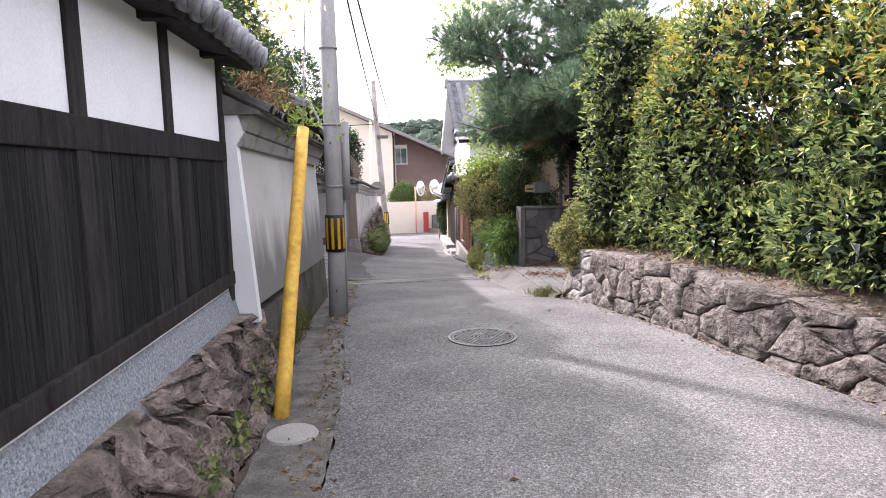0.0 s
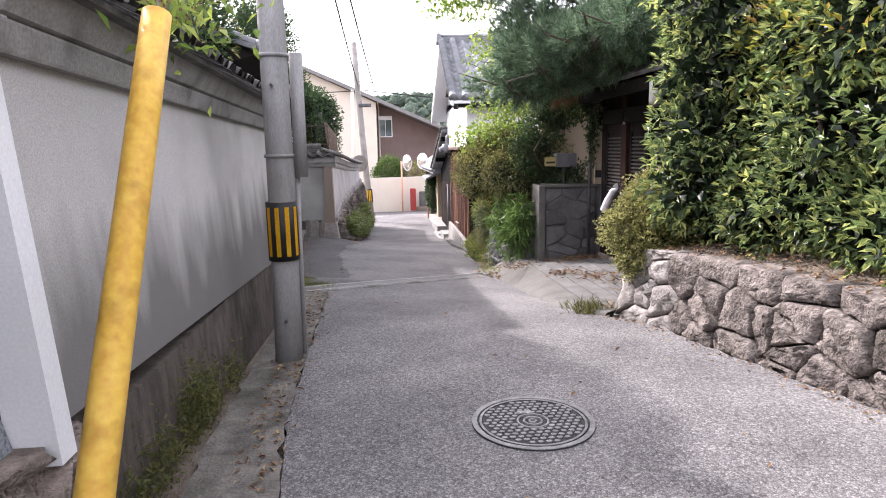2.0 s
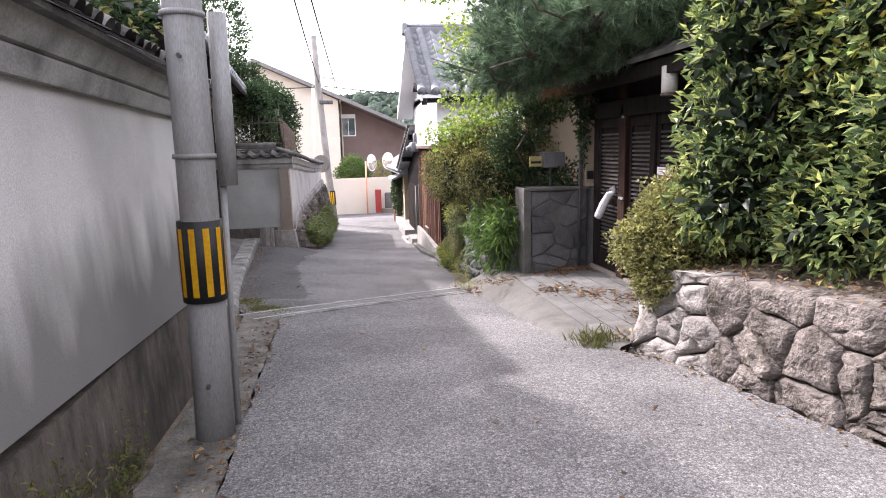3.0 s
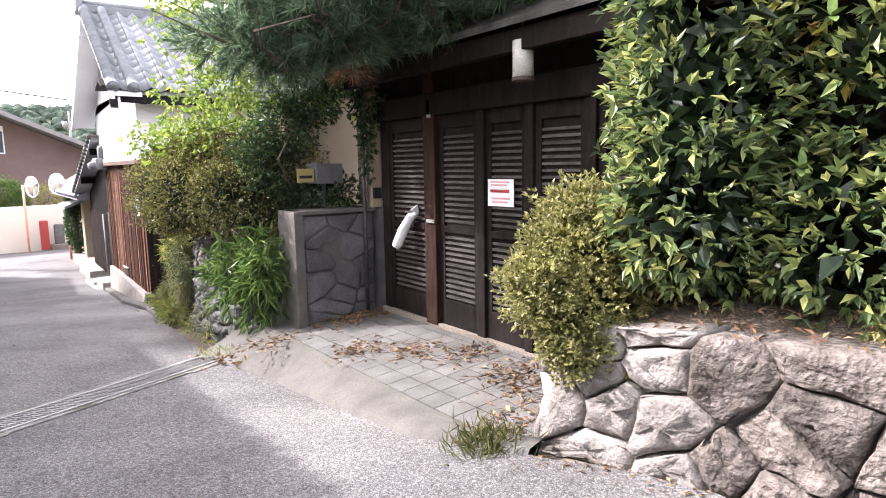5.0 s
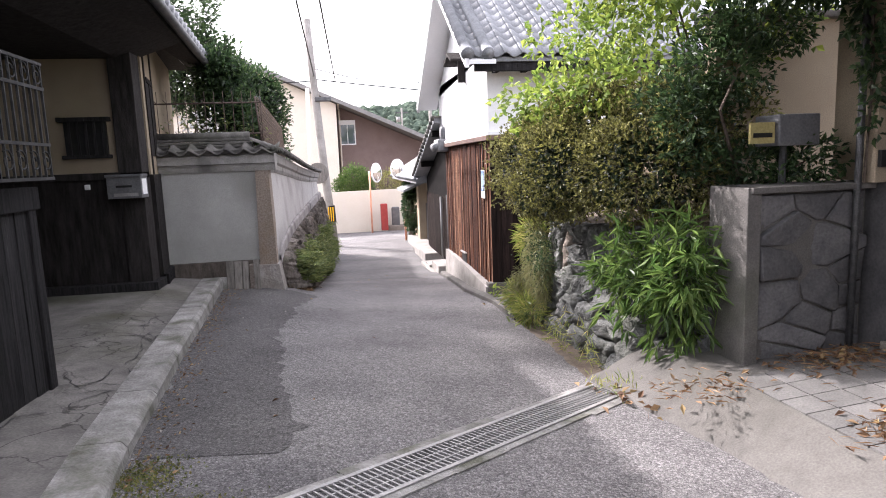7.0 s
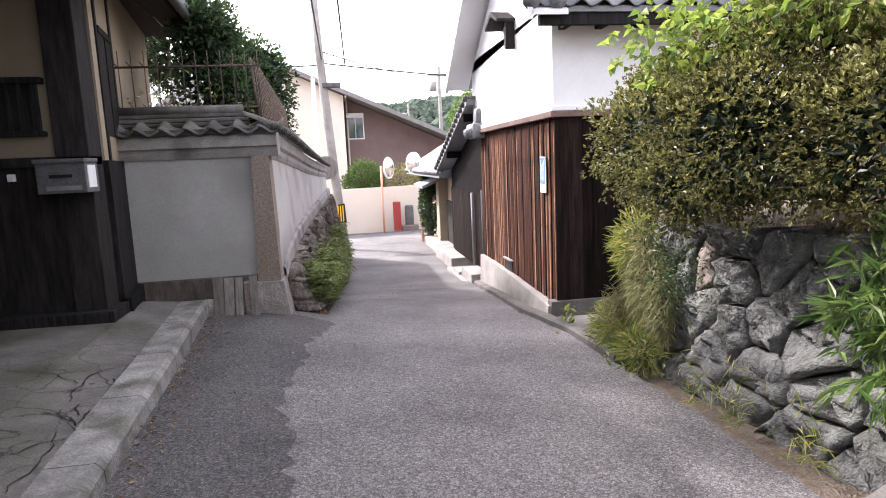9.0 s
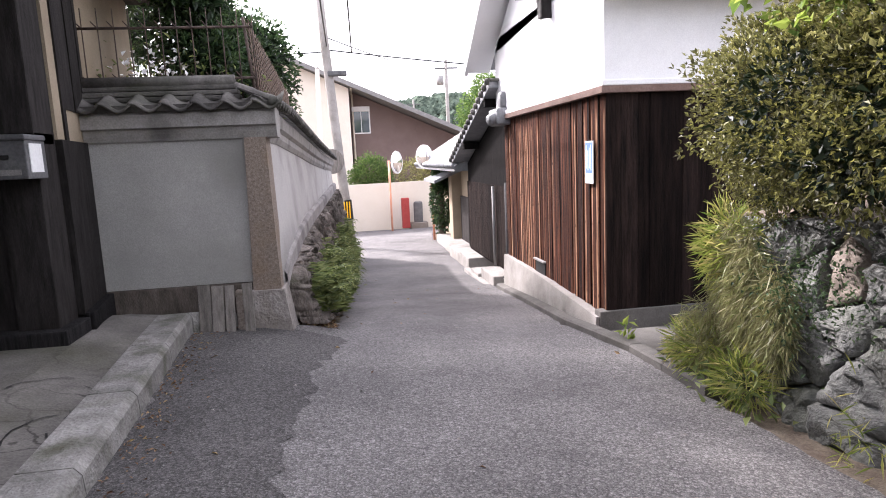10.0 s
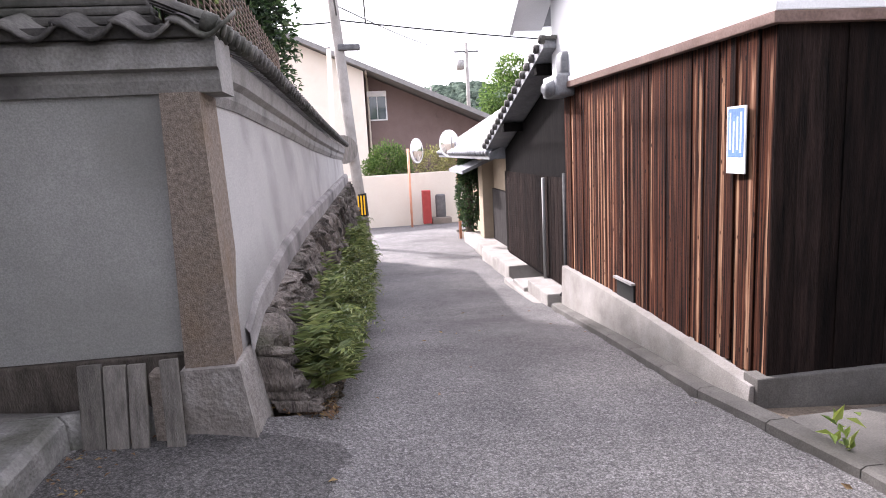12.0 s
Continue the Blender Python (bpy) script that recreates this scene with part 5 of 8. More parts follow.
    for k in range(8):
        part("rafter", boxed(HX + 0.05 + k * 0.45, HX + 0.13 + k * 0.45, 17.62, 18.0, 2.44, 2.55), M["dark_wood"], t)
    pan = pan_tile()
    pan.materials.append(M["tile"])
    ang = math.atan2(4.22 - 2.55, 19.95 - 17.55)
    ln = math.hypot(4.22 - 2.55, 19.95 - 17.55)
    rows = int(ln / 0.235)
    for j in range(rows + 1):
        for i in range(14):
            s = j * 0.235
            ob = relink("tile", pan, t)
            ob.matrix_basis = Matrix.Translation((HX - 0.40 + i * 0.262, 17.50 + s * math.cos(ang), 2.655 + s * math.sin(ang) - 0.012)) @ Matrix.Rotation(ang - 0.06, 4, "X") @ Matrix.Diagonal((1.05, 1, 1, 1))
    roll = tile_roll(ln, 0.085)
    roll.materials.append(M["tile"])
    for k in range(2):
        ob = relink("verge_roll", roll, t)
        ob.matrix_basis = Matrix.Translation((HX - 0.42 + k * 0.30, 17.50, 2.66)) @ Matrix.Rotation(math.pi / 2, 4, "Z") @ Matrix.Rotation(-ang, 4, "Y")
    part("ridge_base", boxed(HX - 0.45, 6.2, 19.85, 20.05, 4.24, 4.40, bevel=0.02), M["tile"], t)
    part("ridge_roll", tubed([(HX - 0.45, 19.95, 4.43), (6.2, 19.95, 4.43)], 0.075, 10), M["tile"], t, "", True)
    o = boxed(HX - 0.55, HX - 0.42, 19.78, 20.12, 4.22, 4.50, bevel=0.05)
    part("ridge_end", o, M["tile"], t, "clay ridge-end ornament", True)
    # small hooded vent in the gable
    h = part("gable_vent", boxed(HX - 0.06, HX - 0.02, 19.62, 19.96, 2.58, 2.86), M["black"], t, "small dark gable vent")
    rr = bmesh.new()
    prism(rr, [(19.45, 2.86), (19.8, 3.0), (20.15, 2.86), (20.15, 2.90), (19.8, 3.06), (19.45, 2.90)], HX - 0.3, HX - 0.02, "x")
    part("hood", rr, M["black_wood"], h)
    part("bracket", boxed(HX - 0.16, HX - 0.02, 19.50, 19.56, 2.5, 2.87, bevel=0.01), M["black_wood"], h)


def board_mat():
    """Charred cedar: black edges, each board worn back to red-brown and tan down its middle, turning black near the
    top.
    """
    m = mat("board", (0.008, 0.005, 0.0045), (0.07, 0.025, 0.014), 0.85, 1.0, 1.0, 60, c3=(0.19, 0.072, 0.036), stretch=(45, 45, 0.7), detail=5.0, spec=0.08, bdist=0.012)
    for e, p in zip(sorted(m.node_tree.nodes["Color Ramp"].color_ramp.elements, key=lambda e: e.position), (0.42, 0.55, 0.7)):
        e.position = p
    n, l = m.node_tree.nodes, m.node_tree.links
    b = n["Principled BSDF"]
    col = b.inputs["Base Color"].links[0].from_socket
    tc = n.new("ShaderNodeTexCoord")
    sp = n.new("ShaderNodeSeparateXYZ")
    l.new(tc.outputs["Generated"], sp.inputs[0])
    geo = n.new("ShaderNodeNewGeometry")
    mp = n.new("ShaderNodeMapping")
    mp.inputs["Scale"].default_value = (30, 30, 1.6)
    l.new(geo.outputs["Position"], mp.inputs["Vector"])
    no = n.new("ShaderNodeTexNoise")
    no.inputs["Scale"].default_value, no.inputs["Detail"].default_value = 1.0, 6.0
    l.new(mp.outputs[0], no.inputs["Vector"])

    def math_node(op, p, q):
        x = n.new("ShaderNodeMath")
        x.operation = op
        for i, v in enumerate((p, q)):
            if isinstance(v, (int, float)):
                x.inputs[i].default_value = v
            else:
                l.new(v, x.inputs[i])
        return x.outputs[0]

    def ranged(v, f0, f1, t0, t1):
        x = n.new("ShaderNodeMapRange")
        for k, q in zip(("From Min", "From Max", "To Min", "To Max"), (f0, f1, t0, t1)):
            x.inputs[k].default_value = q
        l.new(v, x.inputs["Value"])
        return x.outputs[0]
    oi = n.new("ShaderNodeObjectInfo")
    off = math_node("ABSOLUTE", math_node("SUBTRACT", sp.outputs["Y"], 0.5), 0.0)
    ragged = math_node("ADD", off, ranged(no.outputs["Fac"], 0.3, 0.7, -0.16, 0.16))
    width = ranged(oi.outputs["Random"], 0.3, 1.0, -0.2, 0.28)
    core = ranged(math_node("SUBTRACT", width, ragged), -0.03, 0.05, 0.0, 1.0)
    # the tan strip ends short of each board's top
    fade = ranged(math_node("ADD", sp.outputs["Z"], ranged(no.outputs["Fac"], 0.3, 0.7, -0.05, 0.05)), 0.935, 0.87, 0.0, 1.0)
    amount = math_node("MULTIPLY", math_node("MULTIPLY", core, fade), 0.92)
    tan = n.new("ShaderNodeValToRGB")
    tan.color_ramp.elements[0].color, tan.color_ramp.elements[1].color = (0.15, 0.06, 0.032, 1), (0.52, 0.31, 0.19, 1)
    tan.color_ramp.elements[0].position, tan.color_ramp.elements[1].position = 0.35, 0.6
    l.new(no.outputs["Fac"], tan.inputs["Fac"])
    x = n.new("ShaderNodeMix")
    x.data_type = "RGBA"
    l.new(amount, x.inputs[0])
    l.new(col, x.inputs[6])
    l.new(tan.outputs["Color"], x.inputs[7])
    # knots
    vm = n.new("ShaderNodeMapping")
    vm.inputs["Scale"].default_value = (16, 16, 7)
    l.new(geo.outputs["Position"], vm.inputs["Vector"])
    vo = n.new("ShaderNodeTexVoronoi")
    vo.inputs["Scale"].default_value = 1.0
    l.new(vm.outputs[0], vo.inputs["Vector"])
    kx = n.new("ShaderNodeMix")
    kx.data_type = "RGBA"
    kx.inputs[7].default_value = (0.016, 0.008, 0.006, 1)
    l.new(ranged(vo.outputs["Distance"], 0.10, 0.17, 0.9, 0.0), kx.inputs[0])
    l.new(x.outputs[2], kx.inputs[6])
    l.new(kx.outputs[2], b.inputs["Base Color"])
    return m


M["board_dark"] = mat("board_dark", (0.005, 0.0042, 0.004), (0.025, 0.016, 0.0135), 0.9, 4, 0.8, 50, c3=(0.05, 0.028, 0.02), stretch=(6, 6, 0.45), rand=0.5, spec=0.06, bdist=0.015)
# dark wood taken to near-black: the small gate's overhang shade is in the colour
M["shaded_wood"] = mat("shaded_wood", (0.003, 0.0028, 0.003), (0.011, 0.0095, 0.009), 0.9, 5, 0.5, 50, stretch=(5, 5, 0.5), rand=0.3, spec=0.04)
M["brown_trim"] = mat("brown_trim", (0.13, 0.085, 0.07), (0.19, 0.13, 0.11), 0.8, 4, 0.2, 60)
boarded_house()
# ---- beyond the boarded house ----
def small_gate():
    t = thing("small_gate", (2.2, 24.0, -1.3), "dark board gate under a small tiled roof", "gate")
    part("fence", boxed(2.08, 2.16, 22.3, 26.0, -1.25, 0.35), M["shaded_wood"], t)
    rng = random.Random(3)
    y = 22.3
    while y < 25.9:
        part("board", boxed(2.05, 2.09, y + 0.005, y + 0.15, -1.2, 0.32), M["board_dark"], t)
        y += 0.16
    r = bmesh.new()
    prism(r, [(22.2, 1.98), (22.2, 2.08), (26.1, 0.80), (26.1, 0.70)], 1.72, 4.0, "x")
    part("roof", r, M["tile"], t, "small grey tiled roof sloping down the lane")
    g = bmesh.new()
    prism(g, [(22.15, 0.3), (22.15, 1.95), (25.9, 0.72), (25.9, 0.3)], 2.06, 3.9, "x")
    part("gable", g, M["shaded_wood"], t, "black boarded gable, deepened by the shade under its roof")
    disc = tile_roll(0.26, 0.05)
    disc.materials.append(M["old_tile"])
    for k in range(17):
        ob = relink("verge_tile", disc, t)
        q = k / 16
        ob.matrix_basis = Matrix.Translation((1.70, 22.2 + 3.85 * q, 2.08 - 1.27 * q))
    part("purlin", boxed(1.74, 2.1, 22.6, 22.72, 1.70, 1.84, bevel=0.01), M["shaded_wood"], t)
    part("purlin", boxed(1.74, 2.1, 24.6, 24.72, 1.02, 1.16, bevel=0.01), M["shaded_wood"], t)
    o = thing("ridge_ornament", (1.9, 21.9, 1.3), "grey clay ridge ornament on the gate roof", "ornament")
    part("base", boxed(1.72, 2.1, 21.7, 22.3, 1.35, 1.62, bevel=0.05), M["tile"], o, "", True)
    part("finial", boxed(1.80, 1.98, 21.75, 22.0, 1.60, 1.88, bevel=0.06), M["tile"], o, "", True)
    part("roll", tubed([(1.62, 21.8, 1.42), (2.3, 22.1, 1.72)], 0.09, 10), M["tile"], o, "", True)
    part("pale_pipe", tubed([(2.0, 23.3, 0.3), (2.0, 23.3, -1.3)], 0.026, 8), M["steel"], t, "grey down pipe", True)
    part("drain_pipe", tubed([(1.98, 22.25, 0.4), (1.98, 22.25, -1.15), (1.90, 22.25, -1.25)], 0.035, 8), M["cast_iron"], t, "dark drain pipe", True)


small_gate()


def lower_house():
    t = thing("lower_house", (3.5, 29.0, -1.6), "cream plaster house with a low grey tiled roof", "house")
    part("wall", boxed(2.5, 6.0, 26.4, 33.0, -1.8, 1.0), M["plaster_cream"], t)
    part("dado", boxed(2.44, 2.56, 26.6, 29.0, -1.6, -0.2), M["black_wood"], t)
    part("corner_pillar", boxed(2.22, 2.62, 29.1, 29.6, -1.5, 0.55, bevel=0.02), M["plaster_cream"], t)
    r = bmesh.new()
    prism(r, [(1.75, 0.55), (1.75, 0.65), (4.2, 2.1), (6.5, 0.7), (6.5, 0.6)], 25.9, 33.4, "y")
    part("roof", r, M["tile"], t, "grey clay tile roof")
    roll = tile_roll(2.8, 0.06)
    roll.materials.append(M["tile"])
    y = 26.0
    while y < 33.4:
        ob = relink("roll_tile", roll, t)
        ob.matrix_basis = Matrix.Translation((1.73, y, 0.67)) @ Matrix.Rotation(-0.534, 4, "Y")
        y += 0.28
    r = bmesh.new()
    prism(r, [(1.7, 0.18), (1.7, 0.26), (2.5, 0.58), (2.5, 0.5)], 28.8, 31.0, "y")
    part("porch_roof", r, M["tile"], t)


lower_house()


def lane_steps():
    t = thing("stone_steps", (1.9, 23.5, -1.4), "pale worn stone steps and ledge along the lane", "steps")
    for y0, y1, x0, z in ((22.3, 23.3, 1.72, -1.22), (23.3, 24.0, 1.66, -1.34), (24.6, 25.6, 1.74, -1.25), (25.6, 27.2, 1.78, -1.34), (27.2, 30.5, 1.95, -1.42)):
        part("step", boxed(x0, 2.6, y0, y1, -2.0, z, bevel=0.02), M["concrete_pale"], t)
    part("edging", boxed(1.60, 1.72, 22.2, 24.4, -1.9, -1.40, bevel=0.015), M["concrete_pale"], t)


lane_steps()


def end_wall():
    bm = bmesh.new()
    v = []
    for x, y in ((-8, 35.0), (-1.2, 36.0), (2.6, 36.9), (9.0, 38.5)):
        v.append([bm.verts.new(p) for p in ((x, y, -2.2), (x, y, -0.02), (x + 0.03, y + 0.14, -0.02), (x + 0.03, y + 0.14, -2.2))])
    for a, b in zip(v, v[1:]):
        for i in range(4):
            bm.faces.new((a[i], a[(i + 1) % 4], b[(i + 1) % 4], b[i]))
    bmesh.ops.recalc_face_normals(bm, faces=bm.faces[:])
    structure("wall_end", bm, M["cream_wall"], "plain cream wall across the end of the lane", "wall")


end_wall()


def brown_house():
    t = thing("brown_house", (2.0, 46.0, -1.8), "modern house with brown and cream walls", "house")
    b = bmesh.new()
    prism(b, [(-0.15, -2.0), (-0.15, 4.45), (6.2, 1.6), (6.2, -2.0)], 45.0, 52.0, "y")
    part("wall", b, M["brown_wall"], t, "brown rendered wall")
    b = bmesh.new()
    prism(b, [(-9.0, -2.0), (-9.0, 4.0), (-5.0, 6.6), (-0.22, 4.45), (-0.22, -2.0)], 43.6, 52.0, "y")
    part("wall", b, M["cream_wall"], t, "cream rendered wall")
    r = bmesh.new()
    prism(r, [(-5.0, 6.62), (-5.0, 6.85), (6.9, 1.58), (6.9, 1.36)], 43.0, 52.3, "y")
    part("roof", r, M["roof_grey"], t, "grey sloping roof")
    r = bmesh.new()
    prism(r, [(-5.0, 6.62), (-5.0, 6.85), (-9.8, 3.75), (-9.8, 3.5)], 43.0, 52.3, "y")
    part("roof", r, M["roof_grey"], t)
    w = part("window", boxed(-0.10, 0.82, 44.93, 45.0, 2.28, 3.62), M["white"], t, "white sliding window")
    for x0, x1 in ((-0.04, 0.34), (0.38, 0.76)):
        part("pane", boxed(x0, x1, 44.91, 44.94, 2.34, 3.4), M["glass"], w)
    part("shutter_box", boxed(-0.10, 0.82, 44.85, 45.0, 3.42, 3.66, bevel=0.01), M["white"], w)
    part("rain_gutter", tubed([(-0.1, 43.5, 4.42), (-0.1, 44.6, 4.3), (-0.05, 44.9, 4.25), (-0.05, 44.9, -1.5)], 0.05, 6), M["cream_wall"], t, "", True)
    part("vent", boxed(3.2, 3.4, 44.9, 45.0, 2.3, 2.5), M["brown_wall"], t)


M["roof_grey"] = mat("roof_grey", (0.17, 0.165, 0.16), (0.24, 0.235, 0.23), 0.8, 3, 0.2, 40)
brown_house()


# ---- poles ----
def utility_pole():
    t = thing("utility_pole", (-1.05, 7.44, -0.12), "slim grey steel utility pole with striped warning band", "pole")
    part("shaft", tubed([(-1.05, 7.44, -0.2), (-1.04, 7.46, 0.6), (-1.03, 7.45, 1.5), (-1.03, 7.45, 7.5)], [0.104, 0.10, 0.097, 0.08], 24), M["steel"], t, "", True)
    for z in (1.45, 2.15, 3.0):
        part("seam_ring", tubed([(-1.032, 7.45, z), (-1.032, 7.45, z + 0.025)], 0.108, 24), M["steel"], t, "", True)
    band = part("warning_band", tubed([(-1.04, 7.455, 0.70), (-1.04, 7.455, 1.13)], 0.113, 32), M["black"], t, "black and yellow warning band", True)
    for k in range(10):
        a0 = math.tau * k / 10
        bm = bmesh.new()
        vs = []
        for j in range(4):
            a = a0 + j * 0.28 / 3
            vs.append([bm.verts.new((-1.04 + math.cos(a) * 0.1165, 7.455 + math.sin(a) * 0.1165, z)) for z in (0.735, 1.095)])
        for p, q in zip(vs, vs[1:]):
            bm.faces.new((p[0], q[0], q[1], p[1]))
        bmesh.ops.solidify(bm, geom=bm.faces[:], thickness=-0.002)
        part("stripe", bm, M["sign_yellow"], band)
    part("cable_cover", tubed([(-0.90, 7.60, 1.30), (-0.895, 7.60, 2.2)], 0.05, 12), M["steel"], t, "grey cable conduit", True)
    part("cable_riser", tubed([(-0.93, 7.60, 1.30), (-0.95, 7.58, -0.15)], 0.018, 8), M["steel"], t, "", True)
    for z in (0.25, 1.95):
        part("bolt", tubed([(-1.04, 7.32, z), (-1.04, 7.345, z)], 0.012, 8), M["iron"], t)
    return t


utility_pole()


def guy_wire():
    t = thing("guy_wire", (-1.13, 4.09, 0.0), "yellow plastic guy wire sleeve leaning toward the pole", "guy wire")
    a, b = Vector((-1.13, 4.09, 0.0)), Vector((-1.02, 4.98, 1.94))
    pts = [a.lerp(b, k / 6) for k in range(7)]
    part("sleeve", tubed(pts, [0.055, 0.052, 0.05, 0.049, 0.048, 0.047, 0.045], 16), M["yellow"], t, "scuffed yellow sleeve", True)
    part("wire", tubed([b, b + (Vector((-1.03, 7.40, 7.2)) - b)], 0.006, 6), M["galv"], t, "", True)
    part("anchor_disc", tubed([(-1.01, 3.79, 0.02), (-1.01, 3.79, 0.045)], [0.17, 0.15], 20), M["concrete_pale"], t, "round concrete anchor cap")


guy_wire()


def far_pole():
    t = thing("far_pole", (-0.62, 30.5, -1.65), "leaning pale concrete utility pole with warning stripes", "pole")
    part("shaft", tubed([(-0.62, 30.5, -1.8), (-0.80, 30.5, 0.6), (-1.03, 30.5, 4.4), (-1.10, 30.5, 6.0)], [0.15, 0.14, 0.125, 0.12], 14), M["concrete_pale"], t, "", True)
    band = part("warning_band", tubed([(-0.675, 30.5, -0.82), (-0.705, 30.5, -0.24)], 0.152, 16), M["black"], t)
    for k in range(3):
        x = -0.77 + k * 0.075
        part("stripe", boxed(x - 0.017, x + 0.017, 30.34, 30.35, -0.78, -0.28), M["sign_yellow"], band)
    part("lamp", boxed(-1.0, -0.45, 30.3, 30.5, 3.30, 3.45, bevel=0.04), M["iron"], t, "street lamp head")
    part("sign_disc", tubed([(-1.05, 30.3, 0.9), (-1.05, 30.26, 0.9)], 0.36, 20), M["wood_old"], t, "faded round traffic sign")


far_pole()


def service_pole():
    t = thing("service_pole", (-1.72, 40.0, -2.0), "slender off-white service pole beyond the lane's end", "pole")
    part("shaft", tubed([(-1.74, 40.0, -2.1), (-1.55, 40.0, 4.9)], [0.11, 0.09], 12), M["cream_wall"], t, "", True)
    part("cap", tubed([(-1.55, 40.0, 4.9), (-1.55, 40.0, 4.97)], [0.10, 0.05], 12), M["galv"], t, "", True)


service_pole()


def distant_pole(x, y, zt):
    t = thing("distant_pole", (x, y, -2.2), "thin grey utility pole far down the valley", "pole", "distant poles")
    part("shaft", tubed([(x, y, -2.3), (x, y, zt)], [0.17, 0.12], 8), M["concrete_pale"], t, "", True)
    part("cross_arm", boxed(x - 0.9, x + 0.9, y - 0.05, y + 0.05, zt - 0.7, zt - 0.58), M["iron"], t)
    part("transformer", tubed([(x - 0.5, y, zt - 1.9), (x - 0.5, y, zt - 1.2)], 0.3, 10), M["galv"], t, "", True)


distant_pole(7.6, 60.5, 8.3)
distant_pole(9.0, 95.0, 8.6)


def convex_mirror(name_at, x, y, zb, zt, r, lean):
    t = thing("convex_mirror", (x, y, zb), "pale-framed convex traffic mirror on a faded orange post", "mirror", group="traffic mirrors")
    part("post", tubed([(x, y, zb), (x, y, zt)], 0.04, 10), M["orange"], t, "", True)
    c = Vector((x + lean, y - 0.1, zt - r * 0.2))
    d = Vector((0.85 if lean > 0 else -0.8, -0.55, 0)).normalized()
    part("frame", tubed([c - d * 0.06, c], r, 20), M["white"], t, "pale mirror frame")
    part("glass", tubed([c, c + d * 0.03, c + d * 0.06], [r * 0.93, r * 0.75, r * 0.3], 20), M["mirror"], t, "", True)
    part("bracket", tubed([(x, y, zt - r * 0.2), c - d * 0.05], 0.02, 6), M["orange"], t)


M["mirror"] = glass_mat("mirror", (0.7, 0.7, 0.72), 0.08)
M["mirror"].node_tree.nodes["Principled BSDF"].inputs["Metallic"].default_value = 1.0
convex_mirror(0, 0.98, 35.6, -1.85, 0.85, 0.42, 0.32)
convex_mirror(1, 1.98, 31.3, -1.7, 1.0, 0.36, -0.24)


def red_post():
    t = thing("red_post_box", (1.55, 36.1, -1.8), "red notice post by the end wall", "post")
    part("body", boxed(1.42, 1.72, 36.0, 36.3, -1.8, -0.62, bevel=0.03), M["red"], t)
    m = thing("stone_marker", (2.1, 36.4, -1.8), "small dark rounded stone marker", "stone")
    part("stone", boxed(1.92, 2.28, 36.3, 36.5, -1.85, -0.80, bevel=0.08), M["flag_stone"], m, "", True)
    part("base", boxed(1.75, 2.45, 36.15, 36.6, -1.95, -1.62, bevel=0.03), M["granite"], m)


red_post()


def cables():
    runs = (((-1.0, 7.42, 4.55), (-0.97, 30.5, 4.15), 0.12), ((-0.93, 7.42, 4.62), (-0.27, 30.7, 4.0), 0.12), ((-0.98, 30.5, 4.05), (12.0, 31.5, 3.1), 0.15), ((-0.98, 30.5, 4.0), (-9.0, 31.0, 4.4), 0.2),
            ((-1.05, 7.4, 4.6), (-1.3, -12.0, 5.2), 0.2), ((7.6, 60.5, 7.6), (-0.98, 30.5, 4.4), 0.3))
    for a, b, sag in runs:
        a, b = Vector(a), Vector(b)
        pts = [a.lerp(b, k / 14) - Vector((0, 0, sag * 4 * (k / 14) * (1 - k / 14))) for k in range(15)]
        ob = part("overhead_cable", tubed(pts, 0.02, 6), M["black"])
        tagged(ob, "black overhead cable strung between poles", "cable", "overhead cables")


cables()


def hill_height(x, y):
    """Wooded ridge beyond the valley, with a nearer shoulder on the right."""
    ridge = 19.5 + 5.5 * math.exp(-((x - 58) / 34) ** 2) + 1.4 * math.sin(x * 0.06 + 0.6) + 0.7 * math.sin(x * 0.19)
    return ridge * min(1.0, max(0.0, (y - 195) / 60)) ** 0.8 - 1.5


def hills():
    """Far slope covered crown by crown with rounded tree tops."""
    rng = np.random.default_rng(9)
    ico = bmesh.new()
    bmesh.ops.create_icosphere(ico, subdivisions=2, radius=1.0)
    base = np.array([v.co[:] for v in ico.verts])
    tri = np.array([[v.index for v in f.verts] for f in ico.faces])
    ico.free()
    vv, ff = [], []
    n = 2600
    xs, ys = rng.uniform(-110, 190, n), rng.uniform(196, 275, n)
    for k in range(n):
        r = rng.uniform(1.3, 2.9)
        lump = 1 + 0.16 * rng.normal(0, 1, (len(base), 1))
        vv.append(base * lump * np.array([r, r, r * rng.uniform(0.8, 1.15)]) + np.array([xs[k], ys[k], hill_height(xs[k], ys[k]) + 0.5]))
        ff.append(tri + k * len(base))
    ob = from_arrays("backdrop_woods", np.concatenate(vv), np.concatenate(ff), M["hazy_crown"])
    tagged(ob, "distant wooded hills of rounded tree crowns", "woods", kind="stuff")
    bm = bmesh.new()
    gx = np.linspace(-400, 500, 120)
    rows = [[bm.verts.new((x, y, hill_height(x, y))) for x in gx] for y in (195, 205, 220, 235, 255, 300, 420)]
    for a, b in zip(rows, rows[1:]):
        for i in range(len(gx) - 1):
            bm.faces.new((a[i], a[i + 1], b[i + 1], b[i]))
    structure("backdrop", bm, M["field"], "far green hillside", "hill", True)


# greyed blue-green: distance haze is mixed into the crowns' own colour
M["hazy_crown"] = mat("hazy_crown", (0.055, 0.075, 0.06), (0.10, 0.125, 0.095), 0.95, 0.9, 1.0, 3.0, island=0.35, spec=0.0, bdist=0.4)
hills()
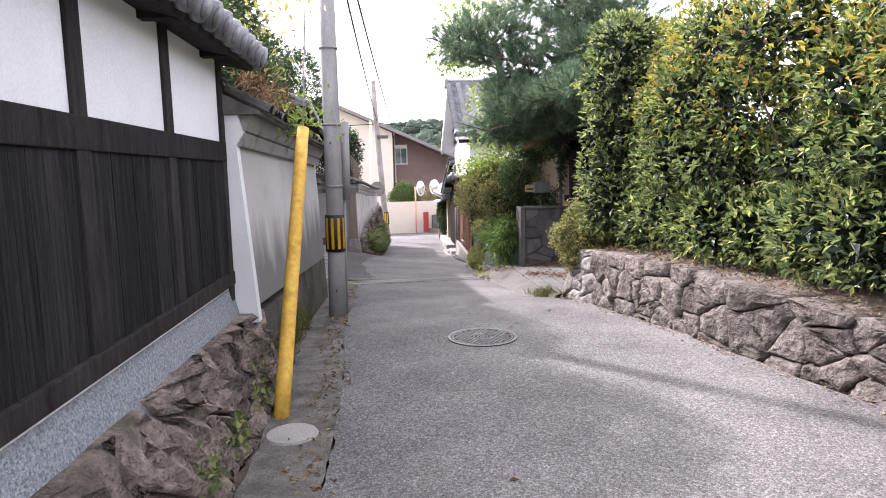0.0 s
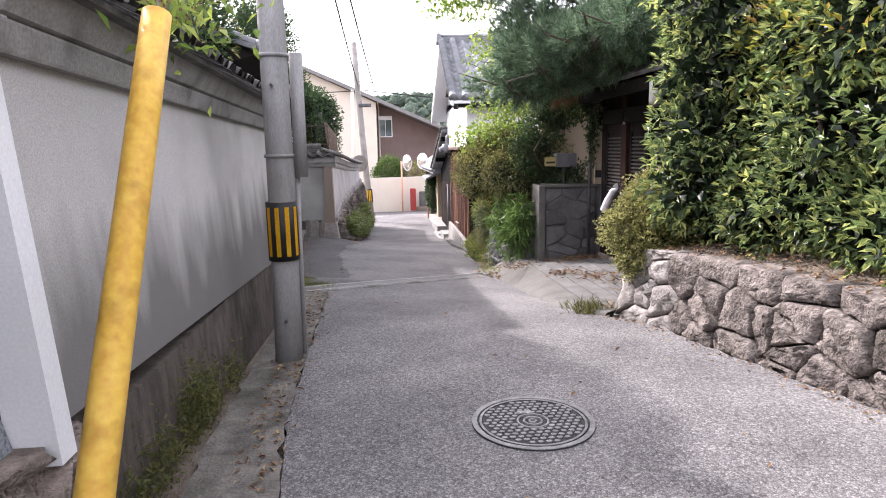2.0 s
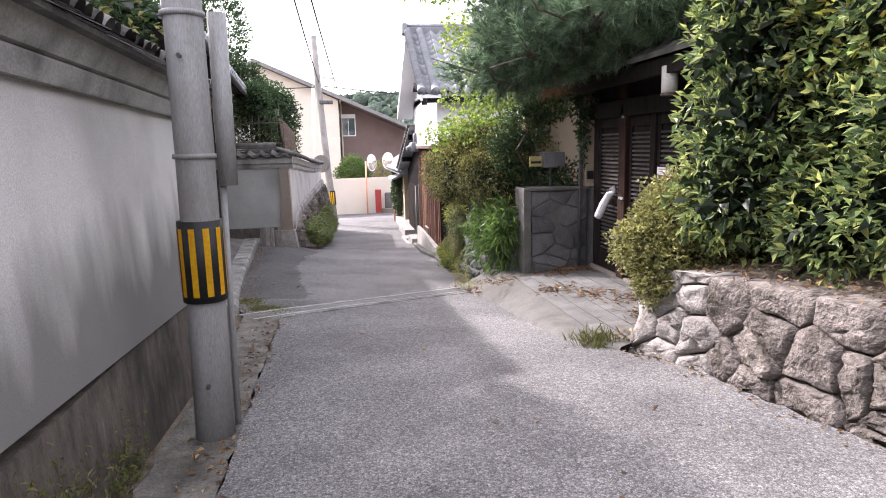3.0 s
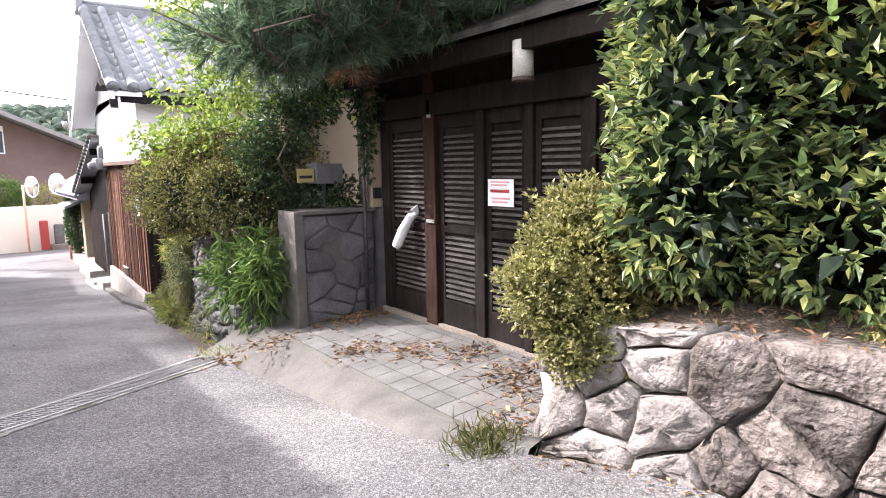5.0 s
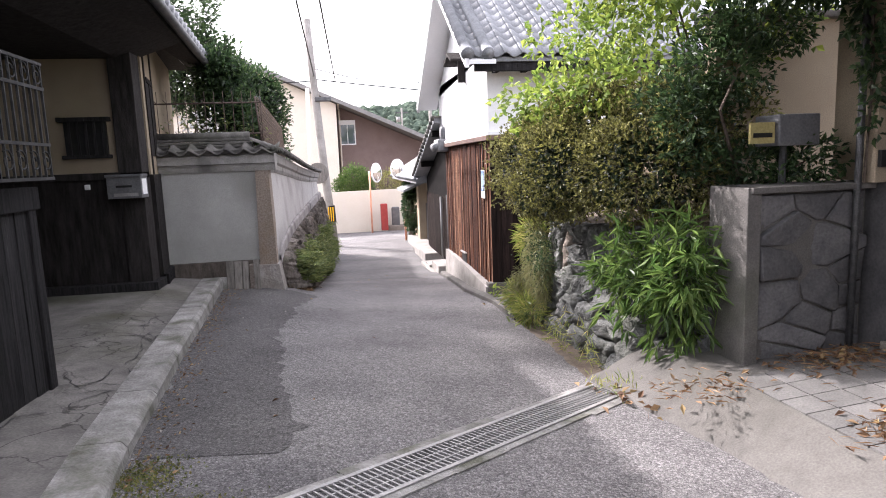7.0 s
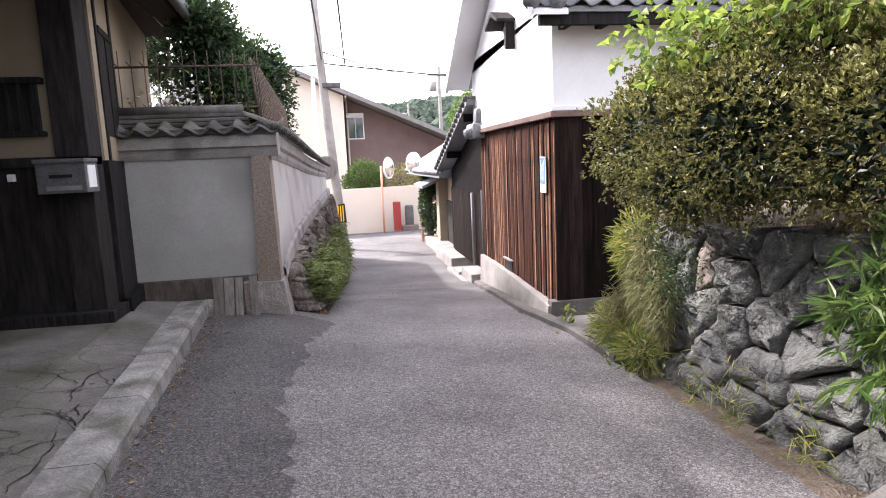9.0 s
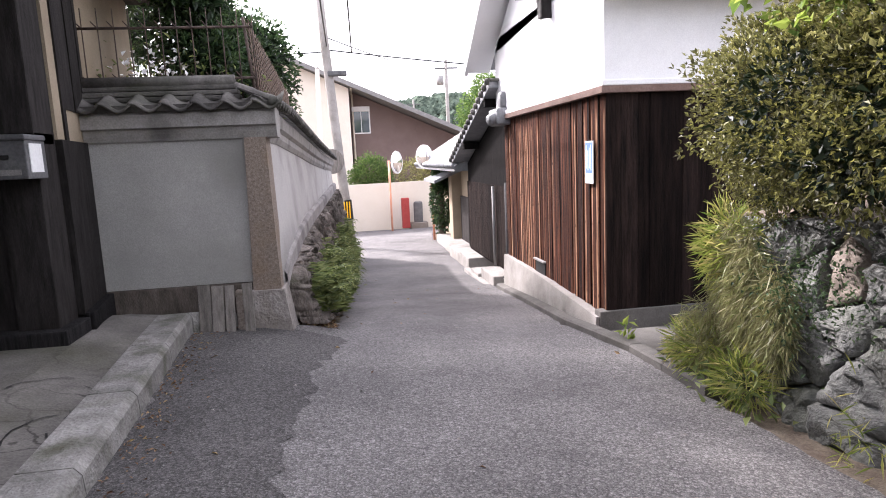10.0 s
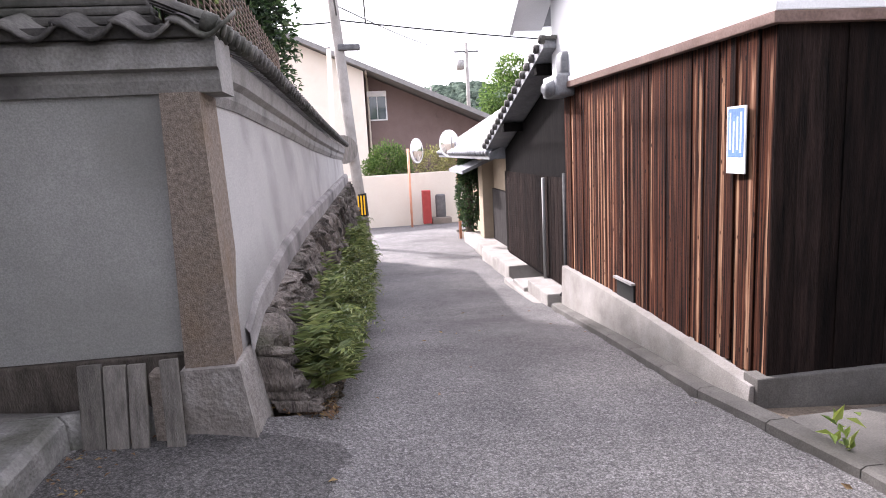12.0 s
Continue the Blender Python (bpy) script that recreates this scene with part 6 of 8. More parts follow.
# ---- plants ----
# near-black leaves: the shade inside hedge, bushes and trees is in the colour
M["leaf_inner_shade"] = leaf_mat("leaf_inner_shade", [(0.010, 0.02, 0.009), (0.02, 0.036, 0.014)], trans=0.1)


def hedge():
    rng = np.random.default_rng(101)
    t = thing("hedge", (3.4, 4.0, 0.7), "tall dense evergreen hedge with glossy leaves and yellow new growth", "hedge")
    blobs = []
    for y in np.arange(-4, 7.95, 0.55):
        for z in (1.05, 1.6, 2.2, 2.8):
            x = wall_x(y) + 0.85 + 0.18 * math.sin(y * 2.3 + z) + rng.normal(0, 0.07) + (0.12 if z > 2.5 else 0)
            blobs.append((x, y + rng.normal(0, 0.1), z + rng.normal(0, 0.08), 0.52, 0.46, 0.46))
    for x, y in ((2.56, 8.1), (2.75, 8.2), (3.0, 8.45)):
        for z in (1.15, 1.6, 2.1, 2.6, 3.1):
            blobs.append((x + rng.normal(0, 0.05) + (z - 1.6) * 0.08, y, z, 0.46, 0.36, 0.44))
    # low skirts that hang to the wall's top
    for y in np.arange(4.6, 8.3, 0.5):
        blobs.append((wall_x(y) + 0.72 + rng.normal(0, 0.06), y, 0.98, 0.42, 0.4, 0.4))
    keep = lambda p: p[:, 2] > 0.62 + 0.14 * np.clip((5.5 - p[:, 1]) / 2.0, 0, 1)
    foliage("leaves", rng, blobs, 36000, 0.078, 0.4, M["leaf_hedge"], t, 0.25, 0.8, 1.1, 0.55, keep, whorl=3)
    # oversized dark filler added within, so no light leaks through the hedge
    foliage("inner_leaves", rng, blobs, 19000, 0.15, 0.6, M["leaf_inner_shade"], t, 0.1, 0.4, 0.76, 0.9, keep)
    # yellow new growth; sun on the hedge top is in its colour too
    top = [b for b in blobs if b[2] > 2.05 and b[1] < 7.6]
    foliage("new_growth", rng, [(b[0], b[1], b[2] + 0.08, 0.5, 0.45, 0.5) for b in top], 9000, 0.085, 0.4, M["leaf_hedge_top"], t, 0.5, 0.85, 1.15, 0.6, whorl=2)
    bm = bmesh.new()
    for y in np.arange(-3.5, 8.0, 0.6):
        s = (wall_x(y) + 0.9, y, 0.65)
        branching(rng, bm, s, [(s[0] + rng.normal(0, 0.3), y + rng.normal(0, 0.3), 1.4 + rng.random() * 1.2) for _ in range(5)], 0.03, 0.006, 0.1, 5)
    tagged(part("stem", bm, M["bark"], t), kind="stuff")


hedge()


def near_leaves():
    """Hedge leaves that stand clear of the mass, each its own."""
    rng = np.random.default_rng(111)
    t = thing("hedge_shoots", (3.0, 4.0, 1.2), "long glossy hedge shoots standing out from the hedge", "hedge")
    me = None
    for k in range(60):
        y = rng.uniform(2.2, 7.9)
        base = Vector((wall_x(y) + 0.36 + rng.uniform(-0.04, 0.06), y, rng.uniform(1.0, 2.9)))
        way = Vector((-1, rng.normal(0, 0.4), rng.uniform(0.0, 0.7))).normalized()
        for j in range(5):
            a = j * 2.4
            u = way.orthogonal().normalized()
            d = (way * 0.6 + (u * math.cos(a) + way.cross(u) * math.sin(a))).normalized()
            if me is None:
                bm = bmesh.new()
                rows = [[bm.verts.new((s * w, q, -0.1 * q * q + abs(s) * 0.25 * w)) for s in (-1, 0, 1)] for q, w in ((0, 0.03), (0.3, 0.2), (0.6, 0.19), (0.85, 0.1), (1.0, 0.01))]
                for p, q in zip(rows, rows[1:]):
                    for i in range(2):
                        bm.faces.new((p[i], p[i + 1], q[i + 1], q[i]))
                ob = part("leaf", bm, M["leaf_single"], t, "", True)
                me = ob.data
            else:
                ob = relink("leaf", me, t)
            s = rng.uniform(0.07, 0.105)
            ob.matrix_basis = Matrix.Translation(base) @ d.to_track_quat("Y", "Z").to_matrix().to_4x4() @ Matrix.Diagonal((s, s, s, 1))


M["leaf_single"] = mat("leaf_single", (0.09, 0.15, 0.045), (0.19, 0.26, 0.08), 0.4, 20, 0.1, 60, rand=0.5)
near_leaves()


def round_bush():
    rng = np.random.default_rng(102)
    t = thing("round_bush", (2.5, 9.0, 0.5), "rounded yellow-green azalea bush on the wall end", "bush")
    blobs = [(2.42, 8.68, 0.80, 0.38, 0.34, 0.34), (2.30, 8.55, 0.52, 0.28, 0.28, 0.28), (2.46, 8.72, 1.02, 0.28, 0.26, 0.20), (2.10, 8.68, 0.66, 0.24, 0.24, 0.2), (2.16, 8.5, 0.40, 0.2, 0.22, 0.2), (2.72, 8.45, 0.68, 0.32, 0.28, 0.34), (2.42, 8.36, 0.32, 0.24, 0.2, 0.2)]
    foliage("leaves", rng, blobs, 9500, 0.033, 0.55, M["leaf_bush"], t, 0.5, 0.76, 1.16, 0.7, whorl=3, rough=0.3)
    # larger, darker filler that blocks light through the bush
    foliage("inner_leaves", rng, blobs, 3000, 0.07, 0.5, M["leaf_azalea"], t, 0.1, 0.4, 0.8, 0.9)
    bm = bmesh.new()
    branching(rng, bm, (2.48, 8.62, 0.45), [(b[0] + rng.normal(0, 0.15), b[1] + rng.normal(0, 0.15), b[2] + 0.1) for b in blobs for _ in range(3)], 0.018, 0.004, 0.1, 5)
    tagged(part("stem", bm, M["bark"], t), kind="stuff")


round_bush()


def tufts(rng, centres, ways, needles, length, width):
    """Needle tufts: thin blades fanned about each shoot."""
    n = len(centres)
    p = np.repeat(centres, needles, 0)
    w = np.repeat(ways, needles, 0)
    d = unit(w + rng.normal(0, 0.55, (n * needles, 3)))
    p = p + w * rng.uniform(-0.09, 0.03, (n * needles, 1))
    side = unit(np.cross(d, rng.normal(0, 1, (n * needles, 3)))) * width
    L = length * rng.uniform(0.7, 1.15, (n * needles, 1))
    v = np.stack([p - side, p + side, p + d * L], 1).reshape(-1, 3)
    return v, np.arange(n * needles * 3).reshape(-1, 3)


def pine():
    rng = np.random.default_rng(103)
    t = thing("pine_tree", (3.6, 10.2, 0.0), "dark green pine spreading over the gate", "tree")
    blobs = [(2.0, 11.2, 2.65, 0.8, 0.8, 0.5), (1.85, 11.5, 3.0, 0.55, 0.8, 0.5), (2.7, 10.6, 2.85, 0.8, 0.7, 0.45), (2.3, 11.6, 3.45, 1.0, 0.9, 0.55), (3.2, 10.6, 3.6, 1.1, 1.0, 0.55),
             (0.95, 11.7, 3.95, 0.6, 0.7, 0.4), (2.3, 12.3, 2.6, 0.8, 0.6, 0.5), (3.4, 11.5, 4.3, 1.1, 1.0, 0.6), (1.6, 12.0, 4.1, 0.9, 0.8, 0.55), (2.6, 11.0, 4.5, 1.1, 1.0, 0.5), (3.7, 10.2, 3.0, 0.8, 0.7, 0.6), (1.6, 11.5, 2.42, 0.6, 0.5, 0.33), (2.1, 10.9, 2.42, 0.45, 0.5, 0.3), (1.8, 11.3, 2.28, 0.5, 0.45, 0.28), (2.25, 10.2, 2.78, 0.55, 0.6, 0.3), (2.5, 9.5, 2.85, 0.5, 0.6, 0.3), (2.0, 10.7, 2.62, 0.5, 0.5, 0.3), (2.75, 10.4, 2.5, 0.5, 0.6, 0.24), (2.9, 9.6, 2.62, 0.5, 0.6, 0.26), (3.0, 11.6, 2.55, 0.5, 0.5, 0.3)]
    p, w = blob_points(rng, blobs, 5000, 0.4, 1.08, 0.25)
    v, f = tufts(rng, p, unit(w + np.array([0, 0, 0.5])), 46, 0.14, 0.0042)
    from_arrays("needles", v, f, M["needle"], t)
    p, w = blob_points(rng, [(2.15, 10.85, 2.08, 0.16, 0.16, 0.1)], 14, 0.3, 1.0, 0.2)
    v, f = tufts(rng, p, w, 40, 0.12, 0.002)
    from_arrays("dead_needles", v, f, M["needle_dead"], t)
    bm = bmesh.new()
    tube(bm, [(4.2, 11.6, -0.2), (4.1, 11.5, 1.5), (3.6, 11.2, 2.8), (3.2, 11.2, 4.2), (3.0, 11.4, 5.0)], [0.16, 0.14, 0.11, 0.08, 0.04], 8)
    branching(rng, bm, (3.6, 11.2, 2.8), [(b[0], b[1], b[2] - 0.15) for b in blobs], 0.06, 0.015, 0.08, 6)
    for b in blobs:
        branching(rng, bm, (b[0], b[1], b[2] - 0.15), [(b[0] + rng.normal(0, 0.4), b[1] + rng.normal(0, 0.4), b[2] + rng.normal(0.1, 0.15)) for _ in range(9)], 0.02, 0.004, 0.1, 5)
    part("trunk", bm, M["bark"], t, "brown pine limbs")


pine()


def azalea_mound():
    rng = np.random.default_rng(104)
    t = thing("azalea", (2.3, 14.2, 0.7), "broad clipped azalea mound leaning over the rock wall", "bush")
    blobs = [(2.0, 13.2, 1.0, 0.55, 0.6, 0.42), (1.75, 14.1, 1.02, 0.55, 0.65, 0.45), (1.7, 14.9, 1.05, 0.55, 0.6, 0.45), (2.1, 14.3, 1.4, 0.65, 0.9, 0.4), (2.4, 13.3, 1.35, 0.6, 0.6, 0.42), (2.1, 15.4, 0.95, 0.5, 0.45, 0.45), (1.55, 14.4, 0.8, 0.35, 0.5, 0.26), (2.2, 15.85, 1.2, 0.42, 0.38, 0.5), (2.25, 15.75, 0.7, 0.38, 0.36, 0.4)]
    foliage("leaves", rng, blobs, 19000, 0.034, 0.5, M["leaf_azalea"], t, 0.4, 0.8, 1.1, 0.7, whorl=3, rough=0.28)
    # lighter leaves kept to the mound's top: sunlit highlights put into the colour
    foliage("new_growth", rng, blobs, 4600, 0.036, 0.5, M["leaf_bush"], t, 0.7, 0.98, 1.13, 0.6, keep=lambda p: p[:, 2] > 1.2, whorl=3)
    foliage("inner_leaves", rng, blobs, 7000, 0.08, 0.5, M["leaf_inner_shade"], t, 0.1, 0.4, 0.8, 0.9)
    bm = bmesh.new()
    for y in (13.3, 14.1, 15.0):
        branching(rng, bm, (2.3, y, 0.6), [(1.8 + rng.normal(0.2, 0.2), y + rng.normal(0, 0.4), 0.9 + rng.random() * 0.7) for _ in range(10)], 0.025, 0.004, 0.12, 5)
    tagged(part("stem", bm, M["bark"], t), kind="stuff")


azalea_mound()


def maple():
    rng = np.random.default_rng(105)
    t = thing("maple_tree", (2.8, 13.6, 0.7), "young bright green maple behind the azalea", "tree")
    blobs = [(1.95, 13.8, 1.75, 0.6, 0.7, 0.3), (2.2, 14.4, 2.3, 0.7, 0.8, 0.5), (2.3, 13.4, 2.5, 0.6, 0.6, 0.5), (1.6, 14.5, 1.65, 0.5, 0.6, 0.28), (2.1, 14.0, 3.1, 0.8, 0.9, 0.6), (1.2, 13.6, 4.0, 0.8, 0.8, 0.35), (1.5, 13.0, 4.7, 0.9, 0.9, 0.4), (2.8, 13.0, 2.3, 0.5, 0.5, 0.5)]
    foliage("leaves", rng, blobs, 4200, 0.075, 0.7, M["leaf_bright"], t, -0.1, 0.3, 1.1, 0.9, whorl=2)
    bm = bmesh.new()
    tube(bm, [(2.9, 13.7, 0.6), (2.8, 13.8, 1.6), (2.6, 14.0, 2.6), (2.4, 13.9, 3.8)], [0.06, 0.05, 0.04, 0.02], 7)
    branching(rng, bm, (2.75, 13.85, 1.9), [b[:3] for b in blobs[:4]], 0.025, 0.006)
    branching(rng, bm, (2.5, 13.95, 3.2), [b[:3] for b in blobs[4:]], 0.02, 0.005)
    part("trunk", bm, M["bark"], t)


maple()


M["grass_tan"] = leaf_mat("grass_tan", [(0.16, 0.15, 0.075), (0.28, 0.265, 0.135), (0.24, 0.27, 0.10), (0.40, 0.37, 0.22)], trans=0.35)


def sasa():
    rng = np.random.default_rng(106)
    t = thing("bamboo_grass", (1.9, 13.0, 0.0), "clump of arching bamboo grass beside the flagstone wall", "bamboo grass")
    blobs = [(1.95, 12.75, 0.15, 0.3, 0.4, 0.5), (1.8, 13.1, 0.2, 0.28, 0.35, 0.42), (2.0, 12.55, 0.3, 0.25, 0.25, 0.4)]
    foliage("leaves", rng, blobs, 700, 0.15, 0.17, M["leaf_sasa"], t, -0.35, 0.3, 1.12, 0.8, whorl=3)
    bm = bmesh.new()
    for b in blobs:
        branching(rng, bm, (b[0] + 0.15, b[1], -0.4), [(b[0] + rng.normal(0, 0.2), b[1] + rng.normal(0, 0.2), b[2] + 0.3) for _ in range(12)], 0.006, 0.002, 0.1, 4)
    part("canes", bm, M["leaf_sasa"], t)
    t = thing("long_grass", (1.75, 15.9, -0.7), "bright yellow-green grass hanging over the wall end", "grass", kind="stuff")
    p, w = blob_points(rng, [(1.92, 15.85, -0.05, 0.12, 0.22, 0.5), (1.78, 16.0, -0.5, 0.13, 0.24, 0.26), (1.82, 15.55, -0.15, 0.1, 0.2, 0.45), (1.8, 15.25, -0.2, 0.08, 0.14, 0.36)], 9000, 0.4, 1.05)
    v, f = leaf_arrays(rng, p, w * 0.5 + np.array([-0.1, 0, -0.8]), 0.11, 0.03, spread=0.45)
    from_arrays("dry_blades", v, f, M["grass_tan"], t, "fine tan dry grass")
    p, w = blob_points(rng, [(1.90, 15.9, 0.15, 0.16, 0.22, 0.32), (1.74, 16.0, -0.6, 0.16, 0.28, 0.16), (1.68, 15.4, -0.62, 0.14, 0.22, 0.14)], 1700, 0.5, 1.1)
    v, f = leaf_arrays(rng, p, w * 0.8 + np.array([-0.15, 0, 0.1]), 0.13, 0.05, spread=0.4)
    from_arrays("green_blades", v, f, M["leaf_grass"], t)


sasa()


def ferns():
    rng = np.random.default_rng(107)
    for k in range(66):
        y = 17.95 + (k / 66) ** 1.25 * 9.0
        v = rng.uniform(0.0, 0.55) * (0.55 if y < 18.6 else 1.0) * (0.4 if k % 3 == 0 else 1.0)
        x, z = foot_at(y, v)
        x += 0.06 if v > 0.15 else rng.uniform(0.0, 0.14)
        t = thing("fern", (x, y, z), "bright green fern tuft at the foot of the wall", "fern", "ferns by the wall")
        vv, ff, base = [], [], 0
        for j in range(rng.integers(5, 9)):
            a = rng.uniform(-1.7, 1.7)
            ln = rng.uniform(0.28, 0.52)
            s = np.linspace(0.12, 1, 13)
            stem = np.stack([np.cos(a) * s * ln * 0.7, np.sin(a) * s * ln * 0.7, 0.32 * np.sin(s * 2.2) * ln / 0.4], 1) + np.array([x, y, z])
            tang = unit(np.gradient(stem, axis=0))
            side = unit(np.cross(tang, np.array([[0, 0, 1.0]])))
            pos = np.concatenate([stem, stem])
            way = np.concatenate([side + tang * 0.4, -side + tang * 0.4])
            size = np.concatenate([(1.1 - s) * 0.15 + 0.02] * 2)
            v, f = leaf_arrays(rng, pos, way, size, 0.28, spread=0.08)
            vv.append(v)
            ff.append(f + base)
            base += len(v)
        from_arrays("fronds", np.concatenate(vv), np.concatenate(ff), M["leaf_fern"], t)


ferns()


def garden_trees():
    rng = np.random.default_rng(108)
    t = thing("camellia_tree", (-3.0, 24.5, -1.0), "dark rounded evergreen tree behind the corner wall", "tree")
    blobs = [(-2.6, 22.5, 2.4, 0.8, 1.1, 0.9), (-2.3, 23.8, 1.9, 0.7, 1.0, 0.9), (-3.2, 22.5, 3.2, 1.0, 1.2, 0.9), (-2.2, 24.8, 1.5, 0.6, 0.9, 0.7), (-2.6, 24.2, 2.8, 0.8, 1.0, 0.8), (-2.05, 23.0, 2.5, 0.65, 0.9, 0.8)]
    foliage("leaves", rng, blobs, 9000, 0.09, 0.5, M["leaf_dark"], t, 0.3, 0.75, 1.1, 0.6, whorl=2)
    foliage("inner_leaves", rng, blobs, 3000, 0.2, 0.6, M["leaf_inner_shade"], t, 0.1, 0.4, 0.8, 0.9)
    bm = bmesh.new()
    tube(bm, [(-2.9, 23.5, -1.2), (-2.9, 23.5, 1.0)], [0.12, 0.09], 7)
    branching(rng, bm, (-2.9, 23.5, 0.9), [b[:3] for b in blobs], 0.05, 0.01)
    part("trunk", bm, M["bark"], t)
    t = thing("cypress_tree", (-3.6, 22.0, -0.8), "tall mid-green conifer behind the porch roof", "tree")
    blobs = [(-3.9, 21.0, 3.9, 0.9, 1.0, 1.3), (-3.4, 22.0, 4.6, 0.8, 0.9, 1.2), (-4.4, 20.5, 4.9, 1.0, 1.0, 1.3)]
    foliage("leaves", rng, blobs, 9000, 0.12, 0.3, M["leaf_dark"], t, 0.6, 0.7, 1.1, 0.5, whorl=2)
    bm = bmesh.new()
    tube(bm, [(-3.9, 21.3, -0.9), (-3.9, 21.3, 4.0)], [0.14, 0.06], 7)
    part("trunk", bm, M["bark"], t)
    t = thing("broadleaf_tree", (-3.4, 9.5, 0.0), "leafy green tree behind the garden wall", "tree")
    blobs = [(-2.9, 9.2, 3.0, 0.9, 1.1, 0.8), (-3.4, 10.2, 3.6, 1.1, 1.1, 0.9), (-2.6, 10.6, 2.9, 0.6, 0.8, 0.7), (-3.2, 8.0, 3.3, 1.0, 1.0, 0.8), (-2.5, 7.4, 3.5, 0.7, 0.8, 0.5)]
    foliage("leaves", rng, blobs, 9000, 0.1, 0.4, M["leaf_dark"], t, 0.4, 0.7, 1.1, 0.6, whorl=2)
    foliage("new_growth", rng, blobs, 1200, 0.09, 0.45, M["leaf_bush"], t, 0.5, 0.95, 1.15, 0.6, whorl=2)
    bm = bmesh.new()
    tube(bm, [(-3.3, 9.4, -0.3), (-3.2, 9.4, 2.2)], [0.13, 0.09], 7)
    branching(rng, bm, (-3.2, 9.4, 2.1), [b[:3] for b in blobs], 0.05, 0.01)
    part("trunk", bm, M["bark"], t)
    t = thing("garden_tree", (8.0, 50.0, -2.0), "round green tree beyond the lower houses", "tree")
    blobs = [(8.0, 50, 3.6, 1.5, 1.5, 1.3), (9.4, 50.5, 3.0, 1.5, 1.4, 1.2), (8.3, 50, 5.0, 0.9, 0.9, 0.8), (7.2, 50, 2.2, 1.2, 1.2, 1.0)]
    foliage("leaves", rng, blobs, 9000, 0.2, 0.5, M["leaf_sasa"], t, 0.3, 0.6, 1.1, 0.6)
    bm = bmesh.new()
    tube(bm, [(8.2, 50, -2.2), (8.2, 50, 3.0)], [0.2, 0.1], 7)
    part("trunk", bm, M["bark"], t)
    t = thing("garden_shrub", (0.9, 38.0, -1.5), "dark green shrub rising above the end wall", "bush")
    foliage("leaves", rng, [(0.4, 38, 0.35, 0.7, 0.6, 0.75), (0.0, 38.1, 0.1, 0.6, 0.5, 0.5), (0.8, 38.1, 0.1, 0.5, 0.5, 0.5)], 5000, 0.12, 0.45, M["leaf_sasa"], t, 0.3, 0.6, 1.1, 0.6)
    bm = bmesh.new()
    branching(rng, bm, (0.4, 38, -1.9), [(0.2, 38, 0.2), (0.6, 38, 0.3)], 0.06, 0.02)
    tagged(part("stem", bm, M["bark"], t), kind="stuff")
    t = thing("garden_shrub", (2.2, 38.5, -1.5), "yellow-green shrub rising above the end wall", "bush")
    foliage("leaves", rng, [(2.2, 38.6, 0.25, 0.8, 0.6, 0.6), (2.9, 38.6, 0.1, 0.8, 0.6, 0.6)], 4000, 0.1, 0.45, M["leaf_bush"], t, 0.3, 0.6, 1.1, 0.6)
    bm = bmesh.new()
    branching(rng, bm, (2.3, 38.6, -1.9), [(2.0, 38.6, 0.2), (2.8, 38.6, 0.1)], 0.06, 0.02)
    tagged(part("stem", bm, M["bark"], t), kind="stuff")
    t = thing("ivy_column", (2.1, 30.5, -1.2), "ivy-covered column at the lower house", "ivy")
    foliage("leaves", rng, [(2.15, 30.6, -0.4, 0.3, 0.4, 0.9), (2.15, 30.6, 0.3, 0.25, 0.35, 0.5)], 3500, 0.09, 0.7, M["leaf_dark"], t, 0, 0.7, 1.1, 0.7)
    part("post", tubed([(2.15, 30.7, -1.8), (2.15, 30.7, 0.4)], 0.12, 8), M["bark"], t)


garden_trees()


def wall_creepers():
    rng = np.random.default_rng(120)
    t = thing("evergreen_shrub", (2.7, 12.8, 0.9), "loose dark evergreen shrub before the cream wall", "bush")
    blobs = [(2.35, 12.75, 1.75, 0.35, 0.25, 0.3), (2.6, 12.7, 2.05, 0.4, 0.3, 0.25), (2.15, 12.9, 1.45, 0.35, 0.3, 0.3), (2.55, 12.65, 1.0, 0.4, 0.2, 0.2), (2.05, 12.7, 1.3, 0.22, 0.2, 0.3), (2.8, 12.45, 1.05, 0.25, 0.2, 0.2)]
    foliage("leaves", rng, blobs, 3200, 0.06, 0.45, M["leaf_dark"], t, 0.2, 0.5, 1.15, 0.8, whorl=2)
    bm = bmesh.new()
    branching(rng, bm, (2.6, 12.8, 0.7), [b[:3] for b in blobs], 0.015, 0.005)
    part("stem", bm, M["bark"], t)
    t = thing("gate_vine", (2.98, 12.1, 1.8), "dark vine hanging at the gate corner", "vine")
    foliage("leaves", rng, [(2.95, 12.05, 2.0, 0.18, 0.2, 0.35), (2.93, 12.05, 1.55, 0.08, 0.08, 0.35), (2.8, 12.3, 2.25, 0.35, 0.3, 0.2)], 800, 0.06, 0.6, M["leaf_dark"], t, -0.4, 0.4, 1.1, 0.8, whorl=2)
    part("stem", tubed([(2.95, 12.1, 0.9), (2.95, 12.08, 1.6), (2.93, 12.1, 2.2)], 0.01, 5), M["bark"], t)


wall_creepers()


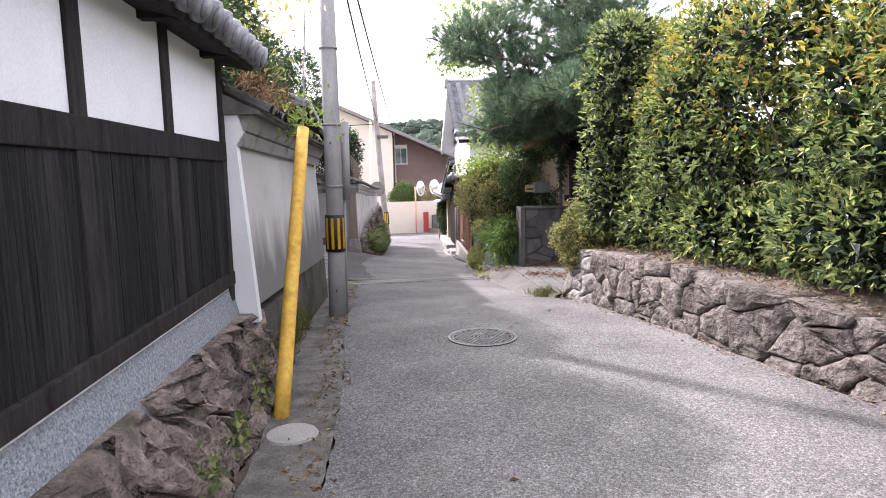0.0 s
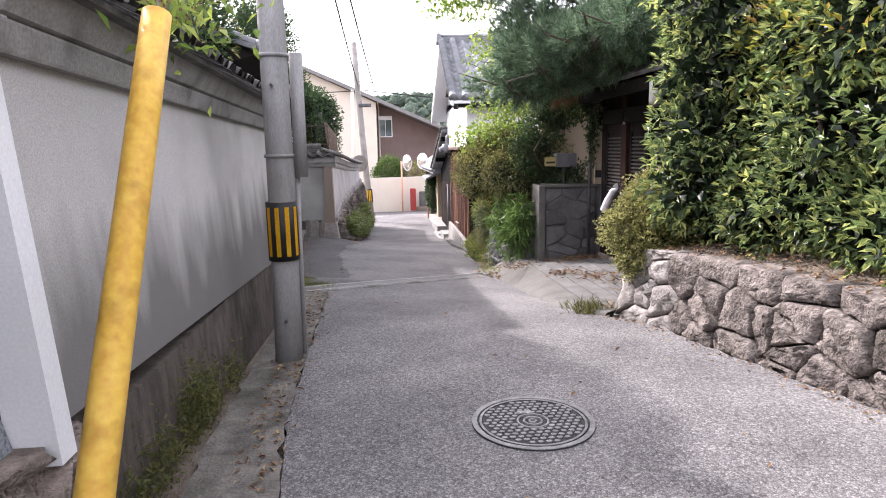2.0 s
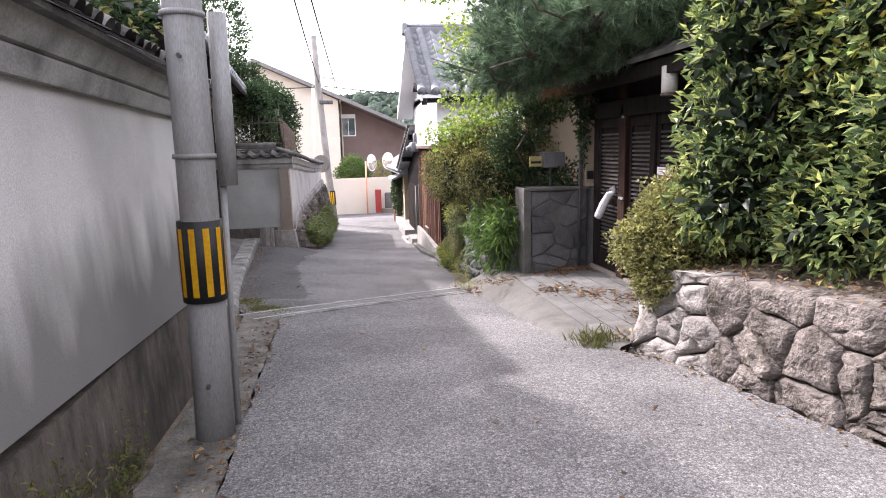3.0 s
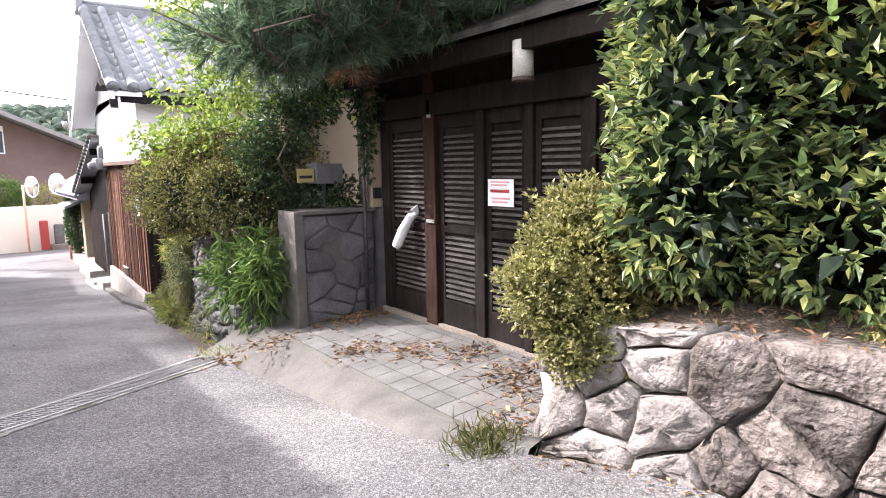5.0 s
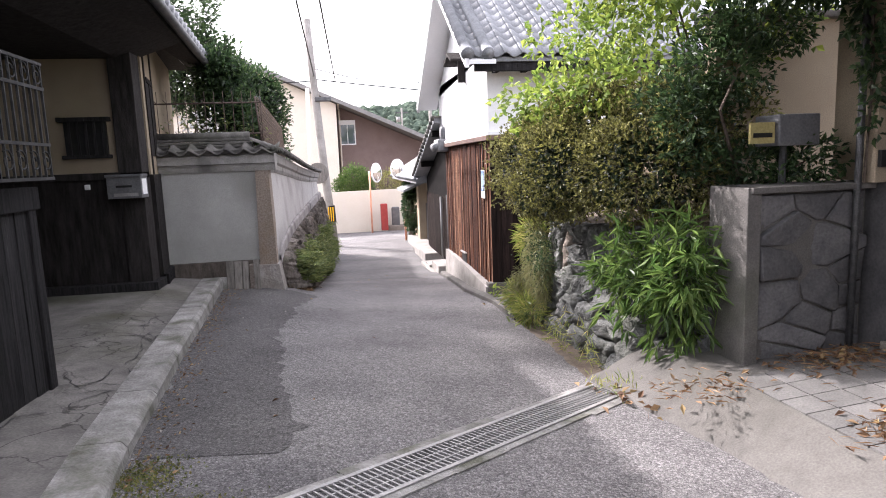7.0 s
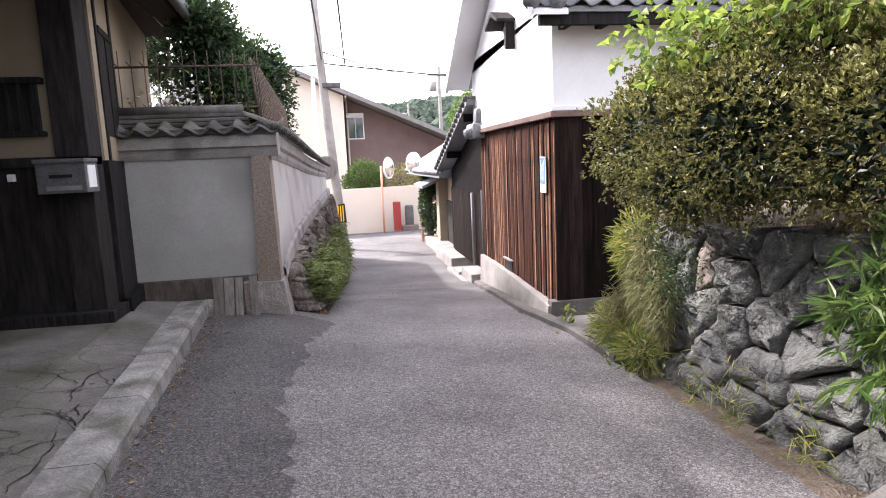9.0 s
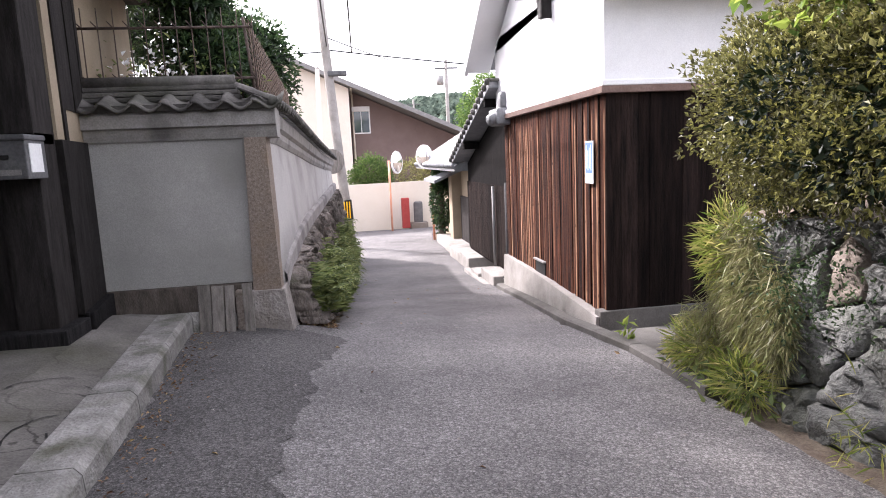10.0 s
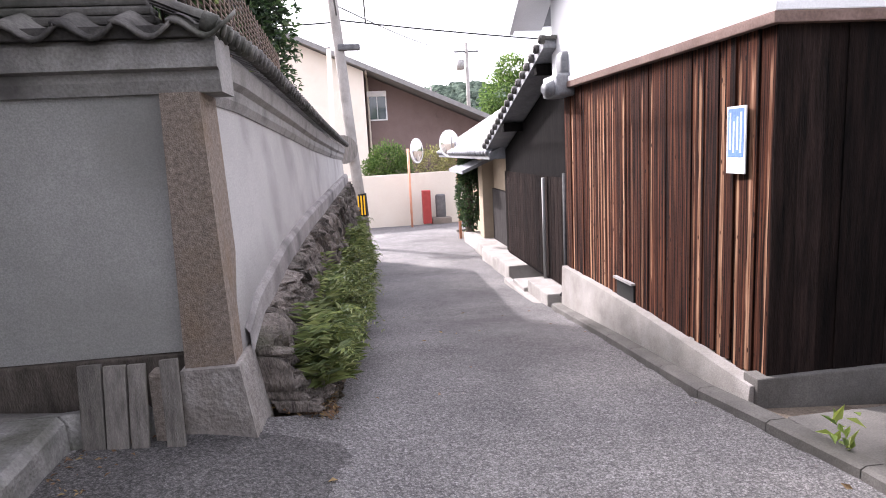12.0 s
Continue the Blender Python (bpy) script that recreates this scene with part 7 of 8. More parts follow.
def fence_shrub():
    rng = np.random.default_rng(131)
    t = thing("garden_shrub", (-2.0, 19.0, -0.8), "dark leafy shrub behind the iron fence", "bush")
    blobs = [(-2.1, 18.8, 1.9, 0.42, 0.45, 0.5), (-1.95, 19.5, 1.85, 0.35, 0.5, 0.55), (-2.15, 18.7, 2.6, 0.4, 0.4, 0.4), (-1.95, 20.4, 1.7, 0.35, 0.5, 0.5)]
    foliage("leaves", rng, blobs, 6000, 0.07, 0.5, M["leaf_dark"], t, 0.3, 0.5, 1.1, 0.6, whorl=2)
    foliage("inner_leaves", rng, blobs, 2000, 0.14, 0.6, M["leaf_inner_shade"], t, 0.1, 0.3, 0.8, 0.9)
    bm = bmesh.new()
    tube(bm, [(-2.0, 19.0, -0.9), (-2.0, 19.0, 1.2)], [0.06, 0.04], 7)
    branching(rng, bm, (-2.0, 19.0, 1.1), [b[:3] for b in blobs], 0.03, 0.008)
    tagged(part("stem", bm, M["bark"], t), kind="stuff")


fence_shrub()
# ---- street furniture and small things ----
def manhole():
    c = Vector((0.465, 5.93, gz(0.465, 5.93) + 0.004))
    t = thing("manhole_cover", c, "cast iron manhole cover with raised studs, set in the asphalt", "manhole cover")
    bm = bmesh.new()
    rings = []
    for r, z in ((0.335, 0.0), (0.333, 0.008), (0.305, 0.008), (0.303, 0.001), (0.295, 0.001), (0.293, 0.008), (0.28, 0.008), (0.278, 0.003), (0.0001, 0.003)):
        rings.append([bm.verts.new((c.x + math.cos(k * math.tau / 48) * r, c.y + math.sin(k * math.tau / 48) * r, c.z + z)) for k in range(48)])
    for a, b in zip(rings, rings[1:]):
        for k in range(48):
            bm.faces.new((a[k], a[(k + 1) % 48], b[(k + 1) % 48], b[k]))
    bmesh.ops.recalc_face_normals(bm, faces=bm.faces[:])
    part("cover", bm, M["cast_iron"], t)
    for r0, r1 in ((0.304, 0.334), (0.279, 0.294)):
        rim = bmesh.new()
        rr = [[rim.verts.new((c.x + math.cos(k * math.tau / 48) * r, c.y + math.sin(k * math.tau / 48) * r, c.z + z)) for k in range(48)] for r, z in ((r0, 0.004), (r0 + 0.001, 0.0095), (r1 - 0.001, 0.0095), (r1, 0.002))]
        for a, b in zip(rr, rr[1:]):
            for k in range(48):
                rim.faces.new((a[k], a[(k + 1) % 48], b[(k + 1) % 48], b[k]))
        part("rim", rim, M["cast_worn"], t)
    bm = bmesh.new()
    s = 0.043
    for i in range(-7, 8):
        for j in range(-8, 9):
            x, y = (i + (j % 2) * 0.5) * s, j * s * 0.82
            d = math.hypot(x, y)
            if 0.10 < d < 0.262:
                vs = [bm.verts.new((c.x + x + math.cos(a) * 0.017, c.y + y + math.sin(a) * 0.0135, c.z + 0.003)) for a in np.linspace(0, math.tau, 7)[:-1]]
                vt = [bm.verts.new((v.co.x * 1.0, v.co.y, c.z + 0.010)) for v in vs]
                bm.faces.new(vt)
                for k in range(6):
                    bm.faces.new((vs[k], vs[(k + 1) % 6], vt[(k + 1) % 6], vt[k]))
    tagged(part("stud", bm, M["cast_worn"], t), kind="stuff")
    for r in (0.085, 0.05, 0.02):
        bm = bmesh.new()
        rr = [[bm.verts.new((c.x + math.cos(k * math.tau / 24) * (r + o), c.y + math.sin(k * math.tau / 24) * (r + o), c.z + z)) for k in range(24)] for o, z in ((-0.008, 0.003), (-0.006, 0.010), (0.004, 0.010), (0.006, 0.003))]
        for a, b in zip(rr, rr[1:]):
            for k in range(24):
                bm.faces.new((a[k], a[(k + 1) % 24], b[(k + 1) % 24], b[k]))
        part("emblem_ring", bm, M["cast_worn"], t)
    part("lettering", boxed(c.x - 0.06, c.x + 0.02, c.y + 0.10, c.y + 0.13, c.z + 0.003, c.z + 0.009), M["galv"], t, "worn cast lettering plate")


manhole()


def drain_grate():
    a, b = Vector((-1.34, 10.58)), Vector((1.42, 12.66))
    d = (b - a).normalized()
    nrm = Vector((-d.y, d.x))
    ln = (b - a).length
    t = thing("drain_grate", (0, 11.6, -0.42), "galvanised steel drain grating across the lane", "grating")

    def at(s, o, z):
        p = a + d * s + nrm * o
        return (p.x, p.y, gz(p.x, p.y) + z)

    def bar(s0, s1, o0, o1, z0, z1):
        bm = bmesh.new()
        v = [bm.verts.new(at(s, o, z)) for z in (z0, z1) for s, o in ((s0, o0), (s1, o0), (s1, o1), (s0, o1))]
        for f in ((3, 2, 1, 0), (4, 5, 6, 7), (0, 1, 5, 4), (1, 2, 6, 5), (2, 3, 7, 6), (3, 0, 4, 7)):
            bm.faces.new([v[i] for i in f])
        return bm
    # black strip laid on the lane stands in for the shaded hollow
    part("trough_shade", bar(0, ln, -0.125, 0.125, 0.001, 0.003), M["black"], t, "flat black strip for the shade below the bars")
    for o0, o1 in ((-0.145, -0.118), (0.118, 0.145)):
        k = 14
        for i in range(k):
            part("side_rail", bar(ln * i / k, ln * (i + 1) / k, o0, o1, 0.002, 0.016), M["galv"], t)
    n = int(ln / 0.036)
    for i in range(n):
        s = (i + 0.5) * ln / n
        part("bar", bar(s - 0.0045, s + 0.0045, -0.118, 0.118, 0.002, 0.013), M["galv"], t)
    for o in (-0.04, 0.04):
        part("cross_rod", bar(0, ln * 0.5, o - 0.004, o + 0.004, 0.004, 0.014), M["galv"], t)
        part("cross_rod", bar(ln * 0.5, ln, o - 0.004, o + 0.004, 0.004, 0.014), M["galv"], t)
    e = thing("grate_edging", (0, 11.6, -0.42), "rough pale concrete edging beside the grating", "edging", kind="structure")
    rng = random.Random(6)
    for sgn in (-1, 1):
        s = 0.0
        while s < ln:
            s2 = min(s + rng.uniform(0.25, 0.5), ln)
            w = 0.155 + rng.uniform(0.03, 0.075)
            part("concrete_lip", bar(s, s2 - 0.003, sgn * 0.146 if sgn > 0 else -w, w if sgn > 0 else -0.146, -0.02, 0.006 + rng.uniform(0, 0.003)), M["kerb"], e)
            s = s2


drain_grate()


def letter_box():
    t = thing("letter_box", (-2.84, 16.25, 0.86), "grey steel letter box on the porch dado", "letter box")
    part("case", boxed(-3.03, -2.66, 16.16, 16.42, 0.86, 1.10, bevel=0.008), M["galv_dark"], t)
    part("lid", boxed(-3.04, -2.65, 16.14, 16.42, 1.10, 1.135, bevel=0.01), M["galv_dark"], t)
    part("slot", boxed(-2.93, -2.76, 16.15, 16.162, 0.985, 1.01), M["black"], t)
    part("name_plate", boxed(-2.96, -2.70, 16.155, 16.163, 0.885, 0.92), M["galv"], t)
    part("side_label", boxed(-2.662, -2.655, 16.2, 16.36, 0.90, 1.08), M["white"], t, "white label on its side")


M["galv_dark"] = mat("galv_dark", (0.12, 0.12, 0.125), (0.18, 0.18, 0.185), 0.5, 6, 0.2, 60, metal=0.4)
letter_box()


def leaning_planks():
    rng = random.Random(12)
    for k, (x, w, h) in enumerate(((-2.0, 0.10, 0.39), (-1.895, 0.095, 0.385), (-1.79, 0.075, 0.39), (-1.635, 0.08, 0.41))):
        t = thing("plank", (x + w / 2, 17.25, -0.6), "short weathered plank leaning on the wall foot", "plank", "planks by the wall")
        b = boxed(-w / 2, w / 2, -0.014, 0.014, 0, h, bevel=0.004)
        b.transform(Matrix.Translation((x + w / 2, 17.20, gz(x, 17.2) - 0.005)) @ Matrix.Rotation(-0.16, 4, "X") @ Matrix.Rotation(rng.uniform(-0.04, 0.04), 4, "Y"))
        part("board", b, M["wood_old"], t)
    t = thing("stone_block", (-1.67, 17.28, -0.5), "small grey stone block behind the planks", "stone")
    part("block", boxed(-1.71, -1.62, 17.27, 17.38, -0.6, -0.16, bevel=0.015), M["granite"], t)


leaning_planks()


def rail_fence():
    t = thing("iron_fence", (-2.15, 17.6, 1.5), "thin rusty iron fence with spikes above the corner wall", "fence")
    y = 17.62
    for z in (1.63, 2.05):
        part("rail", tubed([(-2.92, y, z), (-1.42, y, z)], 0.011, 6), M["rust"], t, "", True)
    for i in range(13):
        x = -2.9 + i * 0.123
        part("bar", tubed([(x, y, 1.42), (x, y, 2.21)], [0.007, 0.004], 5), M["rust"], t, "", True)
        for z in (1.63, 2.05):
            part("spike", tubed([(x, y, z), (x - 0.03, y - 0.06, z + 0.045)], [0.007, 0.004], 5), M["rust"], t)
    part("base_rail", boxed(-2.9, -1.40, 17.60, 17.66, 1.40, 1.43, bevel=0.006), M["rust"], t)
    s = thing("bamboo_screen", (-1.5, 19.5, 1.4), "brown woven bamboo lattice screen along the wall top", "screen")
    for k in range(4):
        yy = 17.65 + k * 1.35
        h = float(np.interp(yy, [q[0] for q in LW], [q[2] for q in LW])) + 0.33
        part("upright", tubed([(-1.44, yy, h - 0.02), (-1.50, yy, h + 0.72)], 0.014, 6), M["rust"], s, "", True)
    for k in range(15):
        z = 0.05 + k * 0.047
        pts = []
        for yy in np.linspace(17.65, 21.7, 7):
            h = float(np.interp(yy, [q[0] for q in LW], [q[2] for q in LW])) + 0.33
            pts.append((-1.44 - z * 0.08, yy, h + z))
        part("cane", tubed(pts, 0.008, 5), M["cane"], s)
    for k in range(26):
        yy = 17.7 + k * 0.155
        h = float(np.interp(yy, [q[0] for q in LW], [q[2] for q in LW])) + 0.33
        part("cane", tubed([(-1.43, yy, h + 0.02), (-1.495, yy + 0.25, h + 0.74)], 0.006, 5), M["cane"], s)


M["rust"] = mat("rust", (0.05, 0.042, 0.04), (0.12, 0.085, 0.07), 0.8, 20, 0.5, 90)
M["cane"] = mat("cane", (0.10, 0.075, 0.06), (0.2, 0.15, 0.12), 0.8, 20, 0.3, 90)
rail_fence()


def text_block(parent, origin, right, up, w, h, rows, material, rng, name="print_bar"):
    """Plain bars for print too small to read."""
    o, r, u = Vector(origin), Vector(right), Vector(up)
    nrm = r.cross(u)
    for k in range(rows):
        y0 = h * (1 - (k + 0.75) / rows)
        y1 = y0 + h / rows * 0.5
        x0, x1 = w * rng.uniform(0.02, 0.12), w * rng.uniform(0.8, 0.98)
        bm = bmesh.new()
        v = [bm.verts.new(o + r * x + u * y + nrm * z) for z in (0, 0.0015) for x, y in ((x0, y0), (x1, y0), (x1, y1), (x0, y1))]
        for f in ((3, 2, 1, 0), (4, 5, 6, 7), (0, 1, 5, 4), (1, 2, 6, 5), (2, 3, 7, 6), (3, 0, 4, 7)):
            bm.faces.new([v[i] for i in f])
        part(name, bm, material, parent)


def notices():
    rng = random.Random(3)
    t = thing("gate_notice", (GX - 0.07, 10.15, 1.1), "white paper notice with red print on the gate", "notice")
    part("sheet", boxed(GX - 0.052, GX - 0.047, 9.98, 10.29, 0.99, 1.21), M["white"], t)
    text_block(t, (GX - 0.053, 10.27, 1.09), (0, -1, 0), (0, 0, 1), 0.27, 0.05, 1, M["red"], rng)
    text_block(t, (GX - 0.053, 10.27, 1.15), (0, -1, 0), (0, 0, 1), 0.27, 0.05, 2, M["print_pink"], rng)
    text_block(t, (GX - 0.053, 10.25, 1.01), (0, -1, 0), (0, 0, 1), 0.24, 0.06, 2, M["print_pink"], rng)
    t = thing("house_sign", (HX - 0.04, 18.32, 0.76), "pale blue and white notice board on the boarded wall", "sign")
    part("panel", boxed(HX - 0.058, HX - 0.046, 18.21, 18.42, 0.53, 0.98, bevel=0.003), M["white"], t)
    part("field", boxed(HX - 0.0605, HX - 0.057, 18.225, 18.405, 0.64, 0.965), M["sign_blue"], t, "pale blue printed field")
    for k in range(4):
        part("print_bar", boxed(HX - 0.0625, HX - 0.06, 18.245 + k * 0.04, 18.262 + k * 0.04, 0.67 + 0.02 * (k % 2), 0.94 - 0.03 * (k % 3)), M["print_pale"], t)
    t = thing("gate_lamp", (2.55, 9.5, 2.0), "white cylindrical porch lamp hanging from the gate eave", "lamp")
    part("shade", tubed([(2.78, 9.57, 1.92), (2.78, 9.57, 2.17)], 0.075, 18), M["lamp_glass"], t, "milky glass cylinder", True)
    part("base_ring", tubed([(2.78, 9.57, 1.90), (2.78, 9.57, 1.925)], 0.08, 18), M["rust"], t)
    part("stem", tubed([(2.78, 9.57, 2.17), (2.78, 9.57, 2.3)], 0.02, 8), M["rust"], t)
    t = thing("newspaper_bag", (3.03, 11.45, 0.7), "rolled newspaper in a white plastic bag stuck in the gate", "bag")
    bm = bmesh.new()
    tube(bm, [(3.07, 11.34, 0.88), (3.03, 11.40, 0.84), (2.98, 11.47, 0.70), (2.94, 11.52, 0.56), (2.93, 11.53, 0.535)], [0.018, 0.042, 0.052, 0.049, 0.038], 12)
    part("roll", bm, M["bag"], t, "", True)
    bm = bmesh.new()
    tube(bm, [(3.07, 11.34, 0.88), (3.04, 11.36, 0.93)], [0.02, 0.045], 8)
    part("bag_end", bm, M["bag"], t)
    t = thing("intercom", (3.04, 12.03, 1.02), "small dark intercom on the gate pillar", "intercom")
    part("case", boxed(2.99, 3.08, 12.02, 12.05, 1.0, 1.11, bevel=0.006), M["black"], t)
    t = thing("meter_box", (2.62, 12.4, 1.1), "grey metal letter box with a yellow plate among the shrubs", "letter box")
    part("case", boxed(2.47, 2.78, 12.30, 12.55, 1.16, 1.37, bevel=0.012), M["galv_dark"], t)
    part("plate", boxed(2.28, 2.46, 12.33, 12.35, 1.18, 1.32), M["plate_yellow"], t, "faded yellow name plate")
    part("print_bar", boxed(2.30, 2.44, 12.326, 12.331, 1.22, 1.25), M["black"], t)
    part("stand", tubed([(2.62, 12.45, 0.85), (2.62, 12.45, 1.17)], 0.025, 8), M["iron"], t)
    t = thing("road_mirror_hook", (-2.0, 22.0, 2.5), "dark cast eave ornament at the porch gutter end", "ornament")
    part("hook", boxed(-2.02, -1.90, 22.1, 22.3, 2.42, 2.62, bevel=0.02), M["tile"], t)


M["print_pink"] = mat("print_pink", (0.6, 0.3, 0.3), (0.65, 0.36, 0.36), 0.6, 5, 0.0, 60)
M["print_pale"] = mat("print_pale", (0.42, 0.5, 0.66), (0.48, 0.56, 0.7), 0.6, 5, 0.0, 60)
M["sign_blue"] = mat("sign_blue", (0.10, 0.18, 0.42), (0.13, 0.22, 0.47), 0.5, 5, 0.0, 60)
M["plate_yellow"] = mat("plate_yellow", (0.30, 0.25, 0.10), (0.38, 0.32, 0.14), 0.6, 5, 0.1, 60)
M["lamp_glass"] = mat("lamp_glass", (0.5, 0.48, 0.44), (0.62, 0.6, 0.56), 0.35, 5, 0.05, 60, stain=(0.3, 0.27, 0.22), stain_amt=0.4)
M["bag"] = mat("bag", (0.62, 0.62, 0.64), (0.75, 0.75, 0.76), 0.3, 12, 0.5, 40)
notices()


def lane_kerb():
    """Low kerb and drain lip beside the boarded house."""
    t = thing("house_kerb", (1.7, 19.0, -0.9), "low pale kerb between the lane and the boarded house", "kerb", kind="structure")
    y = 15.6
    while y < 22.1:
        y2 = min(y + 0.62, 22.2)
        bm = bmesh.new()
        vs = []
        for yy in (y + 0.004, y2 - 0.004):
            x = edge(RIGHT_EDGE, yy) + 0.0
            z = gz(x, yy)
            vs.append([bm.verts.new(p) for p in ((x, yy, z - 0.1), (x + 0.005, yy, z + 0.05), (x + 0.03, yy, z + 0.065), (x + 0.13, yy, z + 0.065), (x + 0.14, yy, z - 0.1))])
        for i in range(5):
            bm.faces.new((vs[0][i], vs[0][(i + 1) % 5], vs[1][(i + 1) % 5], vs[1][i]))
        bm.faces.new(vs[0][::-1])
        bm.faces.new(vs[1])
        bmesh.ops.recalc_face_normals(bm, faces=bm.faces[:])
        part("kerb_stone", bm, M["concrete"], t)
        y = y2
    part("culvert_slab", boxed(1.78, 3.4, 16.9, 17.6, -1.05, -0.90, bevel=0.012), M["concrete"], t)


lane_kerb()


# ---- litter, weeds, moss ----
def scatter(name, rng, n, where, length, width, material, label, category, flat=0.25):
    p = np.array([where(rng) for _ in range(n)])
    v, f = leaf_arrays(rng, p, np.stack([np.cos(a := rng.uniform(0, math.tau, n)), np.sin(a), np.full(n, 0.05)], 1), length, width, spread=flat)
    tagged(from_arrays(name, v, f, material), label, category, kind="stuff")


def litter():
    rng = np.random.default_rng(55)

    def strip_edge(r):
        y = r.uniform(-1, 10.4)
        x = edge(LEFT_EDGE, y) + r.normal(-0.08, 0.07)
        return (x, y, gz(x, y) + 0.024)
    scatter("leaf_litter", rng, 700, strip_edge, 0.045, 0.4, M["leaf_dead"], "dry brown leaves along the concrete strip", "leaf litter")

    def right_foot(r):
        y = r.uniform(-1, 8.6)
        x = edge(RIGHT_EDGE, y) - abs(r.normal(0.02, 0.09))
        return (x, y, gz(x, y) + 0.01)
    scatter("leaf_litter", rng, 420, right_foot, 0.035, 0.45, M["leaf_dead"], "dry leaves at the foot of the stone wall", "leaf litter")

    def apron(r):
        c = ((2.8, 11.95), (2.55, 11.98), (2.75, 10.2), (2.5, 10.6), (2.7, 9.6), (2.2, 11.0), (2.6, 9.3), (1.7, 11.9), (2.1, 9.0))[r.integers(9)]
        x, y = c[0] + r.normal(0, 0.16), c[1] + r.normal(0, 0.12)
        return (min(x, GX - 0.05), y, -0.27 - (y - 10) * 0.012 + (x - 1.93) / 1.29 * 0.094 + 0.014 + r.random() * 0.015)
    scatter("leaf_litter", rng, 480, apron, 0.06, 0.45, M["leaf_dead"], "drifts of dry leaves before the gate", "leaf litter", 0.4)
    scatter("pine_needles", rng, 800, apron, 0.10, 0.03, M["needle_dead"], "fallen pine needles on the paving", "pine needles", 0.1)

    def grate_end(r):
        x, y = 1.5 + r.normal(0, 0.13), 12.5 + r.normal(0, 0.2)
        return (x, y, gz(x, y) + 0.03)
    scatter("leaf_litter", rng, 60, grate_end, 0.08, 0.5, M["leaf_dead"], "brown leaves gathered at the grating end", "leaf litter", 0.4)

    def kerb_foot(r):
        y = r.uniform(11.2, 17.3)
        x = edge(LEFT_EDGE, y) + 0.03 + abs(r.normal(0, 0.12))
        return (x, y, gz(x, y) + 0.012)
    scatter("leaf_litter", rng, 420, kerb_foot, 0.03, 0.4, M["leaf_dead"], "dry leaf crumbs along the porch kerb", "leaf litter", 0.4)

    def wall_end_foot(r):
        x, y = r.uniform(-1.3, -0.9), 17.75 + abs(r.normal(0, 0.35))
        return (x, y, gz(x, y) + 0.012)
    scatter("leaf_litter", rng, 260, wall_end_foot, 0.045, 0.35, M["leaf_dead"], "brown dead fronds and leaves at the wall corner", "leaf litter", 0.4)

    def road_bits(r):
        y = r.uniform(1, 24)
        x = r.uniform(edge(LEFT_EDGE, y) + 0.02, edge(RIGHT_EDGE, y) - 0.02)
        return (x, y, gz(x, y) + 0.005)
    scatter("road_litter", rng, 260, road_bits, 0.022, 0.7, M["pale_stone"], "small pale chips scattered on the asphalt", "grit")
    scatter("leaf_litter", rng, 60, road_bits, 0.05, 0.45, M["leaf_dead"], "single dry leaves on the asphalt", "leaf litter")

    def bed(r):
        y = r.uniform(-1, 8.5)
        x = wall_x(y) + r.uniform(0.1, 0.5)
        return (x, y, gz(2.3, y) + wall_top(y) + 0.01 + (x - wall_x(y)) * 0.15)
    scatter("leaf_litter", rng, 900, bed, 0.05, 0.4, M["leaf_dead"], "dry leaves on the soil bed", "leaf litter", 0.4)


litter()


M["leaf_drygrass"] = leaf_mat("leaf_drygrass", [(0.06, 0.08, 0.02), (0.12, 0.13, 0.035), (0.2, 0.17, 0.07)])


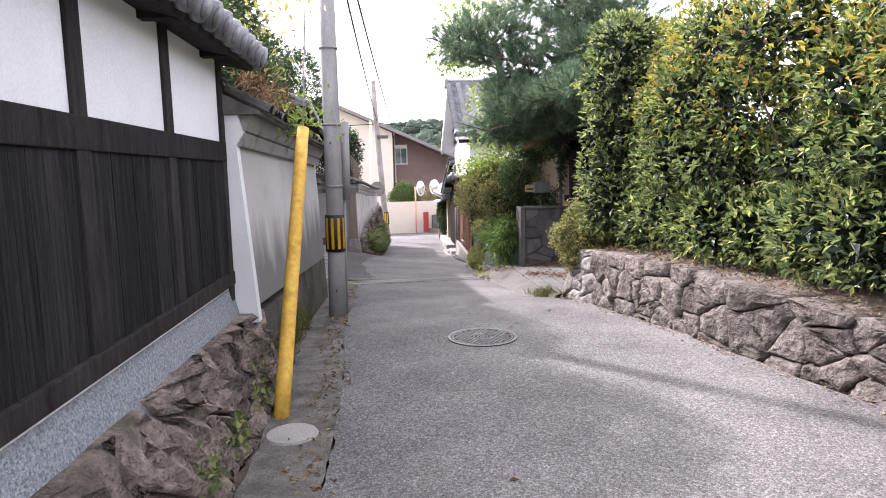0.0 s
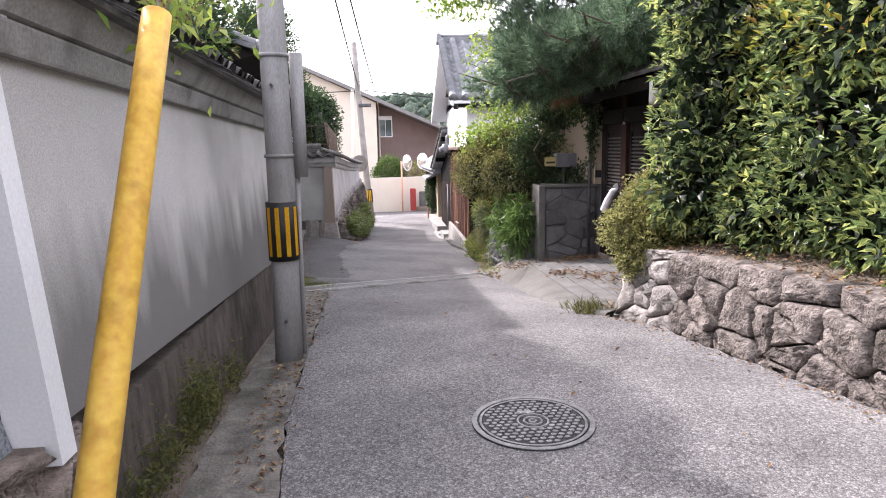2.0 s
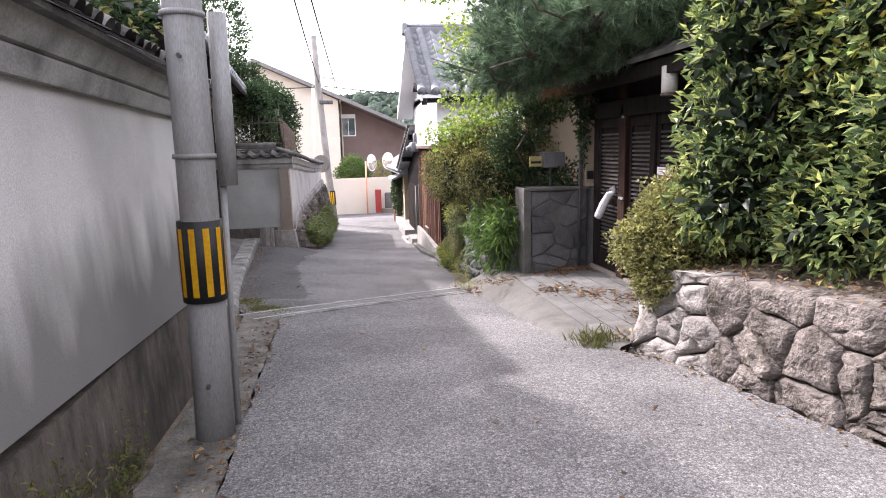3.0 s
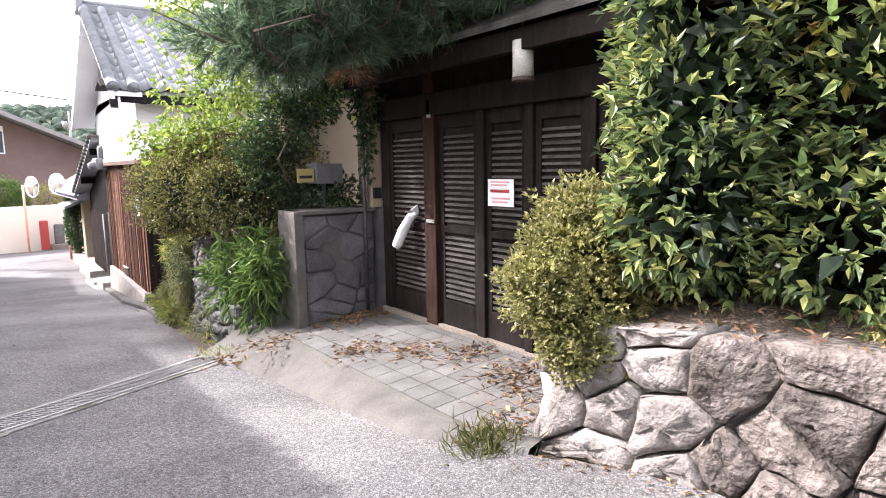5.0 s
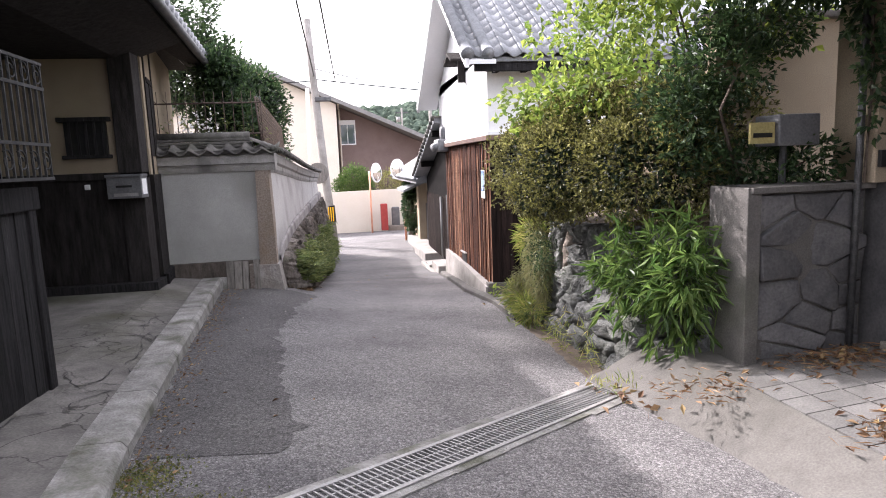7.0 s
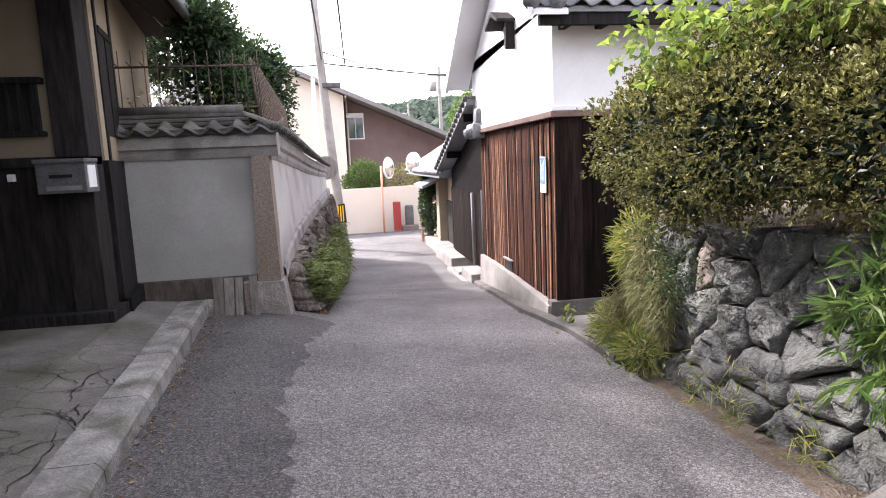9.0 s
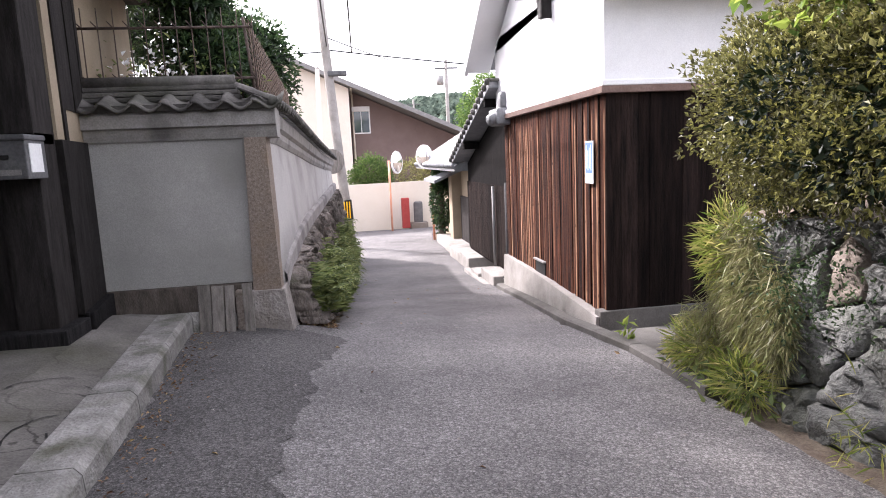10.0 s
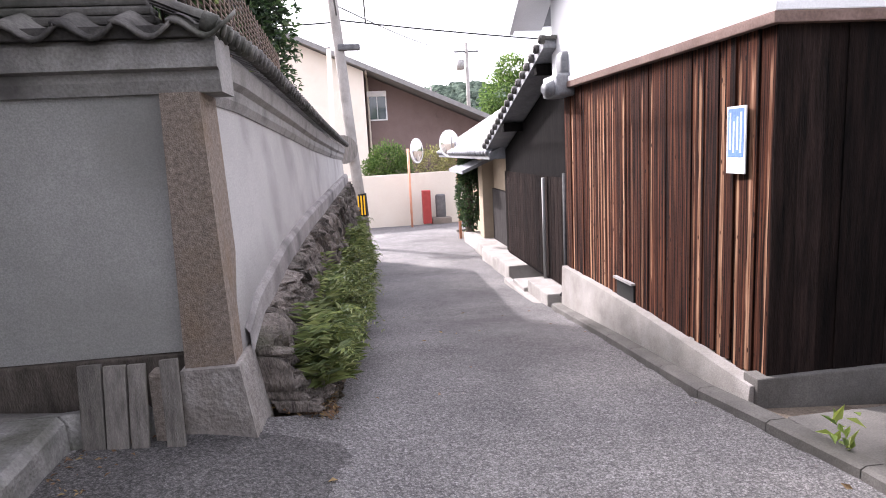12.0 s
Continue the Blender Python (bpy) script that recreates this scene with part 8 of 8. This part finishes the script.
def weeds():
    rng = np.random.default_rng(56)

    def clump(name, centre, n, length, width, material, label, spread=0.5, up=1.0, r=(0.1, 0.1, 0.03)):
        p = np.array(centre) + rng.normal(0, 1, (n, 3)) * np.array(r)
        v, f = leaf_arrays(rng, p, rng.normal(0, spread, (n, 3)) + np.array([0, 0, up]), length, width, spread=0.2)
        t = thing(name, centre, label, "weeds")
        tagged(from_arrays("tuft", v, f, material, t), kind="stuff")
    clump("grass_tuft", (1.80, 8.85, -0.22), 300, 0.13, 0.05, M["leaf_drygrass"], "dry grass tuft beside the ramp", 0.6)
    clump("grass_tuft", (1.45, 12.6, -0.52), 90, 0.07, 0.09, M["leaf_grass"], "small grass tuft at the grating end")
    for y, z, n in ((5.6, 0.05, 130), (6.1, 0.12, 260), (6.4, 0.05, 200), (5.2, 0.0, 160), (7.0, 0.0, 120), (4.6, 0.05, 120)):
        clump("moss_clump", (-1.37, y, gz(-1.4, y) + z), n * 5, 0.035, 0.3, M["leaf_drygrass"], "soft green weeds growing from the gutter wall", 0.7, 0.6, (0.03, 0.13, 0.11))
    for y in (3.0, 3.6, 4.2):
        clump("wall_weed", (-1.28, y, gz(-1.3, y) + 0.12), 90, 0.06, 0.5, M["leaf_fern"], "small weeds between the footing stones", 0.8, 0.4, (0.03, 0.1, 0.06))
    for y, x in ((5.3, -1.45), (6.0, -1.42), (6.7, -1.5)):
        clump("cap_weed", (x, y, 2.3), 150, 0.12, 0.1, M["leaf_dead"], "dry brown weeds on the wall tiles", 0.9, 0.6, (0.06, 0.14, 0.04))
    clump("vine", (-1.2, 5.9, 2.12), 60, 0.075, 0.38, M["leaf_bright"], "yellow-green leaves hanging over the wall tiles", 0.9, -0.4, (0.1, 0.22, 0.08))
    clump("vine", (-1.05, 5.3, 2.05), 90, 0.075, 0.35, M["leaf_bright"], "yellow-green vine shoots by the guy wire", 0.9, 0.2, (0.1, 0.22, 0.1))
    clump("vine", (-1.15, 4.9, 2.9), 110, 0.08, 0.35, M["leaf_hedge_top"], "reddening vine shoots above the wall", 0.9, 0.0, (0.12, 0.4, 0.16))
    clump("leafy_weed", (1.72, 17.1, -0.85), 30, 0.10, 0.4, M["leaf_bright"], "broad-leaved weed in the kerb", 0.9, 0.6, (0.03, 0.04, 0.1))
    clump("leafy_weed", (1.62, 15.5, -0.7), 120, 0.10, 0.4, M["leaf_fern"], "leafy weeds at the foot of the rock wall", 0.9, 0.5, (0.08, 0.25, 0.08))
    clump("small_shrub", (1.62, 14.75, 0.12), 900, 0.03, 0.5, M["leaf_dark"], "dark small-leaved shrub growing from the rocks", 1.5, 0.0, (0.07, 0.2, 0.16))
    for y in (13.4, 14.0, 14.4):
        clump("rock_grass", (1.58, y, gz(1.6, y) + 0.12), 60, 0.11, 0.06, M["leaf_grass"], "grass tuft in the rock wall", 0.5, 0.2, (0.03, 0.08, 0.12))
    clump("flowering_plant", (-2.3, 18.4, 1.6), 500, 0.07, 0.4, M["leaf_fern"], "leafy garden plant behind the iron fence", 1.0, 0.4, (0.35, 0.3, 0.2))
    clump("white_flowers", (-2.35, 18.0, 1.75), 110, 0.05, 0.8, M["white"], "small white flowers behind the iron fence", 1.5, 0.2, (0.16, 0.1, 0.12))
    # moss on the lane's edge
    for name, pts in (("moss_patch", ((-1.25, 11.05), (-1.45, 11.5), (-1.05, 10.95))),):
        for x, y in pts:
            n = 900
            p = np.stack([x + rng.normal(0, 0.1, n), y + rng.normal(0, 0.12, n), np.zeros(n)], 1)
            p[:, 2] = [gz(q[0], q[1]) + 0.004 for q in p]
            v, f = leaf_arrays(rng, p, rng.normal(0, 0.8, (n, 3)) + np.array([0, 0, 0.3]), 0.018, 0.7)
            tagged(from_arrays(name, v, f, M["leaf_drygrass"]), "low green moss at the grating edge", "moss", kind="stuff")


weeds()
